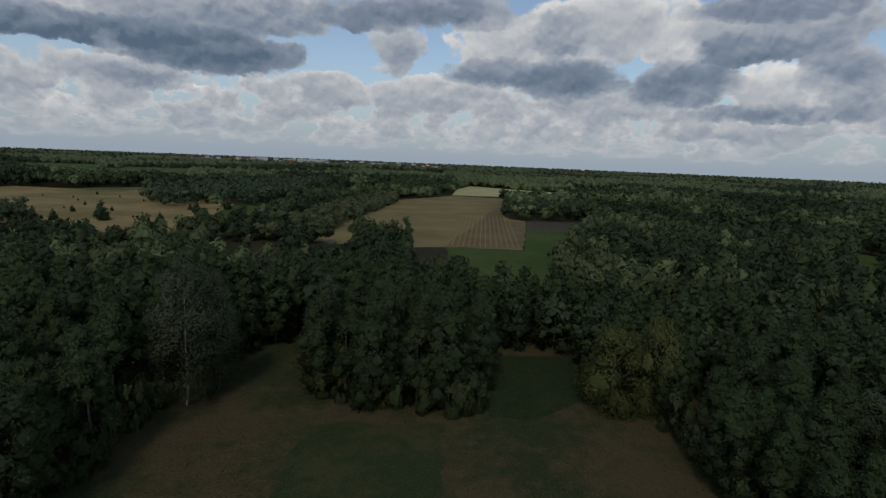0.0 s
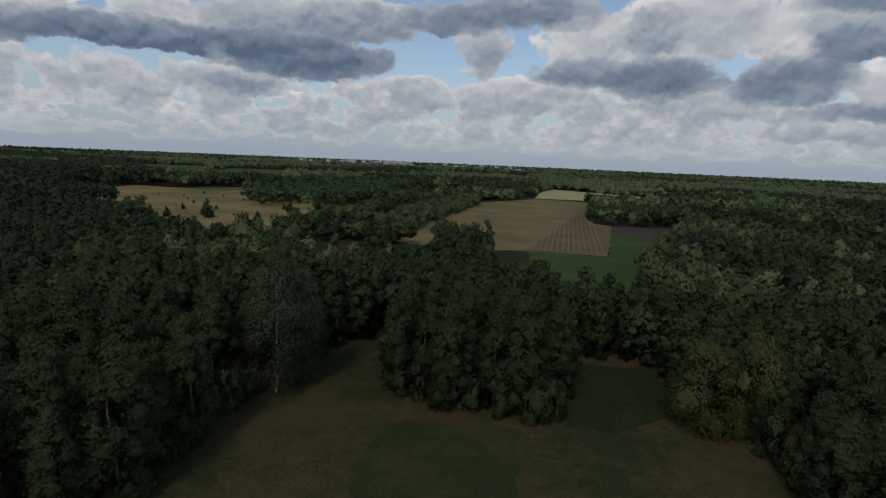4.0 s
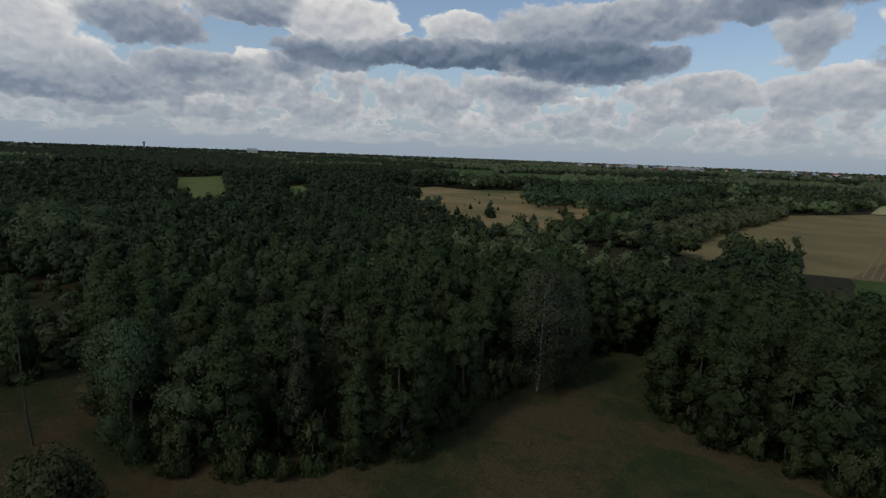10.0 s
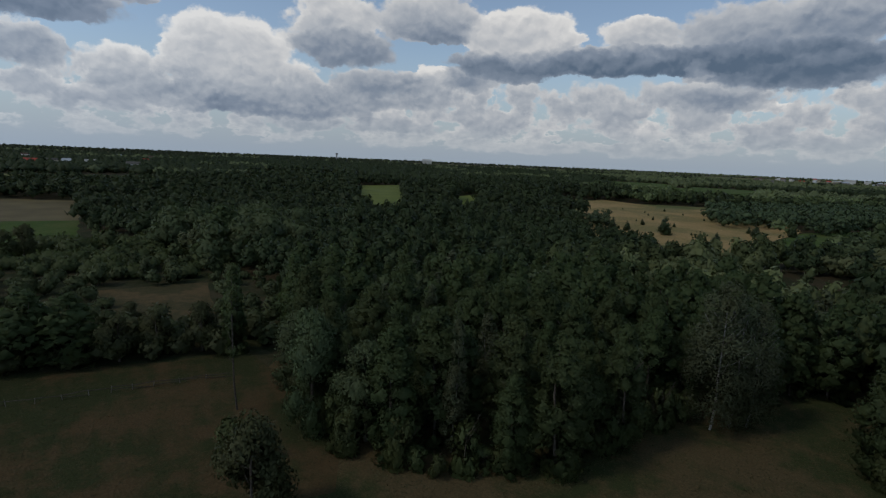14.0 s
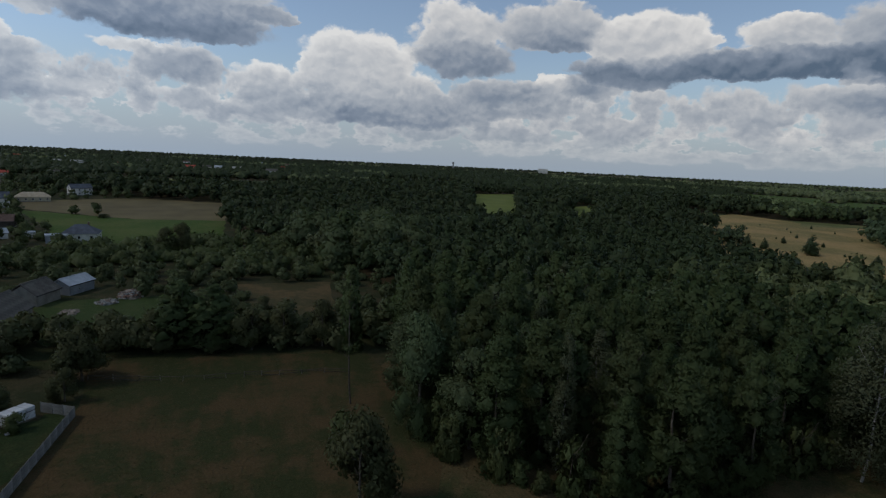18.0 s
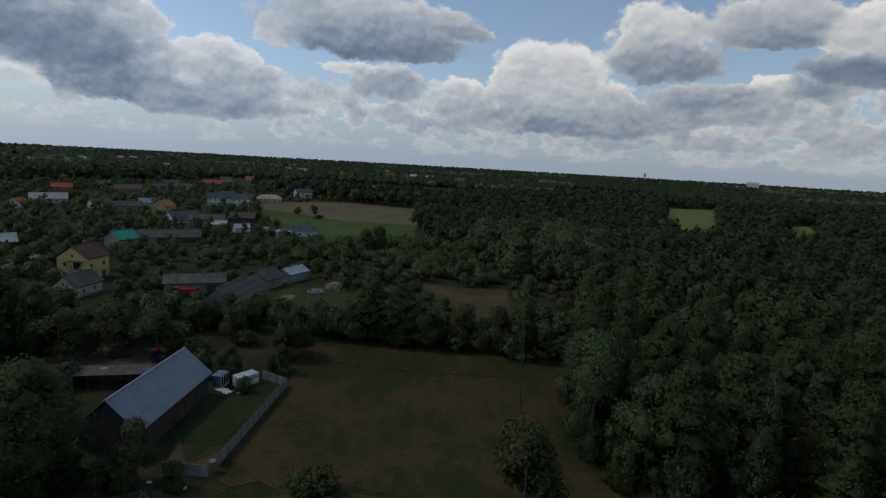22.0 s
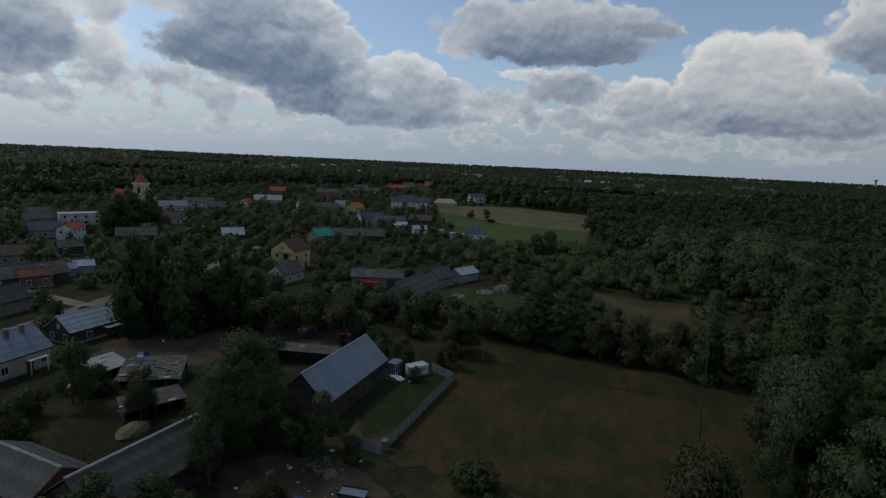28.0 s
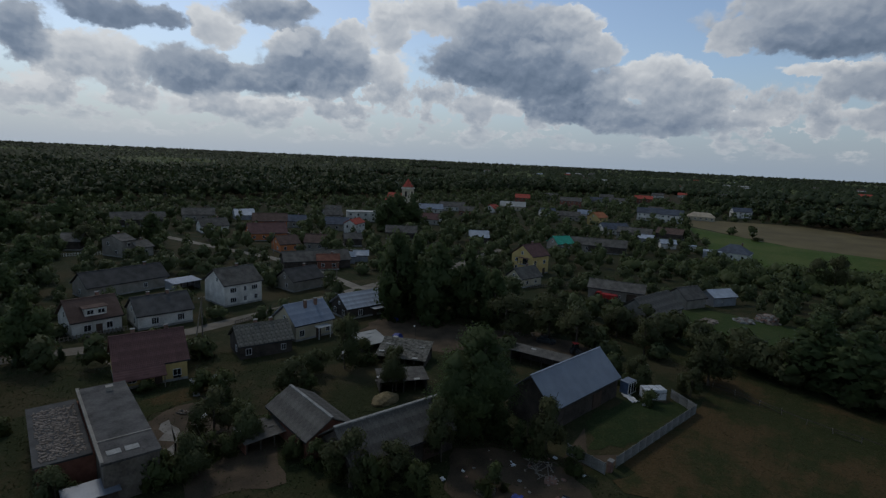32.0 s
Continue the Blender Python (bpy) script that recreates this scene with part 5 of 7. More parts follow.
def house(x, y, yaw, L, W, he, hr, wall, roof, label, kind="gable", over=0.4, wins=None, chim=((0.2, 0.1),), doors=None, sheets=0.0, name="house", trim=None, plinth=True):
    """A house: x runs along the ridge, the side towards the viewer is -y. wins: (side, u, z, w, h)."""
    e = empty(name, x, y, yaw, label, name.replace("_", " "), "houses of the village")
    FOOT.append((x, y, max(L, W) / 2 + 1.5))
    a, b = L / 2, W / 2
    bm = bmesh.new()
    if kind == "gable":
        v = [bm.verts.new(p) for p in ((-a, -b, 0), (a, -b, 0), (a, b, 0), (-a, b, 0), (-a, -b, he), (a, -b, he), (a, b, he), (-a, b, he))]
        k = b / (b + over)
        g = [bm.verts.new((-a, 0, he + (hr - he) * k + 0.0)), bm.verts.new((a, 0, he + (hr - he) * k))]
        for f in ((0, 1, 5, 4), (2, 3, 7, 6), (3, 2, 1, 0)):
            bm.faces.new([v[i] for i in f])
        bm.faces.new((v[1], v[2], v[6], g[1], v[5]))
        bm.faces.new((v[3], v[0], v[4], g[0], v[7]))
    else:
        box(bm, -a, a, -b, b, 0, he)
    part("wall", bm, WALLS[wall], e)
    if plinth and he > 2.5:
        part("plinth", boxes((-a - 0.04, a + 0.04, -b - 0.04, b + 0.04, -0.1, 0.45)), M_CONC, e)
    R = ROOFS[roof]
    bm = bmesh.new()
    c, d, th = a + over, b + over, 0.14
    if kind == "gable":
        for s in (-1, 1):
            pts = [(-c, s * d, he), (c, s * d, he), (c, 0, hr), (-c, 0, hr)]
            lo = [bm.verts.new(p) for p in pts]
            hi = [bm.verts.new((p[0], p[1], p[2] + th)) for p in pts]
            bm.faces.new(lo)
            bm.faces.new(hi)
            for i in range(4):
                bm.faces.new((lo[i], lo[(i + 1) % 4], hi[(i + 1) % 4], hi[i]))
        box(bm, -c - 0.02, c + 0.02, -0.16, 0.16, hr + th - 0.03, hr + th + 0.06)
    elif kind == "hip":
        q = max(0.3, a - b * 0.9)
        lo = [bm.verts.new(p) for p in ((-c, -d, he), (c, -d, he), (c, d, he), (-c, d, he))]
        tp = [bm.verts.new((-q, 0, hr)), bm.verts.new((q, 0, hr))]
        bm.faces.new((lo[0], lo[1], tp[1], tp[0]))
        bm.faces.new((lo[2], lo[3], tp[0], tp[1]))
        bm.faces.new((lo[1], lo[2], tp[1]))
        bm.faces.new((lo[3], lo[0], tp[0]))
        bm.faces.new(lo[::-1])
    else:
        box(bm, -a - 0.15, a + 0.15, -b - 0.15, b + 0.15, he, he + 0.25)
        for s in (-1, 1):
            box(bm, -a - 0.15, a + 0.15, s * (b + 0.05) - 0.1, s * (b + 0.05) + 0.1, he + 0.25, he + 0.45)
    bmesh.ops.recalc_face_normals(bm, faces=bm.faces)
    ro = part("roof", bm, R, e)
    if kind == "gable":
        fas = boxes((-c, c, -d - 0.03, -d + 0.02, he - 0.12, he + 0.12), (-c, c, d - 0.02, d + 0.03, he - 0.12, he + 0.12))
        part("gutter", fas, M_STEELDARK, e)
    if sheets and kind == "gable":
        # corrugated sheets, each a little uneven, over both slopes
        sl = math.hypot(d, hr - he)
        ang = math.degrees(math.atan2(hr - he, d))
        nx, ny = max(2, round(2 * c / sheets)), max(1, round(sl / (sheets * 1.7)))
        wx, wy = 2 * c / nx, sl / ny

        def make():
            bm2 = bmesh.new()
            k = 8
            row = []
            for i in range(k + 1):
                xx = -wx / 2 + wx * i / k
                zz = 0.035 if i % 2 else 0.0
                row.append((bm2.verts.new((xx, -wy / 2 - 0.06, zz)), bm2.verts.new((xx, wy / 2, zz + 0.02))))
            for p, r in zip(row, row[1:]):
                bm2.faces.new((p[0], r[0], r[1], p[1]))
            return bm2
        me = shared(("roof_sheet", round(wx, 3), round(wy, 3)), make, R)
        rr = random.Random(int(x * 10 + y))
        for s in (-1, 1):
            for i in range(nx):
                for j in range(ny):
                    q = (j + 0.5) * wy
                    yy = -d + q * math.cos(radians(ang))
                    zz = he + th + 0.03 + q * math.sin(radians(ang))
                    m = pose(0, 0, 0, 0, 0, 0 if s < 0 else 180) @ pose(-c + (i + 0.5) * wx, yy, zz + rr.uniform(0, 0.03), ang + rr.uniform(-0.6, 0.6), rr.uniform(-0.5, 0.5), rr.uniform(-0.5, 0.5))
                    put("roof_sheet", me, ro, m)
    for k, (u, v) in enumerate(chim if kind != "flat" else ()):
        cx, cy = u * L, v * W
        zr = he + (hr - he) * (1 - abs(cy) / d)
        ch = part("chimney", boxes((cx - 0.3, cx + 0.3, cy - 0.25, cy + 0.25, zr - 0.4, hr + 0.75)), M_CHIM, e)
        part("chimney_cap", boxes((cx - 0.37, cx + 0.37, cy - 0.32, cy + 0.32, hr + 0.75, hr + 0.87)), M_CONC, ch)
    if wins is None:
        wins = []
        n = max(1, int(L / 3.4))
        if he > 2.5 and wall not in ("DARKW", "TINW"):
            for s in ("f", "b"):
                for i in range(n):
                    u = -L / 2 + L * (i + 0.5) / n
                    wins.append((s, u, 1.0, 1.1, 1.3))
                    if he > 5:
                        wins.append((s, u, 3.7, 1.1, 1.3))
            for s in ("l", "r"):
                if kind == "gable" and hr - he > 2.4:
                    wins.append((s, 0, he + 0.3, 0.9, 1.1))
                wins.append((s, W * 0.2, 1.0, 1.0, 1.3))
                if he > 5:
                    wins.append((s, -W * 0.2, 3.7, 1.0, 1.3))
    for s, u, z, w, h in wins:
        window(e, s, u, z, w, h, L, W, 0 if math.hypot(x, y) > 250 else 1 if w < 1.5 else 2, trim)
    for s, u, w, h in (doors or ()):
        door(e, s, u, w, h, L, W)
    return e


# ---- the farm below the camera ----
house(-75.1, -38.4, 175.8, 19.2, 8.2, 3.4, 7.5, "DARKW", "STEEL", "large dark wooden barn with a grey sheet-metal roof", name="barn", wins=(), chim=(), sheets=0.0, doors=(("r", 0, 3.0, 3.0), ("f", 3, 2.4, 2.6)), plinth=False)
rc = house(-44.3, -47.3, 171, 15.4, 8.0, 2.9, 6.0, "DARKW", "GREY", "long old wooden barn with a dark cement roof", name="barn", wins=(), chim=(), sheets=1.2, doors=(("f", 4, 2.4, 2.5), ("r", 0, 1.4, 2.2)), plinth=False)
part("ridge_cap", boxes((-8.05, 8.05, -0.2, 0.2, 6.10, 6.27)), M_CONC, rc, "pale cement ridge cap")
rc = house(-39.5, -58.2, 83.5, 11.5, 6.8, 2.8, 5.0, "BRICK", "GREY", "old brick shed with a worn cement roof", name="shed", wins=(("f", -2, 1.0, 0.8, 0.8),), chim=(), sheets=1.2, doors=(("l", 0, 1.4, 2.1),), plinth=False)
part("ridge_cap", boxes((-6.10, 6.10, -0.2, 0.2, 5.10, 5.27)), M_CONC, rc, "pale cement ridge cap")
red = house(-31.0, -93.3, 168, 10.4, 9.2, 3.4, 7.6, "YELLOW", "MAROON", "yellow rendered house with a maroon tiled roof", chim=((-0.2, 0.05), (0.28, 0.05)), sheets=1.0, wins=(("f", 3.6, 0.9, 1.3, 1.2), ("f", -3.0, 0.9, 1.3, 1.2), ("l", 0, 3.9, 1.0, 1.2), ("l", 2, 1, 1.2, 1.3), ("r", 0, 3.9, 1.0, 1.2)), doors=(("f", 0.8, 1.0, 2.05),))
bm = bmesh.new()
lo = [bm.verts.new(p) for p in ((-5.6, -6.7, 2.06), (1.8, -6.7, 2.06), (1.8, -5.02, 3.42), (-5.6, -5.02, 3.42))]
hi = [bm.verts.new((v.co.x, v.co.y, v.co.z + 0.14)) for v in lo]
bm.faces.new(lo)
bm.faces.new(hi)
for i in range(4):
    bm.faces.new((lo[i], lo[(i + 1) % 4], hi[(i + 1) % 4], hi[i]))
bmesh.ops.recalc_face_normals(bm, faces=bm.faces)
part("porch_roof", bm, ROOFS["MAROON"], red, "maroon tiled roof running down over the porch")
for u in (-5.3, -1.8, 1.5):
    part("porch_post", boxes((u - 0.08, u + 0.08, -6.5, -6.34, 0, 2.1)), M_WOOD, red)
part("porch_rail", boxes((-5.3, -1.8, -6.46, -6.4, 0.85, 0.95)), M_WOOD, red)
part("basement_window", boxes((3.0, 4.2, -4.66, -4.6, 0.5, 1.2)), M_GLASS, red)
house(-43.3, -121.8, 176, 11.0, 8.6, 3.0, 6.2, "WHITE", "DARKFELT", "white bungalow with a dark felt roof", wins=(("f", -2.2, 0.9, 1.5, 1.5), ("f", 3.0, 0.9, 1.5, 1.5), ("l", 0, 3.2, 0.9, 1.1), ("l", 2, 1, 1.0, 1.4)), chim=((0.15, 0.0), (-0.2, 0.05)))
dm = house(-30.8, -125.3, 182, 9.0, 8.8, 3.1, 6.8, "WHITE", "BROWN", "white house with a brown roof and a dormer", wins=(("f", -1.8, 0.9, 1.4, 1.4), ("f", 2.2, 0.9, 1.2, 1.4), ("l", 0, 3.4, 0.9, 1.2), ("l", 2.2, 1, 1.0, 1.4)), doors=(("f", 0.3, 1.0, 2.05),))
part("dormer", boxes((-2.0, 2.0, -3.9, -0.6, 3.9, 5.5)), WALLS["WHITE"], dm)
part("dormer_roof", boxes((-2.3, 2.3, -4.2, -0.3, 5.5, 5.66)), ROOFS["BROWN"], dm)
for u in (-1.0, 1.0):
    w = window(dm, "f", u, 4.2, 1.3, 0.95, 9.0, 8.8)
    w.location.y = -3.93
house(-63.5, -128.0, 183, 10.2, 9.6, 5.4, 8.8, "WHITE", "GREY", "white two-storey house with a dark gable roof", wins=(("f", -2.8, 3.4, 1.7, 1.3), ("f", 0.4, 3.4, 0.8, 1.3), ("f", 3.0, 3.4, 1.7, 1.3), ("f", -2.8, 0.9, 1.7, 1.3), ("f", 0.4, 0.9, 0.8, 1.3), ("f", 3.4, 0.9, 1.0, 1.3), ("l", 1.5, 6.0, 0.8, 1.0)), chim=((0.1, 0.02),))
mb = house(-63.0, -95.5, 178, 9.0, 9.0, 3.3, 6.8, "CREAM", "BLUE", "cream rendered house with a pale blue metal roof", sheets=1.0, wins=(("f", -3.1, 0.9, 1.2, 1.4), ("f", 3.2, 0.9, 1.0, 1.3), ("l", 0, 3.5, 0.9, 1.2), ("l", 2, 1.0, 1.0, 1.4)), chim=((-0.05, -0.15), (0.25, -0.12)), doors=(("f", 0.9, 1.0, 2.05),))
part("porch_roof", boxes((-0.2, 3.0, -6.3, -4.3, 2.5, 2.62)), ROOFS["TINR"], mb)
for u in (0.0, 2.8):
    part("porch_post", boxes((u - 0.06, u + 0.06, -6.2, -6.08, 0, 2.5)), M_FRAME, mb)
house(-51.1, -92.1, 167, 9.8, 7.6, 2.5, 5.4, "DARKW", "MOSS", "old dark log cottage with a mossy roof", sheets=0.9, wins=(("f", -3.4, 0.7, 1.1, 1.3), ("f", 3.2, 0.7, 1.0, 1.2), ("l", 1, 0.8, 1.0, 1.2)), chim=((-0.1, 0.03), (0.2, 0.03)))
dc = house(-81.2, -99.2, 174, 10.8, 7.4, 2.6, 5.4, "DARKW", "OLDTIN", "dark wooden cottage with white windows and a streaked metal roof", sheets=0.7, wins=(("f", -1.8, 0.7, 1.1, 1.4), ("l", 1.9, 0.7, 1.1, 1.4), ("l", -1.9, 0.7, 1.1, 1.4), ("l", 0, 3.0, 0.7, 0.8)), chim=(), doors=(("f", 2.3, 1.0, 2.0),))
part("porch_roof", boxes((0.8, 3.9, -5.8, -3.9, 2.2, 2.3)), ROOFS["OLDTIN"], dc)
# two-part flat-roofed workshop
fl = empty("workshop", -19.5, -70.8, 172, "grey block workshop with flat felt and rubble-strewn roofs", "workshop")
FOOT.append((-19, -73, 13))
part("wall", boxes((-2.9, 2.6, -10.6, 11.2, 0, 4.7)), M_OLDWALL, fl)
part("roof", boxes((-3.1, 2.8, -10.8, 11.4, 4.7, 4.95)), ROOFS["FELT"], fl)
part("parapet", boxes((-3.15, -2.8, -10.8, 11.4, 4.95, 5.2)), WALLS["GREYW"], fl)
part("kerb", boxes((-2.78, 2.8, -5.7, -5.5, 4.95, 5.05)), WALLS["GREYW"], fl)
for u in (-2.3, -0.5):
    part("roof_hatch", boxes((u, u + 1.4, -9.3, -8.2, 4.95, 5.03)), M_CONC, fl)
part("vent", boxes((0.2, 0.9, 8.6, 9.3, 4.95, 5.5)), WALLS["GREYW"], fl)
part("vent_cap", boxes((0.1, 1.0, 8.5, 9.4, 5.5, 5.6)), WALLS["GREYW"], fl)
part("annex_wall", boxes((-8.4, -2.92, -4.9, 11.0, 0, 3.5)), WALLS["BRICK"], fl)
part("annex_roof", boxes((-8.7, -3.17, -5.2, 11.3, 3.5, 3.72)), ROOFS["DARKFELT"], fl)
rr = random.Random(5)
rub = [(rr.uniform(-8.2, -3.8), rr.uniform(-4.6, 9.5), rr.uniform(0.1, 0.3)) for i in range(900)]
tagged(part("rubble", boxes(*[(a, a + s, b, b + s * 0.8, 3.72, 3.74 + s * 0.35) for a, b, s in rub]), M_RUBBLE, fl), kind="stuff")
lt = empty("lean_to", -14.2, -61.3, 172, "low lean-to with a pale sheet-metal roof", "shed")
part("wall", boxes((-2.5, 2.2, -1.2, 1.6, 0, 1.9)), WALLS["DARKW"], lt)
part("roof", boxes((-2.8, 2.5, -1.6, 2.0, 1.9, 1.98)), ROOFS["STEEL"], lt)


def slab_roof(name, x, y, yaw, L, W, h0, h1, roof, wall, label, ragged=0):
    """A low shed with one sloping roof, open or boarded."""
    e = empty(name, x, y, yaw, label, "shed")
    FOOT.append((x, y, max(L, W) / 2 + 1))
    bm = bmesh.new()
    pts = [(-L / 2, -W / 2, h0), (L / 2, -W / 2, h0), (L / 2, W / 2, h1), (-L / 2, W / 2, h1)]
    lo = [bm.verts.new(p) for p in pts]
    hi = [bm.verts.new((p[0], p[1], p[2] + 0.1)) for p in pts]
    bm.faces.new(lo[::-1])
    bm.faces.new(hi)
    for i in range(4):
        bm.faces.new((lo[i], lo[(i + 1) % 4], hi[(i + 1) % 4], hi[i]))
    part("roof", bm, ROOFS[roof], e)
    part("back_wall", boxes((-L / 2 + 0.2, L / 2 - 0.2, W / 2 - 0.4, W / 2 - 0.25, 0, h1 - 0.02)), WALLS[wall], e)
    for s in (-1, 1):
        part("side_wall", boxes((s * (L / 2 - 0.3) - 0.07, s * (L / 2 - 0.3) + 0.07, -W / 2 + 0.3, W / 2 - 0.4, 0, min(h0, h1) - 0.02)), WALLS[wall], e)
    for i in range(int(L / 2) + 1):
        u = -L / 2 + 0.4 + i * (L - 0.8) / max(1, int(L / 2))
        part("post", boxes((u - 0.07, u + 0.07, -W / 2 + 0.25, -W / 2 + 0.4, 0, h0 + 0.02)), M_DARKWOOD, e)
    rr = random.Random(int(abs(x) * 7))
    for i in range(ragged):
        u, v = rr.uniform(-L / 2, L / 2), rr.uniform(-W / 2, W / 2)
        z = h0 + (h1 - h0) * (v / W + 0.5) + 0.12
        part("loose_sheet", boxes((u - 0.5, u + 0.5, v - 0.35, v + 0.35, z, z + 0.03)), ROOFS["PALE"] if i % 2 else ROOFS[roof], e).rotation_euler = (0, 0, rr.uniform(-0.1, 0.1))
    return e


slab_roof("shed", -68.1, -79.3, 172, 6.0, 5.0, 1.4, 2.4, "PALE", "DARKW", "half-collapsed shed with a pale sagging roof", 6)
slab_roof("shed", -68.8, -69.8, 120, 10.0, 6.5, 1.3, 3.0, "MOSS", "DARKW", "ruined shed with a broken mossy cement roof", 16)
slab_roof("shed", -59.7, -61.0, 147, 8.5, 4.8, 2.1, 2.5, "GREY", "DARKW", "low open wooden shed with a grey roof", 5)
slab_roof("shed", -86.4, -50.3, 100, 11.5, 3.6, 2.4, 2.7, "GREY", "DARKW", "long lean-to store behind the barn", 2)
slab_roof("shed", -33.8, -61.0, 175, 6.5, 4.2, 1.6, 2.2, "GREY", "BRICK", "little brick lean-to with a grey roof", 2)
yh = house(-160.5, -100.5, 173, 8.8, 9.6, 6.4, 10.0, "YELLOW", "MAROON", "tall yellow house with a maroon roof and a balcony", wins=(("l", -2.5, 3.8, 1.2, 1.4), ("l", 2, 3.8, 1.2, 1.4), ("l", -2.5, 1, 1.2, 1.4), ("l", 0, 6.6, 1.0, 1.2), ("f", -3, 3.6, 1.3, 1.4), ("f", 2, 3.6, 1.3, 1.4), ("f", -3, 0.9, 1.3, 1.4)), doors=(("f", 2, 1.1, 2.05),))
bal = part("balcony", boxes((-5.7, -4.42, -3.6, 1.0, 3.2, 3.38)), M_CONC, yh)
for u in (-3.55, -2.0, -0.5, 0.95):
    part("balcony_post", boxes((-5.68, -5.58, u - 0.05, u + 0.05, 3.38, 5.6 if u in (-3.55, 0.95) else 4.3)), M_DARKWOOD, bal)
part("balcony_rail", boxes((-5.72, -5.56, -3.6, 1.0, 4.3, 4.4)), M_DARKWOOD, bal)
part("balcony_roof", boxes((-5.8, -4.42, -3.8, 1.2, 5.6, 5.7)), ROOFS["MAROON"], bal)
part("balcony_door", boxes((-4.5, -4.43, -2.2, -0.4, 3.38, 5.4)), M_GLASS, bal)
house(-141.5, -90.4, 172, 9.6, 6.4, 2.8, 5.8, "CREAM", "GREY", "small cream house with a grey gable roof", wins=(("l", 0, 3.2, 0.8, 0.9), ("l", 1.6, 0.9, 1.0, 1.2), ("f", -2, 0.9, 1.0, 1.2), ("f", 2, 0.9, 1.0, 1.2)))
house(-149.9, -63.0, 108, 15.5, 7.0, 3.0, 5.0, "GREYW", "GREY", "long grey outbuilding with a low cement roof", name="outbuilding", wins=(("f", -5, 0.9, 0.9, 0.9), ("f", 1.0, 0.9, 0.9, 0.9)), chim=(), doors=(("f", 4.5, 2.6, 2.4), ("f", -1.5, 1.1, 2.0)))
house(-136.1, -47.8, 172, 16.3, 9.0, 2.8, 6.6, "GREYW", "GREY", "large grey barn with a steep dark roof", name="barn", wins=(), chim=(), sheets=1.4, plinth=False)
house(-158.5, -46.0, 160, 8.5, 7.0, 2.8, 5.6, "GREYW", "GREY", "small grey gabled barn", name="barn", wins=(), chim=(), plinth=False)
house(-169.0, -40.2, 152, 8.6, 5.6, 2.6, 4.3, "TINW", "TINR", "blue-grey metal hut with a bright roof", name="hut", wins=(("f", -1, 1.1, 0.7, 0.5),), chim=(), plinth=False)
house(-45.7, -154.2, 188, 20.0, 8.5, 3.0, 6.2, "GREYW", "DARKFELT", "long outbuilding with a dark felt roof", name="outbuilding", chim=((0.3, 0.0),), wins=(("f", 4, 1, 1.0, 1.2), ("l", 0, 1, 1.0, 1.2)))
slab_roof("shed", -58.1, -145.9, 188, 8.0, 5.0, 2.5, 2.9, "BLUE", "TINW", "lean-to with a blue-white metal roof", 0)
house(-104.0, -150.5, 158, 22.0, 8.4, 2.8, 5.6, "DARKW", "GREY", "long dark wooden barn with a mossy roof", name="barn", wins=(), chim=(), plinth=False)
house(-84.4, -129.8, 184, 10.4, 8.0, 2.9, 5.8, "GREYW", "DARKFELT", "plain grey house with a dark roof", wins=(("l", 1, 1, 1, 1.2), ("l", 0, 3.3, 0.8, 0.9)))

# ---- the rest of the village ----
house(-186.7, -254.2, 164, 10.7, 8.0, 3.1, 6.0, "GREYW", "GREY", "grey rendered house with a weathered gable roof", kind="gable")
house(-164.8, -219.9, 143, 11.2, 9.0, 3.1, 6.3, "GREYW", "SLATE", "low house with a blue-grey roof", kind="gable")
house(-162.0, -202.2, 206, 10.8, 5.9, 5.6, 7.7, "WHITE", "RED", "white two-storey house with a bright red roof", kind="gable")
house(-197.6, -240.5, 146, 16.9, 9.0, 5.6, 6.0, "WHITE", "PALE", "unfinished white concrete house with a flat top", kind="flat")
house(-141.6, -178.0, 151, 7.2, 6.0, 3.1, 5.3, "DARKW", "GREY", "small dark wooden shed with a grey roof", kind="gable")
house(-105.7, -145.8, 149, 7.1, 5.0, 3.1, 4.9, "BRICK", "RUST", "small brick shed with a rusty red roof", kind="gable")
house(-117.3, -149.6, 142, 5.0, 3.0, 2.3, 3.9, "TINW", "TINR", "little grey tin shed among gardens", kind="gable")
house(-123.1, -149.5, 141, 5.0, 4.0, 2.3, 3.9, "TINW", "TINR", "low lean-to with a tin roof", kind="gable")
house(-271.9, -256.0, 143, 18.1, 9.0, 3.1, 6.3, "WHITE", "BLUE", "white house with a blue roof", kind="gable")
house(-225.3, -214.6, 119, 16.9, 9.0, 3.1, 6.3, "WHITE", "MAROON", "white house with a dull red roof", kind="gable")
house(-301.3, -260.4, 131, 18.5, 9.0, 3.1, 6.3, "WHITE", "GREY", "white house with a grey roof", kind="gable")
house(-286.7, -233.8, 129, 10.9, 8.0, 3.1, 6.0, "BRICK", "GREY", "brick-red house with a grey roof", kind="gable")
house(-322.8, -238.3, 186, 9.6, 7.4, 3.1, 5.8, "WHITE", "RED", "small white gabled house with a red roof", kind="gable")
house(-200.0, -155.0, 133, 9.0, 8.0, 2.3, 5.2, "DARKW", "TINR", "shed with a shining sheet-metal roof", kind="gable")
house(-173.8, -181.5, 136, 14.4, 8.0, 3.1, 6.0, "DARKW", "GREY", "dark barn with a grey roof", kind="gable")
house(-354.8, -242.1, 124, 19.9, 10.0, 3.1, 6.7, "CREAM", "PALE", "long cream building with a pale roof", kind="gable")
house(-418.1, -275.2, 123, 13.2, 9.0, 5.6, 8.8, "BRICK", "RED", "house with a red roof behind a cream building", kind="gable")
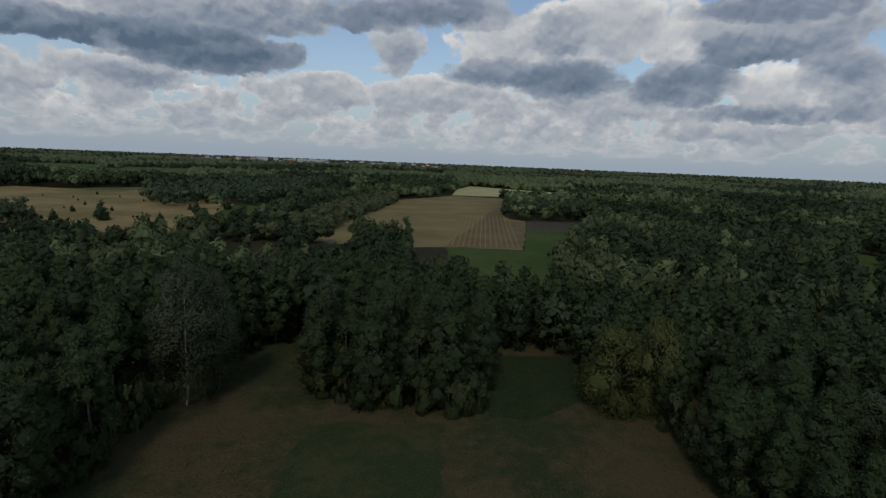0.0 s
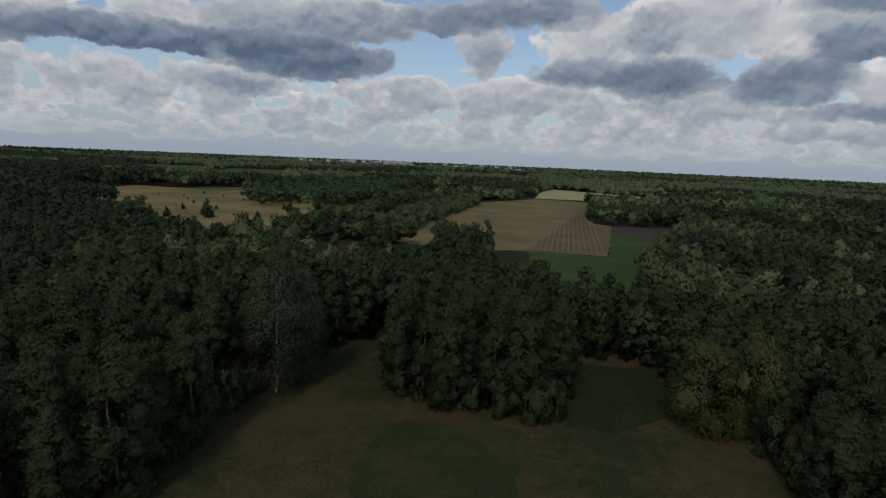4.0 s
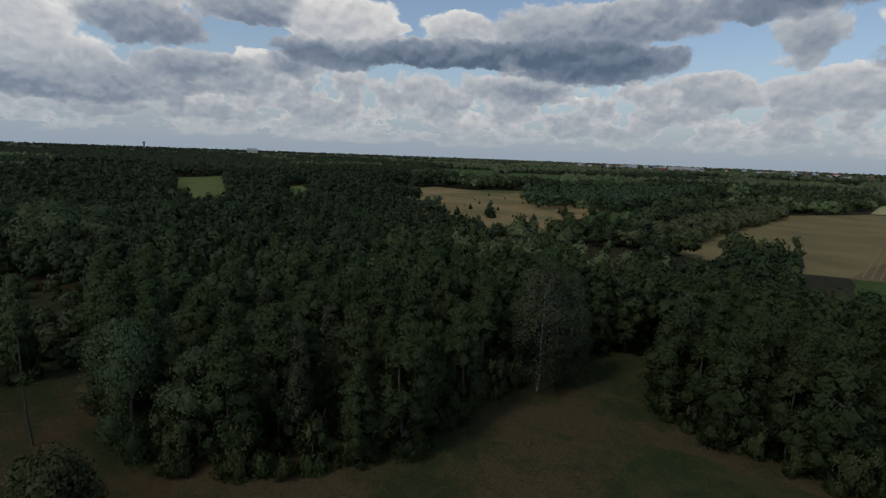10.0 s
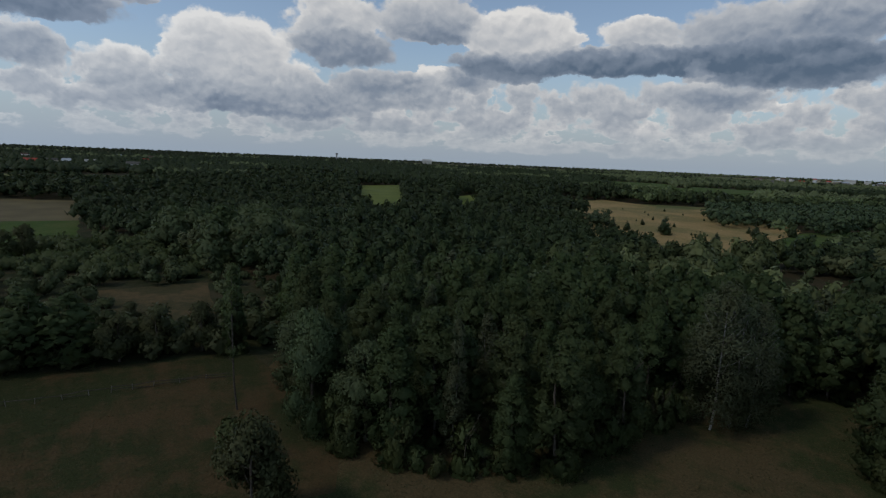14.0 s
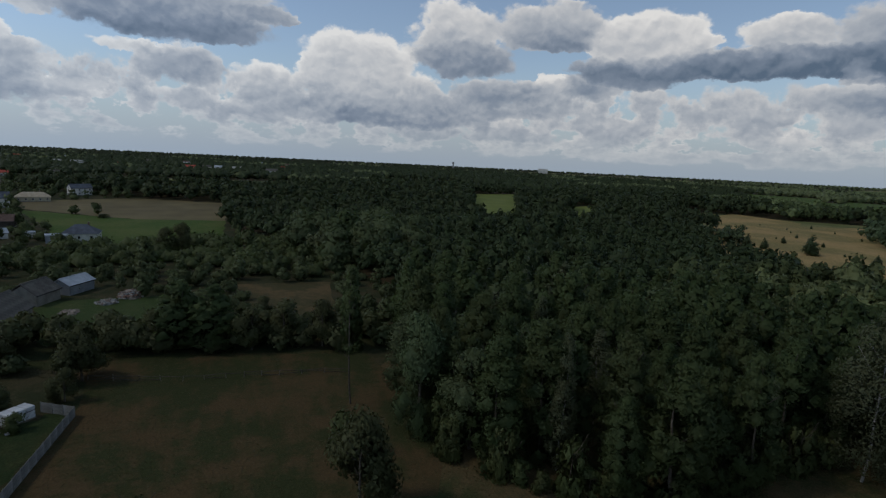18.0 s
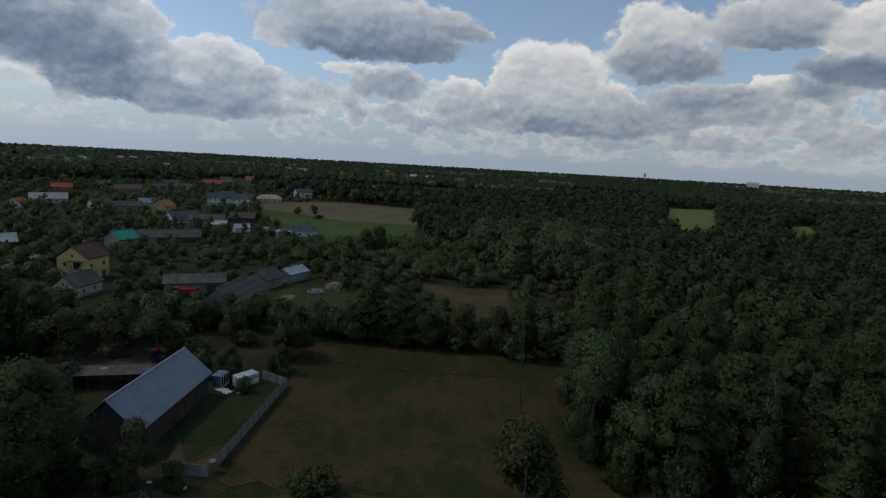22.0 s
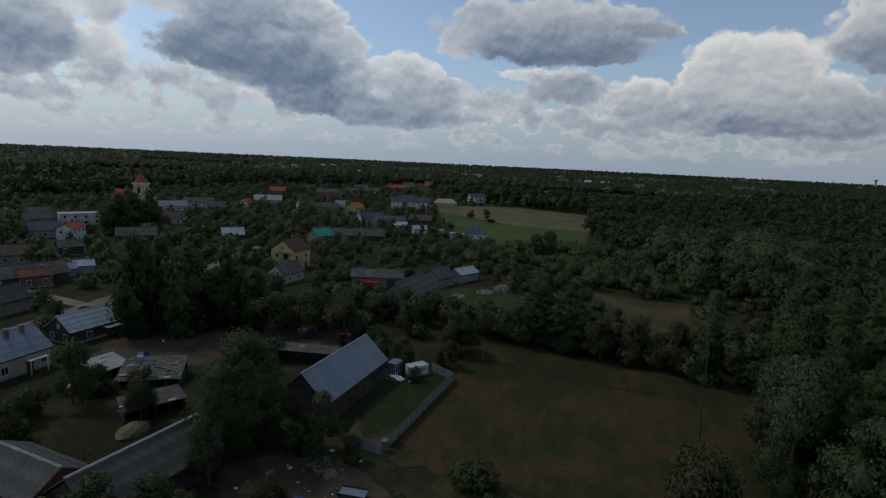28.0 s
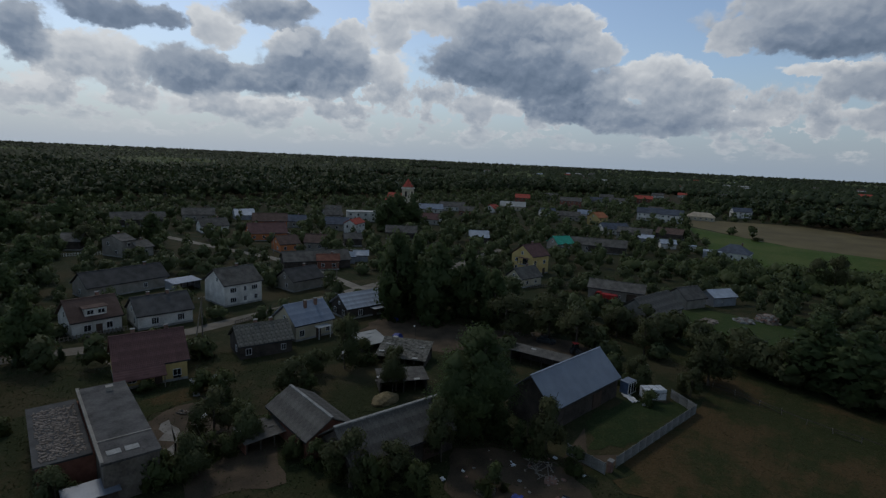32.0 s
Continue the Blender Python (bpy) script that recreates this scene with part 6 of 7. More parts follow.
house(-340.3, -201.5, 141, 10.7, 8.0, 3.1, 6.0, "WHITE", "SLATE", "white house with a blue-grey roof", kind="gable")
house(-437.0, -235.5, 118, 18.6, 9.0, 5.6, 8.8, "BRICK", "GREY", "brick house with a grey roof", kind="gable")
house(-333.8, -180.7, 118, 15.8, 8.0, 3.1, 6.0, "GREYW", "GREY", "house with a broad grey roof", kind="gable")
house(-322.4, -153.5, 170, 9.6, 8.8, 5.6, 8.8, "YELLOW", "ORANGE", "yellow gabled house with an orange roof", kind="gable")
house(-293.2, -129.4, 144, 16.1, 9.0, 3.1, 6.3, "WHITE", "SLATE", "white house with a dark blue-grey roof", kind="gable")
house(-359.1, -181.2, 117, 10.1, 8.0, 3.1, 6.0, "WHITE", "BLUE", "small house with a blue roof", kind="gable")
house(-285.6, -113.5, 107, 17.7, 8.0, 3.1, 6.0, "GREYW", "GREY", "long shed with a pale grey roof", kind="gable")
house(-304.4, -100.7, 98, 13.4, 8.0, 3.1, 6.0, "DARKW", "BROWN", "barn with a grey-brown roof", kind="gable")
house(-397.2, -147.7, 110, 17.9, 10.0, 5.6, 9.2, "WHITE", "SLATE", "white terraced house with a dark blue roof", kind="gable")
house(-399.4, -132.7, 108, 15.2, 10.0, 5.6, 9.2, "WHITE", "SLATE", "white terraced house with a dark blue roof", kind="gable")
house(-443.5, -125.2, 106, 19.6, 9.0, 3.1, 6.3, "CREAM", "SAND", "unfinished house with a bare wooden hip roof", kind="hip")
house(-503.2, -110.8, 122, 14.8, 9.0, 5.6, 8.8, "WHITE", "SLATE", "new white house with a dark steep roof", kind="gable")
house(-263.9, -58.5, 92, 13.1, 10.0, 3.1, 6.7, "WHITE", "SLATE", "white house with a dark hip roof", kind="hip")
house(-256.5, -65.6, 104, 7.4, 5.0, 3.1, 3.5, "TINW", "TINR", "small grey metal garage by a house", kind="flat")
house(-276.6, -103.8, 111, 7.6, 5.0, 2.3, 4.1, "TINW", "TINR", "tin shed beside gardens", kind="gable")
house(-268.2, -89.5, 123, 7.1, 5.0, 2.3, 4.1, "WHITE", "TINR", "white shed with a metal roof", kind="gable")
house(-269.6, -79.4, 106, 6.0, 4.0, 2.3, 2.7, "WHITE", "TINR", "small white flat-roofed shed", kind="flat")
house(-226.8, -101.9, 114, 16.3, 8.0, 3.1, 6.0, "DARKW", "GREY", "barn with a wide mossy grey roof", kind="gable")
house(-222.1, -112.1, 117, 9.4, 8.0, 3.1, 6.0, "GREYW", "GREY", "outbuilding with a grey roof", kind="gable")
house(-214.6, -118.9, 154, 8.6, 9.0, 3.1, 6.2, "GREYW", "GREEN", "grey house with a bright green roof", kind="gable")
house(-527.4, -230.3, 114, 18.2, 9.0, 3.1, 6.3, "WHITE", "GREY", "white house with a grey roof far off", kind="gable")
house(-567.1, -219.8, 111, 18.0, 9.0, 5.6, 8.8, "BRICK", "RED", "far brick house with a red roof", kind="gable")
house(-576.0, -266.1, 125, 15.0, 9.0, 3.1, 6.3, "GREYW", "GREY", "far grey house among trees", kind="gable")
house(-508.9, -244.7, 106, 13.2, 9.0, 3.1, 6.3, "GREYW", "SLATE", "far house with a slate roof", kind="gable")
house(-504.6, -295.5, 120, 13.3, 9.0, 3.1, 6.3, "WHITE", "GREY", "far white house among trees", kind="gable")
house(-705.3, -255.0, 110, 14.3, 9.0, 3.1, 6.3, "WHITE", "GREY", "far white house among trees", kind="gable")
house(-1055.7, -196.8, 101, 29.6, 12.0, 3.1, 3.5, "WHITE", "PALE", "far white hall building", kind="flat")
house(-1484.1, -69.3, 93, 34.0, 12.0, 3.1, 3.5, "WHITE", "PALE", "far white hall building", kind="flat")
house(-1173.6, -182.3, 99, 25.1, 9.0, 3.1, 6.3, "WHITE", "GREY", "far white house among trees", kind="gable")
house(-2044.0, -163.2, 95, 30.0, 9.0, 3.1, 6.3, "WHITE", "GREY", "far white house among trees", kind="gable")
house(-771.0, -244.2, 108, 13.8, 9.0, 3.1, 6.3, "WHITE", "RED", "far white house among trees", kind="gable")
house(-829.7, -210.4, 104, 12.7, 9.0, 3.1, 6.3, "GREYW", "GREY", "far grey house among trees", kind="gable")
house(-110.4, -241.6, 170, 12.0, 9.0, 3.1, 6.3, "WHITE", "GREY", "white house with a grey gable roof", kind="gable")
house(-120.3, -211.1, 160, 15.8, 11.0, 3.1, 7.1, "ORANGEW", "MAROON", "orange house with a broad dark red roof", kind="gable")
house(-142.0, -245.7, 150, 16.6, 10.0, 3.1, 6.7, "ORANGEW", "BROWN", "house with a red-brown roof", kind="gable")
house(-112.0, -182.1, 173, 8.1, 8.0, 3.1, 6.0, "ORANGEW", "BROWN", "bright orange house with a red-brown roof", kind="gable")
house(-123.8, -178.6, 135, 8.0, 8.0, 3.1, 6.0, "GREYW", "BROWN", "low house with a brown roof", kind="gable")
house(-60.2, -204.3, 204, 5.1, 9.0, 5.6, 7.4, "GREYW", "GREY", "grey two-storey house with a dark roof", kind="gable")
house(-66.0, -202.2, 192, 5.4, 8.0, 3.1, 5.0, "GREYW", "GREY", "wing of a house with a grey roof", kind="gable")
house(-52.1, -225.9, 147, 6.8, 9.0, 3.1, 5.6, "DARKW", "GREY", "dark wooden barn among trees", kind="gable")
house(-90.8, -277.3, 162, 22.6, 9.0, 3.1, 6.3, "DARKW", "GREY", "long low barn with a dark roof", kind="gable")
house(-122.5, -284.4, 157, 15.6, 9.0, 3.1, 6.3, "GREYW", "GREY", "long house with a greenish grey roof", kind="gable")
house(-145.0, -278.5, 162, 10.2, 9.0, 2.3, 5.5, "TINW", "TINR", "shed with a white sheet-metal roof", kind="gable")
house(-151.8, -239.2, 148, 12.2, 8.0, 3.1, 6.0, "GREYW", "SLATE", "low house with a slate-grey roof", kind="gable")
house(-97.4, -458.7, 168, 17.8, 9.0, 3.1, 6.3, "GREYW", "GREY", "grey building among trees", kind="gable")
house(-128.4, -455.3, 164, 9.4, 8.0, 3.1, 6.0, "BRICK", "RED", "small building with a red roof", kind="gable")
house(-163.8, -425.6, 159, 13.0, 8.0, 3.1, 6.0, "GREYW", "GREY", "far grey house among trees", kind="gable")
house(-202.5, -273.9, 144, 9.2, 8.0, 3.1, 6.0, "DARKW", "GREY", "dark barn among trees", kind="gable")
house(-455.4, -164.5, 110, 12.4, 9.0, 3.1, 6.3, "GREYW", "GREY", "grey house behind the terraces", kind="gable")

# ---- single trees of the village and the wood's edge ----
plant("linden", -56.5, -42.8, 1.09, 0.99)
plant("linden", -85.8, -90.6, 0.95, 1.34)
plant("linden", -91.6, -82.8, 1.16, 1.17)
plant("linden", -99.9, -79.0, 0.98, 1.03)
plant("linden", -98.9, -71.2, 0.73, 0.87)
plant("linden", -97.1, -94.1, 1.03, 1.11)
plant("fruit", -59.1, -32.3, 1.00, 1.23)
plant("fruit", -92.0, -32.7, 0.81, 0.87)
plant("fruit", -47.9, -41.1, 0.84, 1.36)
plant("fruit", -57.9, -60.5, 0.85, 1.18)
plant("fruit", -57.4, -73.7, 1.08, 1.53)
plant("fruit", -91.1, -32.6, 0.89, 0.68)
plant("fruit", -54.0, 13.4, 1.44, 1.83)
plant("fruit", -102.0, -23.8, 1.5, 1.3)
plant("fruit", -118.9, -41.4, 1.22, 0.82)
plant("fruit", -115.0, -47.3, 1.01, 1.04)
plant("fruit", -116.6, -20.7, 1.51, 1.02)
plant("fruit", -114.8, -14.0, 1.29, 1.25)
plant("alder", -114.8, -9.7, 1.45, 0.91)
plant("alder", -113.1, -3.5, 1.43, 0.86)
plant("fruit", -110.8, 3.9, 1.42, 1.33)
plant("fruit", -110.8, 10.4, 1.24, 1.39)
plant("fruit", -109.6, 18.1, 1.41, 1.50)
plant("fruit", -133.2, 7.4, 1.05, 0.79)
plant("alder", -105.8, 23.5, 0.76, 1.15)
plant("linden", -229.8, 32.2, 1.71, 0.88)
plant("linden", -211.2, 44.4, 1.94, 1.15)
plant("linden", -210.2, 60.6, 1.79, 0.98)
plant("willow", -189.6, 64.6, 1.26, 1.14)
plant("willow", -203.6, 35.3, 1.67, 1.10)
plant("willow", -191.3, 49.2, 1.59, 1.09)
plant("fruit", -224.8, -22.6, 1.39, 1.61)
plant("fruit", -227.4, -17.6, 1.40, 1.81)
plant("fruit", -344.3, -64.9, 1.28, 0.36)
plant("fruit", -96.4, -65.4, 2.08, 1.40)
plant("fruit", -102.1, -57.5, 1.71, 1.54)
plant("fruit", -99.6, -49.3, 1.63, 1.39)
plant("fruit", -101.6, -25.7, 1.18, 1.40)
plant("fruit", -108.6, -38.3, 1.12, 1.15)
plant("fruit", -24.4, -59.3, 0.81, 0.69)
plant("fruit", -32.1, -61.6, 0.85, 0.83)
plant("fruit", -45.5, -71.6, 1.00, 0.93)
plant("fruit", -52.1, -75.0, 0.77, 0.75)
plant("fruit", -29.9, -66.7, 1.01, 1.04)
plant("fruit", -36.1, -45.0, 1.05, 1.09)
plant("fruit", -39.5, -41.7, 0.95, 0.87)
plant("willow", 30.4, 85.1, 1.28, 1.22)
plant("willow", 36.6, 83.5, 0.94, 1.46)
plant("silver", 55.0, 103.9, 1.17, 0.82)
plant("silver", 74.7, 109.1, 1.59, 0.95)
plant("birch", -39.2, 79.0, 1.23, 1.20)
plant("birch", -38.0, 82.6, 0.88, 1.10)
plant("birch", -36.6, 84.9, 0.90, 1.03)
plant("silver", -76.9, 255.8, 1.70, 1.28)
plant("youngbirch", -54.5, 40.6, 0.81, 1.40)
plant("silver", -69.7, 25.8, 1.02, 1.41)
plant("silver", -73.6, 29.7, 1.17, 1.29)
plant("linden", -203.5, -214.9, 1.45, 1.13)
plant("linden", -207.9, -209.0, 1.20, 1.06)
plant("linden", -187.0, -205.6, 1.36, 1.05)
plant("bush", -18.4, -63.5, 1.26, 1.26)
plant("bush", -21.7, -62.3, 1.15, 1.10)
plant("bush", -24.6, -62.1, 1.17, 1.10)
plant("bush", -28.7, -60.9, 1.07, 1.26)
plant("bush", -36.2, -47.2, 1.35, 1.77)
plant("bush", -36.8, -42.6, 1.48, 2.04)
plant("bush", -35.8, -51.4, 1.11, 1.28)
plant("bush", -34.5, -54.4, 0.93, 1.30)
plant("bush", -41.0, -38.5, 1.12, 1.63)
plant("bush", -34.9, -63.0, 1.12, 1.23)
plant("bush", -34.3, -67.9, 1.29, 1.37)
plant("bush", -57.8, -34.6, 1.27, 1.78)
plant("bush", -47.7, -32.5, 1.14, 1.45)
plant("bush", -58.5, -11.7, 1.63, 1.25)
plant("bush", -66.7, 14.6, 2.10, 2.27)
plant("bush", -61.4, -73.8, 1.71, 1.77)
plant("bush", -66.3, -69.5, 1.28, 1.34)
plant("bush", -47.1, -70.2, 1.15, 1.36)
plant("bush", -36.5, -77.0, 1.41, 1.68)
plant("bush", -34.8, -81.3, 1.33, 1.52)
plant("bush", -37.7, -94.6, 1.35, 1.69)
plant("bush", -28.4, -87.1, 0.96, 0.83)
plant("bush", -59.0, -27.9, 1.04, 1.23)
plant("bush", -85.6, -28.2, 1.08, 0.97)
plant("bush", -58.5, -10.0, 1.72, 1.29)
plant("youngbirch", -19.5, 93, 1.3, 1.4)
for x, y, k, s, z in ((-18, -113, "linden", 0.7, 0.75), (-12, -121, "linden", 0.8, 0.8), (-20, -148, "linden", 0.9, 0.7), (-30, -178, "linden", 1.0, 0.75), (-38, -262, "linden", 1.2, 0.8), (-62, -285, "linden", 1.3, 0.8), (-80, -230, "linden", 0.8, 0.7), (-55, -224, "fruit", 1.5, 1.4), (-11.5, -64, "fruit", 0.8, 0.7), (-23.5, -60.5, "fruit", 0.7, 0.85), (-26.5, -62, "bush", 1.3, 1.6), (-20.5, -60.2, "bush", 1.3, 1.8), (-22.5, -59.2, "bush", 1.2, 1.5)):
    plant(k, x, y, s, z)
plant("dead", -81.0, 18.0, 1.0, 1.1, single=True)

# garden trees and bushes between the houses, clear of the fronts that the lanes look on to
CLEAR = [c for c in OPEN[1:]] + [[(-61, -31), (-61, -24), (-91, -20), (-92, -27), (-85, -45), (-61, -45)], [(-30, -66), (-46, -52), (-60, -40), (-60, -20), (-20, -20), (-14, -60)]]


def garden_ok(x, y, m, front=11.0):
    for u, v, r in FOOT:
        dx, dy = x - u, y - v
        if dx * dx + dy * dy < (r + m) ** 2:
            return False
        d = math.hypot(u, v)
        ahead = -(dx * u + dy * v) / d
        if 0 < ahead < r + front and abs(dx * v - dy * u) / d < r * 0.8:
            return False
    q = np.array([[x, y]])
    return not any(inside(q, c)[0] for c in CLEAR)


rng = np.random.default_rng(31)
for x, y in scatter(VILLAGE, 6.5, rng):
    r = math.hypot(x, y)
    if r > 100 or r < 44 or not garden_ok(x, y, 0.3):
        continue
    k = ("fruit", "bush", "bush", "bush", "fruit", "bush")[int(rng.integers(6))]
    s = rng.uniform(0.5, 1.0)
    plant(k, x, y, s * rng.uniform(0.9, 1.25), s, rng, "garden trees", single=r < 90)
for r0, r1, gap, h0, h1, nl, seed in ((100, 200, 5.8, 1.8, 8.5, 240, 41), (200, 330, 6.2, 2.5, 10, 110, 42), (330, 700, 7.6, 3, 11, 44, 43)):
    rng = np.random.default_rng(seed)
    q = np.array([(x, y) for x, y in scatter(VILLAGE, gap, rng) if r0 < math.hypot(x, y) <= r1 and garden_ok(x, y, 0.0, 6 + r1 * 0.01)])
    hh = rng.uniform(h0, h1, len(q)) * rng.uniform(0.6, 1.0, len(q))
    far_wood("garden_trees", q, hh, gap * 0.42 * rng.uniform(0.6, 1.35, len(q)), M_FRUIT if r1 < 210 else M_WOODS, nl, seed, "garden trees and bushes between the houses", "trees", 0.05)
flush_trees()

# ---- fences ----


def concrete_fence(pts, group="fence runs"):
    """Precast panels between posts: three boards to a bay."""
    for (x0, y0), (x1, y1) in zip(pts, pts[1:]):
        d = math.hypot(x1 - x0, y1 - y0)
        n = max(1, round(d / 2.05))
        e = empty("concrete_fence", x0, y0, math.degrees(math.atan2(y1 - y0, x1 - x0)), "grey precast concrete panel fence round the barn", "fence", group)
        w = d / n
        post = shared(("fence_post", 1.7), lambda: boxes((-0.07, 0.07, -0.08, 0.08, -0.2, 1.72), bevel=0.015), M_FENCE)
        slab = shared(("fence_panel", round(w, 3)), lambda: boxes((0.05, w - 0.05, -0.03, 0.03, 0, 0.53), bevel=0.012), M_FENCE)
        for i in range(n + 1):
            put("fence_post", post, e, pose(i * w, 0, 0))
        rr = random.Random(n)
        for i in range(n):
            for j in range(3):
                put("fence_panel", slab, e, pose(i * w, rr.uniform(-0.01, 0.01), 0.02 + j * 0.54, 0, rr.uniform(-0.4, 0.4), 0))


concrete_fence([(-61.6, -30.4), (-61.0, -24.7)])
concrete_fence([(-63.5, -24.3), (-88.0, -21.8), (-91.0, -26.7)])
gp = empty("gate_post", -62.2, -24.5, 0, "brick gate post with dark iron bars leaning on it", "gate post")
part("pier", boxes((-0.35, 0.35, -0.3, 0.3, 0, 1.5), bevel=0.03), M_CHIM, gp)
part("cap", boxes((-0.42, 0.42, -0.37, 0.37, 1.5, 1.6)), M_CONC, gp)

POLES = [(-102, -23), (-99.5, -15), (-97.5, -8), (-97, -1), (-96, 8), (-95, 16), (-94, 20)]
pf = empty("pole_fence", 0, 0, 0, "old sagging wooden pole fence across the grass", "fence")
rr = random.Random(3)


def log(name, a, b, r0, r1, mat, parent, k=6):
    """A tapered pole between two points."""
    a, b = Vector(a), Vector(b)
    bm = bmesh.new()
    bmesh.ops.create_cone(bm, cap_ends=True, segments=k, radius1=r0, radius2=r1, depth=(b - a).length)
    q = (b - a).to_track_quat("Z", "Y").to_matrix().to_4x4()
    bmesh.ops.transform(bm, matrix=Matrix.Translation((a + b) / 2) @ q, verts=bm.verts)
    return part(name, bm, mat, parent)


for (x0, y0), (x1, y1) in zip(POLES, POLES[1:]):
    d = math.hypot(x1 - x0, y1 - y0)
    n = max(1, round(d / 3.5))
    for i in range(n):
        a = (x0 + (x1 - x0) * i / n, y0 + (y1 - y0) * i / n)
        b = (x0 + (x1 - x0) * (i + 1) / n, y0 + (y1 - y0) * (i + 1) / n)
        log("post", (*a, -0.1), (a[0] + rr.uniform(-0.15, 0.15), a[1] + rr.uniform(-0.15, 0.15), rr.uniform(0.9, 1.25)), 0.07, 0.06, M_WOOD, pf)
        log("rail", (*a, rr.uniform(0.7, 1.05)), (*b, rr.uniform(0.5, 1.05)), 0.07, 0.05, M_DARKWOOD, pf)
        if rr.random() < 0.6:
            log("rail", (*a, rr.uniform(0.25, 0.55)), (*b, rr.uniform(0.1, 0.5)), 0.06, 0.05, M_DARKWOOD, pf)


def picket_fence(x0, y0, x1, y1, label, mat, h=1.2, step=0.6):
    d = math.hypot(x1 - x0, y1 - y0)
    e = empty("picket_fence", x0, y0, math.degrees(math.atan2(y1 - y0, x1 - x0)), label, "fence", "garden fences")
    for z in (0.3, h - 0.25):
        part("rail", boxes((0, d, -0.03, 0.03, z, z + 0.08)), mat, e)
    me = shared(("picket", h, step), lambda: boxes((-0.12, 0.12, -0.045, -0.031, 0.05, h), bevel=0.006), mat)
    for i in range(int(d / step) + 1):
        put("picket", me, e, pose(i * step, 0, 0))


picket_fence(-139, -86, -158, -76, "weathered wooden picket fence by the small house", M_WOOD)
picket_fence(-34, -104.5, -24, -108, "low garden fence beside the road", M_WOOD, 1.1)
picket_fence(-40, -212, -58, -208, "white garden wall of pickets", M_FRAME, 1.2, 0.8)
picket_fence(-68, -112, -54, -109, "grey picket fence along the road", M_WOOD, 1.1)
picket_fence(-36, -119.5, -14, -119.5, "grey picket fence in front of the white houses", M_WOOD, 1.1, 0.7)

# ---- stacked goods behind the barn ----
cb = empty("display_cabinet", -87.6, -33.0, 172, "blue and white framed metal cabinet standing on the lawn", "cabinet")
FOOT.append((-88, -31, 3))
part("body", boxes((-1.2, 1.2, -0.8, 0.8, 0.1, 2.15), bevel=0.03), material("blue_grey_panel", (0.06, 0.09, 0.16), (0.13, 0.18, 0.28), 1, 0.4), cb)
part("top", boxes((-1.28, 1.28, -0.88, 0.88, 2.15, 2.27), bevel=0.02), ROOFS["BLUE"], cb)
for i in range(4):
    part("frame_bar", boxes((-1.26 + i * 0.8, -1.14 + i * 0.8, -0.86, -0.805, 0.05, 2.15)), M_FRAME, cb)
for z in (0.05, 2.02):
    part("frame_rail", boxes((-1.14, 1.14, -0.85, -0.806, z, z + 0.12)), M_FRAME, cb)
for i in range(3):
    part("glass", boxes((-1.1 + i * 0.8, -0.42 + i * 0.8, -0.83, -0.803, 0.25, 1.95)), M_GLASS, cb)
ps = empty("pallet_stack", -88.6, -28.9, 140, "stack of goods wrapped in white plastic on pallets", "pallet stack")
rr = random.Random(9)
for i in range(3):
    for j in range(2):
        for k in range(3):
            part("package", boxes((-2.0 + i * 1.3, -0.78 + i * 1.3, -1.1 + j * 1.1, -0.05 + j * 1.1, 0.16 + k * 0.62, 0.74 + k * 0.62 + rr.uniform(-0.03, 0.02)), bevel=0.07), M_WHITEPLASTIC, ps)
    part("pallet", boxes((-2.05 + i * 1.3, -0.75 + i * 1.3, -1.15, 1.1, 0.0, 0.15)), M_WOOD, ps)
part("strap", boxes((-2.02, 1.86, -1.125, -1.105, 1.3, 1.36)), M_STEELDARK, ps)


def crumpled(name, x, y, w, d, mat, label, seed):
    """A thin crumpled sheet lying on the ground."""
    rr = random.Random(seed)
    bm = bmesh.new()
    g = [[bm.verts.new((-w / 2 + w * i / 7 + rr.uniform(-0.1, 0.1), -d / 2 + d * j / 4 + rr.uniform(-0.1, 0.1), 0.07 + rr.uniform(0, 0.28))) for j in range(5)] for i in range(8)]
    for i in range(7):
        for j in range(4):
            if rr.random() < 0.88:
                bm.faces.new((g[i][j], g[i + 1][j], g[i + 1][j + 1], g[i][j + 1]))
    e = part(name, bm, mat, None)
    e.location = (x, y, 0.0)
    e.rotation_euler = (0, 0, seed)
    so = e.modifiers.new("thick", "SOLIDIFY")
    so.thickness = 0.03
    return tagged(e, label, name.replace("_", " "))


crumpled("plastic_sheet", -85.4, -31.6, 3.4, 1.3, M_WHITEPLASTIC, "crumpled white plastic sheet on the lawn", 1)
crumpled("plastic_sheet", -84.6, -28.6, 1.0, 0.6, M_WHITEPLASTIC, "scrap of white plastic on the lawn", 2)

# ---- poles ----


def utility_pole(x, y, h, label, double=True):
    e = empty("utility_pole", x, y, 20, label, "utility pole", "utility poles")
    log("mast", (0, 0, -0.2), (0, 0, h), 0.14, 0.09, M_WOOD, e, 8)
    if double:
        log("stay", (1.7, 0, -0.2), (0.1, 0, h * 0.9), 0.13, 0.09, M_WOOD, e, 8)
    part("crossarm", boxes((-0.8, 0.8, -0.05, 0.05, h - 0.4, h - 0.28)), M_DARKWOOD, e)
    for u in (-0.7, 0, 0.7):
        part("insulator", boxes((u - 0.05, u + 0.05, -0.05, 0.05, h - 0.28, h - 0.1)), M_FRAME, e)


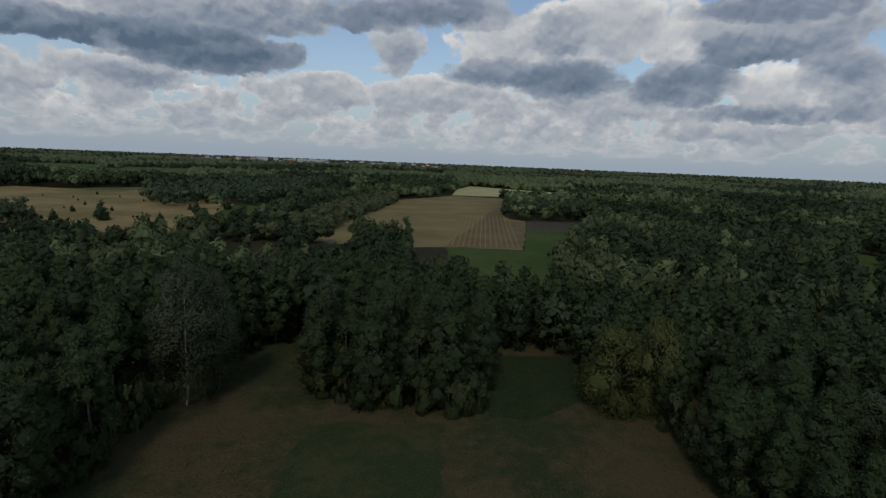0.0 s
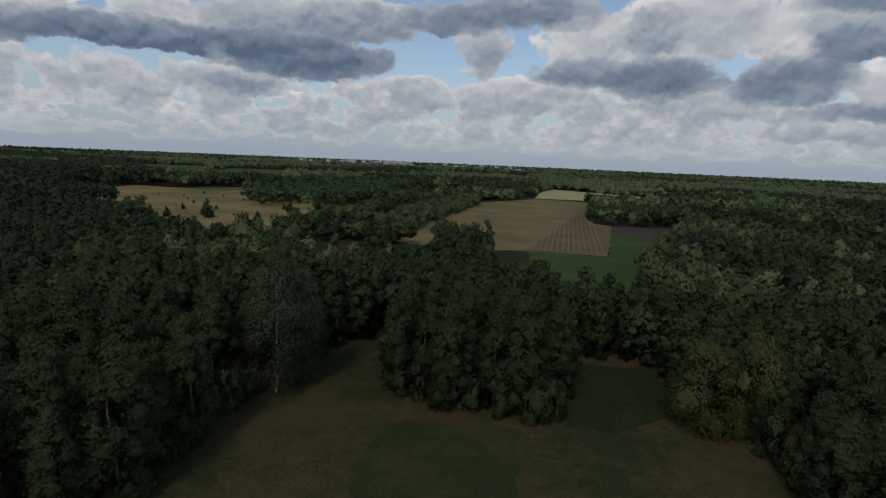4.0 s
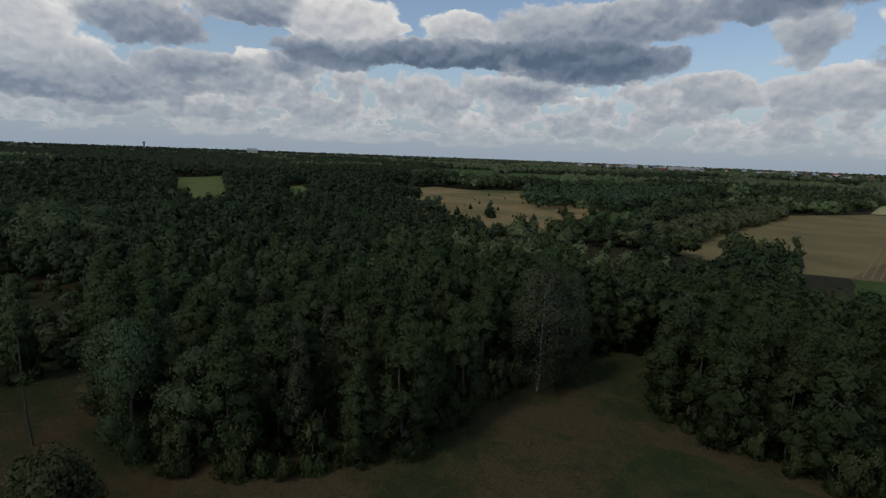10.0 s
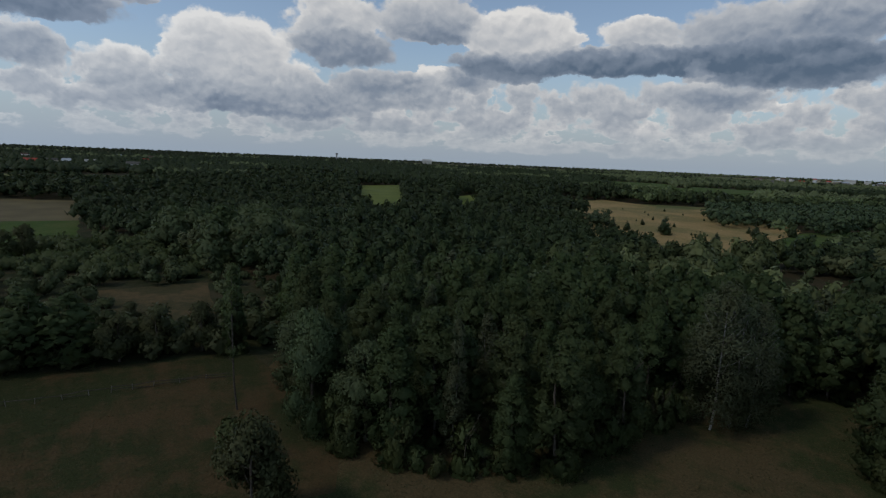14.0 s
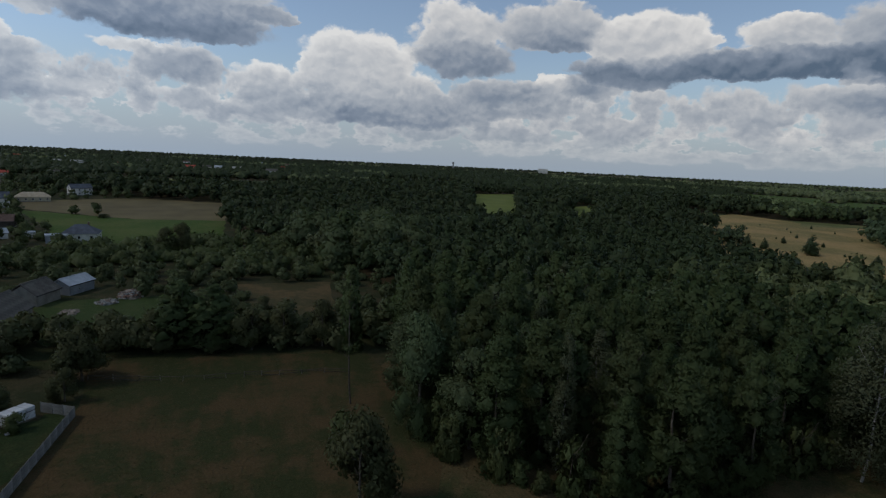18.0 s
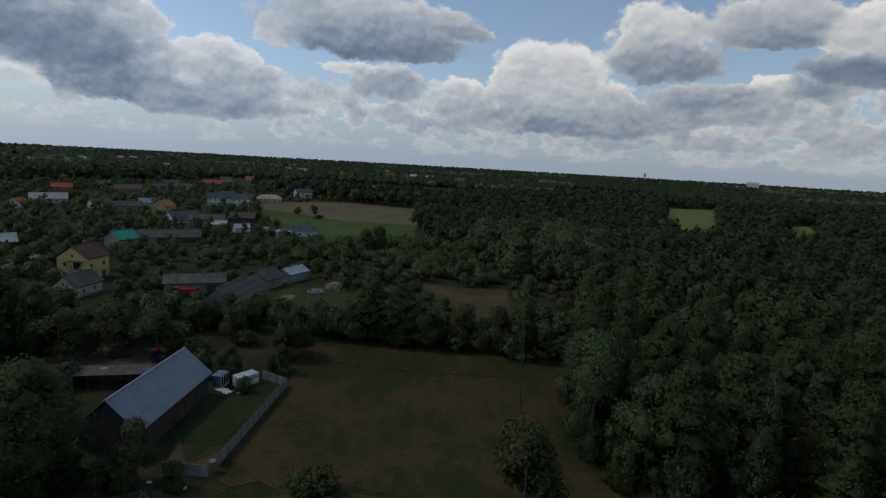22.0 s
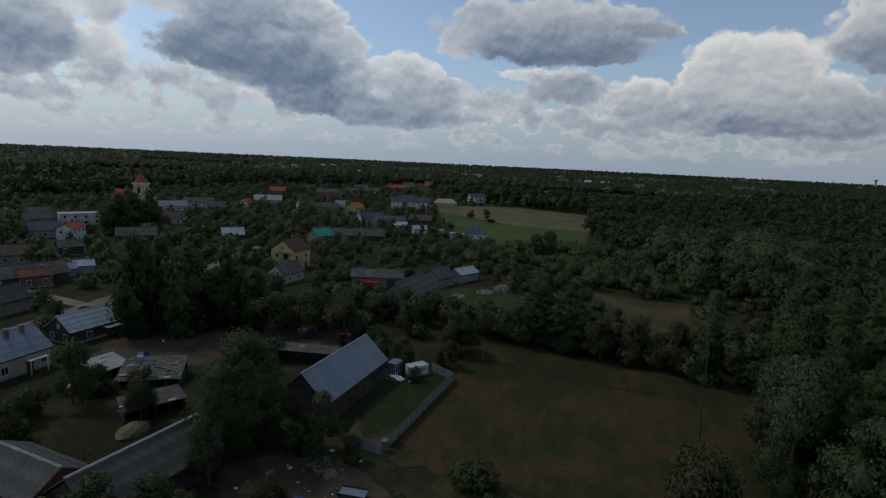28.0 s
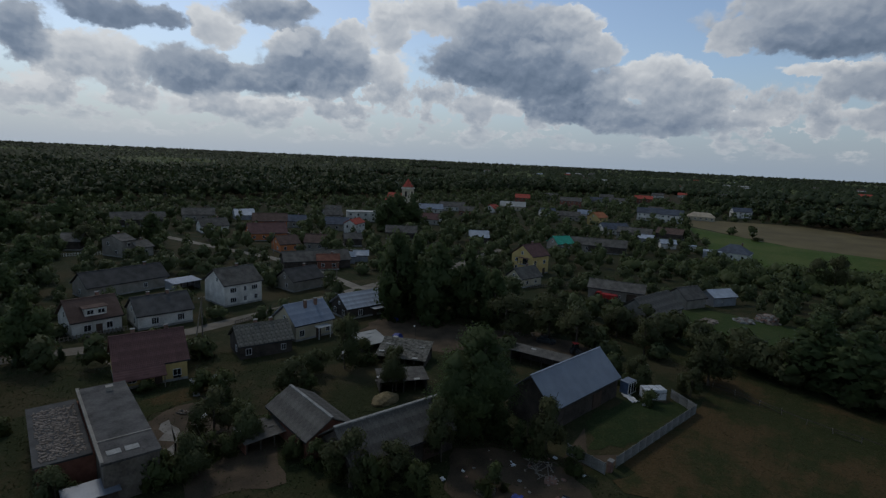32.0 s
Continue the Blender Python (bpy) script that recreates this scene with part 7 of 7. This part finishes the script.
utility_pole(-45.9, -106.4, 8.5, "wooden double utility pole beside the road")
utility_pole(-89.8, -119.6, 8.5, "wooden utility pole beside the road", False)
utility_pole(-7.8, -107.4, 8.5, "wooden utility pole beside the road", False)
utility_pole(-103, -176, 8.5, "wooden utility pole beside the lane", False)
lp = empty("yard_lamp", -75.6, -73.7, 30, "thin yard lamp post with a bent arm", "lamp")
log("mast", (0, 0, 0), (0, 0, 4.4), 0.06, 0.04, M_STEELDARK, lp)
log("arm", (0, 0, 4.35), (0.9, 0, 4.6), 0.035, 0.03, M_STEELDARK, lp)
part("lamp_head", boxes((0.75, 1.25, -0.12, 0.12, 4.52, 4.66), bevel=0.03), M_FRAME, lp)

# ---- vehicles ----


def wheel(parent, x, y, r, w=0.25):
    bm = bmesh.new()
    bmesh.ops.create_cone(bm, cap_ends=True, segments=18, radius1=r, radius2=r, depth=w)
    bmesh.ops.rotate(bm, matrix=Matrix.Rotation(math.pi / 2, 3, "X"), verts=bm.verts)
    es = [e for e in bm.edges if len(e.link_faces) == 2 and any(len(f.verts) > 4 for f in e.link_faces)]
    bmesh.ops.bevel(bm, geom=es, offset=w * 0.18, segments=2, affect="EDGES")
    t = part("wheel", bm, M_RUBBER, parent)
    t.location = (x, y, r)
    bm = bmesh.new()
    bmesh.ops.create_cone(bm, cap_ends=True, segments=14, radius1=r * 0.55, radius2=r * 0.55, depth=w + 0.02)
    bmesh.ops.rotate(bm, matrix=Matrix.Rotation(math.pi / 2, 3, "X"), verts=bm.verts)
    part("rim", bm, M_STEELDARK, t)


def profile_body(pts, w, taper=0.0):
    """A body from its side outline, narrowed towards the top."""
    bm = bmesh.new()
    zt = max(z for _, z in pts)
    zb = min(z for _, z in pts)
    rows = []
    for s in (-1, 1):
        rows.append([bm.verts.new((x, s * (w / 2 - taper * (z - zb) / (zt - zb)), z)) for x, z in pts])
    n = len(pts)
    bm.faces.new(rows[0])
    bm.faces.new(rows[1][::-1])
    for i in range(n):
        bm.faces.new((rows[0][i], rows[1][i], rows[1][(i + 1) % n], rows[0][(i + 1) % n]))
    bmesh.ops.recalc_face_normals(bm, faces=bm.faces)
    bmesh.ops.bevel(bm, geom=list(bm.edges), offset=0.05, segments=2, affect="EDGES")
    return bm


tk = empty("lorry", -144.0, -63.6, 100, "old bright red lorry parked by the outbuilding", "lorry")
part("cab", profile_body([(-3.1, 0.6), (-1.4, 0.6), (-1.4, 2.5), (-2.7, 2.5), (-3.1, 1.6)], 2.2, 0.1), M_REDPAINT, tk)
part("windscreen", boxes((-3.0, -2.86, -0.9, 0.9, 1.72, 2.3)), M_GLASS, tk)
for s in (-1, 1):
    part("side_window", boxes((-2.6, -1.7, s * 1.06 - 0.02, s * 1.06 + 0.02, 1.6, 2.25)), M_GLASS, tk)
    part("headlight", boxes((-3.16, -3.08, s * 0.8 - 0.12, s * 0.8 + 0.12, 0.85, 1.08)), M_FRAME, tk)
part("load_box", boxes((-1.3, 3.1, -1.1, 1.1, 0.95, 2.2), bevel=0.05), M_REDPAINT, tk)
for i in range(5):
    part("rib", boxes((-1.2 + i * 1.05, -1.1 + i * 1.05, -1.15, -1.105, 0.95, 2.2)), M_STEELDARK, tk)
part("chassis", boxes((-2.9, 3.0, -0.45, 0.45, 0.5, 0.9)), M_STEELDARK, tk)
for x in (-2.3, 1.0, 2.1):
    for s in (-1, 1):
        wheel(tk, x, s * 0.95, 0.48, 0.3)

car = empty("car", -98.6, -56.1, 115, "dark parked car at the edge of the yard", "car")
part("body", profile_body([(-2.1, 0.3), (2.1, 0.3), (2.15, 0.75), (1.2, 0.92), (-1.9, 0.95), (-2.15, 0.7)], 1.75, 0.06), material("dark_grey_paint", (0.035, 0.04, 0.045), (0.06, 0.065, 0.07), 1, 0.3, metal=0.4), car)
part("cabin", profile_body([(-1.85, 0.9), (1.15, 0.9), (0.45, 1.42), (-1.3, 1.45)], 1.55, 0.16), M_GLASS, car)
part("roof_panel", boxes((-1.2, 0.4, -0.58, 0.58, 1.43, 1.48), bevel=0.02), M_STEELDARK, car)
for x in (-1.35, 1.35):
    for s in (-1, 1):
        wheel(car, x, s * 0.8, 0.32, 0.2)

tr = empty("tractor", -97.1, -47.8, 60, "small old tractor standing in the yard", "tractor")
part("bonnet", profile_body([(-0.2, 0.7), (1.7, 0.7), (1.7, 1.3), (-0.2, 1.45)], 0.7, 0.05), M_STEELDARK, tr)
part("cab_frame", profile_body([(-1.3, 1.0), (-0.2, 1.0), (-0.35, 2.3), (-1.2, 2.3)], 1.1, 0.08), M_GLASS, tr)
part("cab_roof", boxes((-1.35, -0.2, -0.62, 0.62, 2.3, 2.4), bevel=0.03), M_REDPAINT, tr)
log("exhaust", (1.1, 0.15, 1.3), (1.1, 0.15, 2.2), 0.04, 0.035, M_STEELDARK, tr)
for s in (-1, 1):
    wheel(tr, -0.8, s * 0.75, 0.72, 0.35)
    wheel(tr, 1.3, s * 0.6, 0.42, 0.22)

cart = empty("farm_cart", -51.3, -24.0, 95, "low farm cart with a grey-blue platform", "cart")
part("platform", boxes((-1.6, 1.6, -0.85, 0.85, 0.72, 0.82), bevel=0.02), ROOFS["BLUE"], cart)
for s in (-1, 1):
    part("side_board", boxes((-1.6, 1.6, s * 0.86 - 0.03, s * 0.86 + 0.03, 0.6, 1.05)), M_STEELDARK, cart)
    for x in (-1.1, 1.1):
        wheel(cart, x, s * 0.75, 0.34, 0.18)
log("drawbar", (1.6, 0, 0.6), (2.9, 0, 0.35), 0.05, 0.04, M_STEELDARK, cart)

# ---- small things about the farm ----
tp = empty("tarpaulin_heap", -75.6, -79.1, 20, "heap under a blue tarpaulin", "heap")
part("cover", profile_body([(-1.4, 0), (1.4, 0), (1.1, 0.9), (0.2, 1.3), (-1.0, 1.0)], 1.7, 0.3), M_BLUE, tp)
tp2 = empty("water_tank", -84.4, -88.3, 10, "dark blue plastic water tank by the cottage", "tank")
part("tank", boxes((-1.2, 1.2, -0.6, 0.6, 0.05, 1.15), bevel=0.12), M_BLUE, tp2)
part("lid", boxes((-0.3, 0.3, -0.3, 0.3, 1.15, 1.22), bevel=0.03), M_STEELDARK, tp2)
hy = empty("hay_heap", -54.1, -58.9, 0, "low rounded heap of old hay", "heap")
bm = bmesh.new()
bmesh.ops.create_icosphere(bm, subdivisions=3, radius=1)
for v in bm.verts:
    k = 1 + 0.18 * noise.noise(v.co * 2.3)
    v.co = Vector((v.co.x * 2.6 * k, v.co.y * 1.7 * k, max(0, v.co.z) * 1.3 * k))
part("hay", bm, M_HAY, hy)
wl = empty("well_ring", -60.0, -77.9, 0, "small concrete well housing in the grass", "well")
part("wall", boxes((-1.2, 0.2, -0.7, 0.7, 0, 1.1), bevel=0.04), M_CONC, wl)
part("post", boxes((0.9, 1.1, -0.1, 0.1, 0, 1.3)), M_CONC, wl)
part("slab", boxes((-1.3, 1.2, -0.8, 0.8, 1.1, 1.2), bevel=0.02), M_CONC, wl)


def heap(name, x, y, rx, ry, h, n, mats, label, seed, size=0.25, long=1.4, category="heap"):
    """A heap of loose pieces, each lying on the mound."""
    rr = random.Random(seed)
    e = empty(name, x, y, 0, label, category)
    bm = bmesh.new()
    bmesh.ops.create_icosphere(bm, subdivisions=2, radius=1)
    for v in bm.verts:
        k = 1 + 0.25 * noise.noise(v.co * 2 + Vector((seed, 0, 0)))
        v.co = Vector((v.co.x * rx * k, v.co.y * ry * k, max(-0.05, v.co.z) * h * k))
    part("mound", bm, mats[0], e)
    ms = [shared(("piece", name, k), lambda: boxes((-size * long / 2, size * long / 2, -size / 2, size / 2, -size * 0.3, size * 0.3), bevel=size * 0.08), m) for k, m in enumerate(mats)]
    for i in range(n):
        a, q = rr.uniform(0, 6.28), math.sqrt(rr.random()) * 1.05
        u, v = math.cos(a) * q, math.sin(a) * q
        put("piece", ms[i % len(ms)], e, pose(u * rx, v * ry, max(0.05, h * math.sqrt(max(0, 1 - q * q)) * 0.97), rr.uniform(-25, 25), rr.uniform(-25, 25), rr.uniform(0, 360)))
    return e


heap("rubble_heap", -161.0, -25.0, 4.2, 3.4, 1.5, 90, (M_RUBBLE, M_CONC, M_CHIM), "long heap of pale broken bricks and concrete", 4, 0.55)
heap("rubble_heap", -154.5, -29.5, 2.4, 2.4, 0.7, 24, (M_CONC, M_RUBBLE), "low heap of grey slabs in the grass", 5, 0.7, 1.8)
heap("rubble_heap", -146.5, -36.0, 2.6, 2.0, 0.5, 22, (M_RUBBLE, M_WOOD), "scattered rubble beside the barn", 6, 0.5)
heap("firewood_heap", -47.3, -33.2, 1.3, 1.2, 0.8, 60, (M_WOOD, M_HAY), "heap of split firewood on bare earth", 7, 0.2, 2.2)
heap("brick_heap", -54.7, -28.8, 1.1, 0.8, 0.35, 26, (M_CHIM, M_RUBBLE), "little heap of broken bricks", 8, 0.22)
pb = empty("plank_heap", -55.8, -31.4, 0, "loose heap of old planks and poles", "heap")
rr = random.Random(12)
for i in range(26):
    a = rr.uniform(0, 3.14)
    ln = rr.uniform(1.2, 2.6)
    m = pose(rr.uniform(-1.8, 1.8), rr.uniform(-1.6, 1.6), 0.1 + i * 0.018, rr.uniform(-8, 8), rr.uniform(-14, 14), math.degrees(a))
    put("plank", shared(("plank", i % 4), lambda: boxes((-ln / 2, ln / 2, -0.07, 0.07, -0.02, 0.02)), M_WOOD if i % 3 else M_DARKWOOD), pb, m)
rr = random.Random(13)
for i in range(36):
    x, y = rr.uniform(-60, -44), rr.uniform(-40, -22)
    s = rr.uniform(0.12, 0.35)
    o = part("stone", boxes((-s, s, -s * 0.7, s * 0.7, -0.02, s * 0.7), bevel=s * 0.25), (M_RUBBLE, M_CONC, M_WHITEPLASTIC, M_CHIM)[i % 4], None)
    o.matrix_basis = pose(x, y, 0.06, 0, 0, rr.uniform(0, 360))
    tagged(o, ("grey piece of rubble on bare earth", "lump of concrete on bare earth", "white scrap lying on the ground", "broken red brick on bare earth")[i % 4], "debris", "scattered debris")
for i, (x, y) in enumerate(((-33.5, -80.5), (-29.5, -76), (-31.5, -73), (-34, -66.5), (-38.2, -84.5), (-39.6, -82.3), (-26.5, -69.0))):
    o = crumpled("scrap_sheet", x, y, 1.6, 1.0, (M_CONC, M_WOOD, M_FRAME)[i % 3], "scrap board lying on the bare yard", 20 + i)
crumpled("blue_tarpaulin", -48.3, -29.7, 1.9, 1.2, M_BLUE, "crumpled blue tarpaulin on the bare earth", 41)
crumpled("white_rag", -45.1, -38.3, 0.7, 0.5, M_WHITEPLASTIC, "white rag lying in the weeds", 42)
crumpled("white_rag", -53.9, -33.9, 0.6, 0.5, M_WHITEPLASTIC, "scrap of white foil on the earth", 43)
crumpled("old_board", -56.8, -41.9, 1.8, 0.6, M_CONC, "pale board leaning in the weeds", 44)
crumpled("old_board", -32.6, -74.0, 1.6, 0.9, M_WOOD, "weathered board lying by the bushes", 45)
crumpled("old_board", -30.6, -63.1, 1.5, 0.8, M_FRAME, "pale panel lying on the bare yard", 46)
crumpled("old_board", -24.3, -65.0, 1.6, 1.0, M_CONC, "broken slab beside the workshop wall", 47)
wb = empty("wash_basin", -35.0, -84.9, 20, "round white basin on a stand in the garden", "basin")
log("bowl", (0, 0, 0.35), (0, 0, 0.75), 0.45, 0.7, M_FRAME, wb, 14)
log("water", (0, 0, 0.745), (0, 0, 0.76), 0.6, 0.6, M_STEELDARK, wb, 14)
log("stand", (0, 0, 0), (0, 0, 0.36), 0.22, 0.2, M_CONC, wb, 10)
tb = empty("bath_tub", -37.9, -84.4, 30, "old white bath tub on the grass", "bath tub")
part("tub", boxes((-0.85, 0.85, -0.4, 0.4, 0.05, 0.6), bevel=0.14), M_FRAME, tb)
# dark sheet on the solid tub in place of its shaded inside
part("hollow", boxes((-0.7, 0.7, -0.28, 0.28, 0.59, 0.605)), M_STEELDARK, tb)
for i, (x, y) in enumerate(((-16, -110.6), (-17.6, -110.6), (-19.2, -110.5), (-20.8, -110.4), (-22.3, -110.3), (-49.2, -113.6), (-64, -110.8), (-72, -104.5))):
    rng = np.random.default_rng(200 + i)
    plant("pine", x, y, 0.3, 0.30 + 0.03 * (i % 3), rng, "thuja row", "dark narrow thuja beside the road", single=True)

# ---- church, water tower and the far town ----
ch = empty("church", -250, -256, 110, "cream village church with a red-roofed tower", "church")
part("nave", boxes((-14, -3, -5, 5, 0, 9)), WALLS["CREAM"], ch)
bm = bmesh.new()
v = [bm.verts.new(p) for p in ((-14.5, -5.5, 9), (-3, -5.5, 9), (-3, 5.5, 9), (-14.5, 5.5, 9), (-14.5, 0, 14), (-3, 0, 14))]
for f in ((0, 1, 5, 4), (2, 3, 4, 5), (3, 0, 4), (1, 2, 5), (3, 2, 1, 0)):
    bm.faces.new([v[i] for i in f])
part("nave_roof", bm, ROOFS["RED"], ch)
part("tower", boxes((-3, 3, -3, 3, 0, 18.5)), WALLS["CREAM"], ch)
part("cornice", boxes((-3.4, 3.4, -3.4, 3.4, 17.2, 18.0)), WALLS["WHITE"], ch)
for s in (-1, 1):
    part("belfry_window", boxes((-0.7, 0.7, s * 3.03 - 0.05, s * 3.03 + 0.05, 12, 15.5)), M_GLASS, ch)
    part("belfry_window", boxes((s * 3.03 - 0.05, s * 3.03 + 0.05, -0.7, 0.7, 12, 15.5)), M_GLASS, ch)
bm = bmesh.new()
bmesh.ops.create_cone(bm, cap_ends=True, segments=8, radius1=3.9, radius2=0.1, depth=5.4)
bmesh.ops.translate(bm, vec=(0, 0, 21.2), verts=bm.verts)
part("spire", bm, ROOFS["RED"], ch)
part("side_wing", boxes((2, 9, -6, -1.5, 0, 11)), WALLS["CREAM"], ch)
wtw = empty("water_tower", *polar(67.1, 3400), 0, "slim pale water tower on the horizon", "water tower")
log("shaft", (0, 0, 0), (0, 0, 34), 4.5, 4.0, M_CONC, wtw, 12)
log("tank", (0, 0, 34), (0, 0, 44), 6.0, 8.0, M_CONC, wtw, 12)
rng = np.random.default_rng(91)


def far_house(x, y, yaw, L, W, he, wall, roof):
    e = empty("far_house", x, y, yaw, "pale far house of the distant town", "house", "houses of the distant town")
    part("wall", boxes((-L / 2, L / 2, -W / 2, W / 2, 0, he)), WALLS[wall], e)
    bm = bmesh.new()
    v = [bm.verts.new(p) for p in ((-L / 2, -W / 2, he), (L / 2, -W / 2, he), (L / 2, W / 2, he), (-L / 2, W / 2, he), (-L / 2, 0, he + W * 0.4), (L / 2, 0, he + W * 0.4))]
    for f in ((0, 1, 5, 4), (2, 3, 4, 5), (3, 0, 4), (1, 2, 5)):
        bm.faces.new([v[i] for i in f])
    part("roof", bm, ROOFS[roof], e)


for i in range(80):
    az, r = rng.uniform(-1, 27), rng.uniform(2300, 3400)
    x, y = polar(az, r)
    far_house(x, y, az + rng.uniform(-40, 40), rng.uniform(10, 26), rng.uniform(9, 14), rng.uniform(7, 15), ("WHITE", "WHITE", "CREAM", "GREYW")[i % 4], ("RED", "GREY", "PALE", "BROWN", "TINR")[i % 5])
for i in range(30):
    az, r = rng.uniform(84, 128), rng.uniform(900, 1700)
    x, y = polar(az, r)
    far_house(x, y, az + rng.uniform(-40, 40), rng.uniform(10, 20), rng.uniform(8, 11), rng.uniform(6, 11), ("WHITE", "CREAM", "WHITE", "GREYW")[i % 4], ("RED", "GREY", "TINR", "BROWN", "PALE")[i % 5])
for az, r, L, he in ((14.2, 2500, 90, 14), (13.0, 2550, 50, 12), (57.6, 3300, 60, 22), (18.5, 2600, 40, 16)):
    x, y = polar(az, r)
    far_house(x, y, az, L, 20, he, "WHITE", "PALE")

# straw rows on the stubble
sr = []
rr = random.Random(17)
for i in range(13):
    x0 = 6 + i * 2.7
    x1 = x0 + 12
    for j in range(24):
        k0, k1 = j / 24, (j + 0.92) / 24
        w = rr.uniform(0.15, 0.4)
        sr.append((x0 + (x1 - x0) * k0, 250 + 150 * k0, 250 + 150 * k1, w, rr.uniform(0.06, 0.16)))
tagged(part("straw_rows", boxes(*[(x - w, x + w, a, b, 0.03, 0.03 + h) for x, a, b, w, h in sr]), material("pale_straw", (0.26, 0.18, 0.075), (0.36, 0.26, 0.115), 0.3, fine=10), None), "pale rows of straw left on the stubble", "straw", kind="stuff")


def tufts(name, poly, n, mat, seed, label, h=(0.06, 0.17)):
    """Clumps of long grass: a few blades each."""
    rng = np.random.default_rng(seed)
    p = np.array(poly)
    c = rng.uniform(p.min(0), p.max(0), (n * 2, 2))
    c = c[inside(c, poly)][:n]
    m = len(c)
    V, F = [], []
    for k in range(3):
        a = rng.uniform(0, 3.14, m)
        hh = rng.uniform(*h, m)
        w = rng.uniform(0.04, 0.14, m)
        tip = rng.normal(0, 0.14, (m, 2))
        b = np.stack([c[:, 0] + np.cos(a) * w, c[:, 1] + np.sin(a) * w, np.zeros(m)], 1)
        d = np.stack([c[:, 0] - np.cos(a) * w, c[:, 1] - np.sin(a) * w, np.zeros(m)], 1)
        t = np.stack([c[:, 0] + tip[:, 0], c[:, 1] + tip[:, 1], hh], 1)
        V.append(np.stack([b, d, t], 1).reshape(-1, 3))
    V = np.concatenate(V)
    F = np.arange(len(V)).reshape(-1, 3)
    tagged(new(name, np_mesh(name, V, F, mat)), label, "grass", kind="stuff")


tufts("grass", OPEN[0], 26000, foliage("meadow_blades", (0.05, 0.055, 0.02), (0.11, 0.09, 0.04), 0.3, 0.1), 301, "long dry grass of the meadow")
tufts("grass", [(-65, -24), (-91, -22), (-101, -23), (-116, -50), (-113, -15), (-104, 26), (-91, 28), (-62, 27), (-54, 23), (-58, 0)], 16000, foliage("paddock_blades", (0.04, 0.05, 0.018), (0.09, 0.075, 0.034), 0.3, 0.1), 302, "tufted grass of the paddock", (0.05, 0.14))
tufts("grass", [(-20, -20), (-60, -20), (-60, -45), (-50, -90), (-30, -110), (20, -110), (20, -60), (0, -30)], 12000, foliage("yard_blades", (0.03, 0.05, 0.016), (0.09, 0.10, 0.035), 0.3, 0.1), 303, "rough weeds about the farmyards", (0.06, 0.2))
tufts("grass", [(9, 79), (11, 106), (29, 107), (26, 86), (16, 78)], 3000, foliage("green_blades", (0.03, 0.055, 0.016), (0.07, 0.10, 0.03), 0.3, 0.1), 304, "short green grass of the mown strip", (0.08, 0.2))
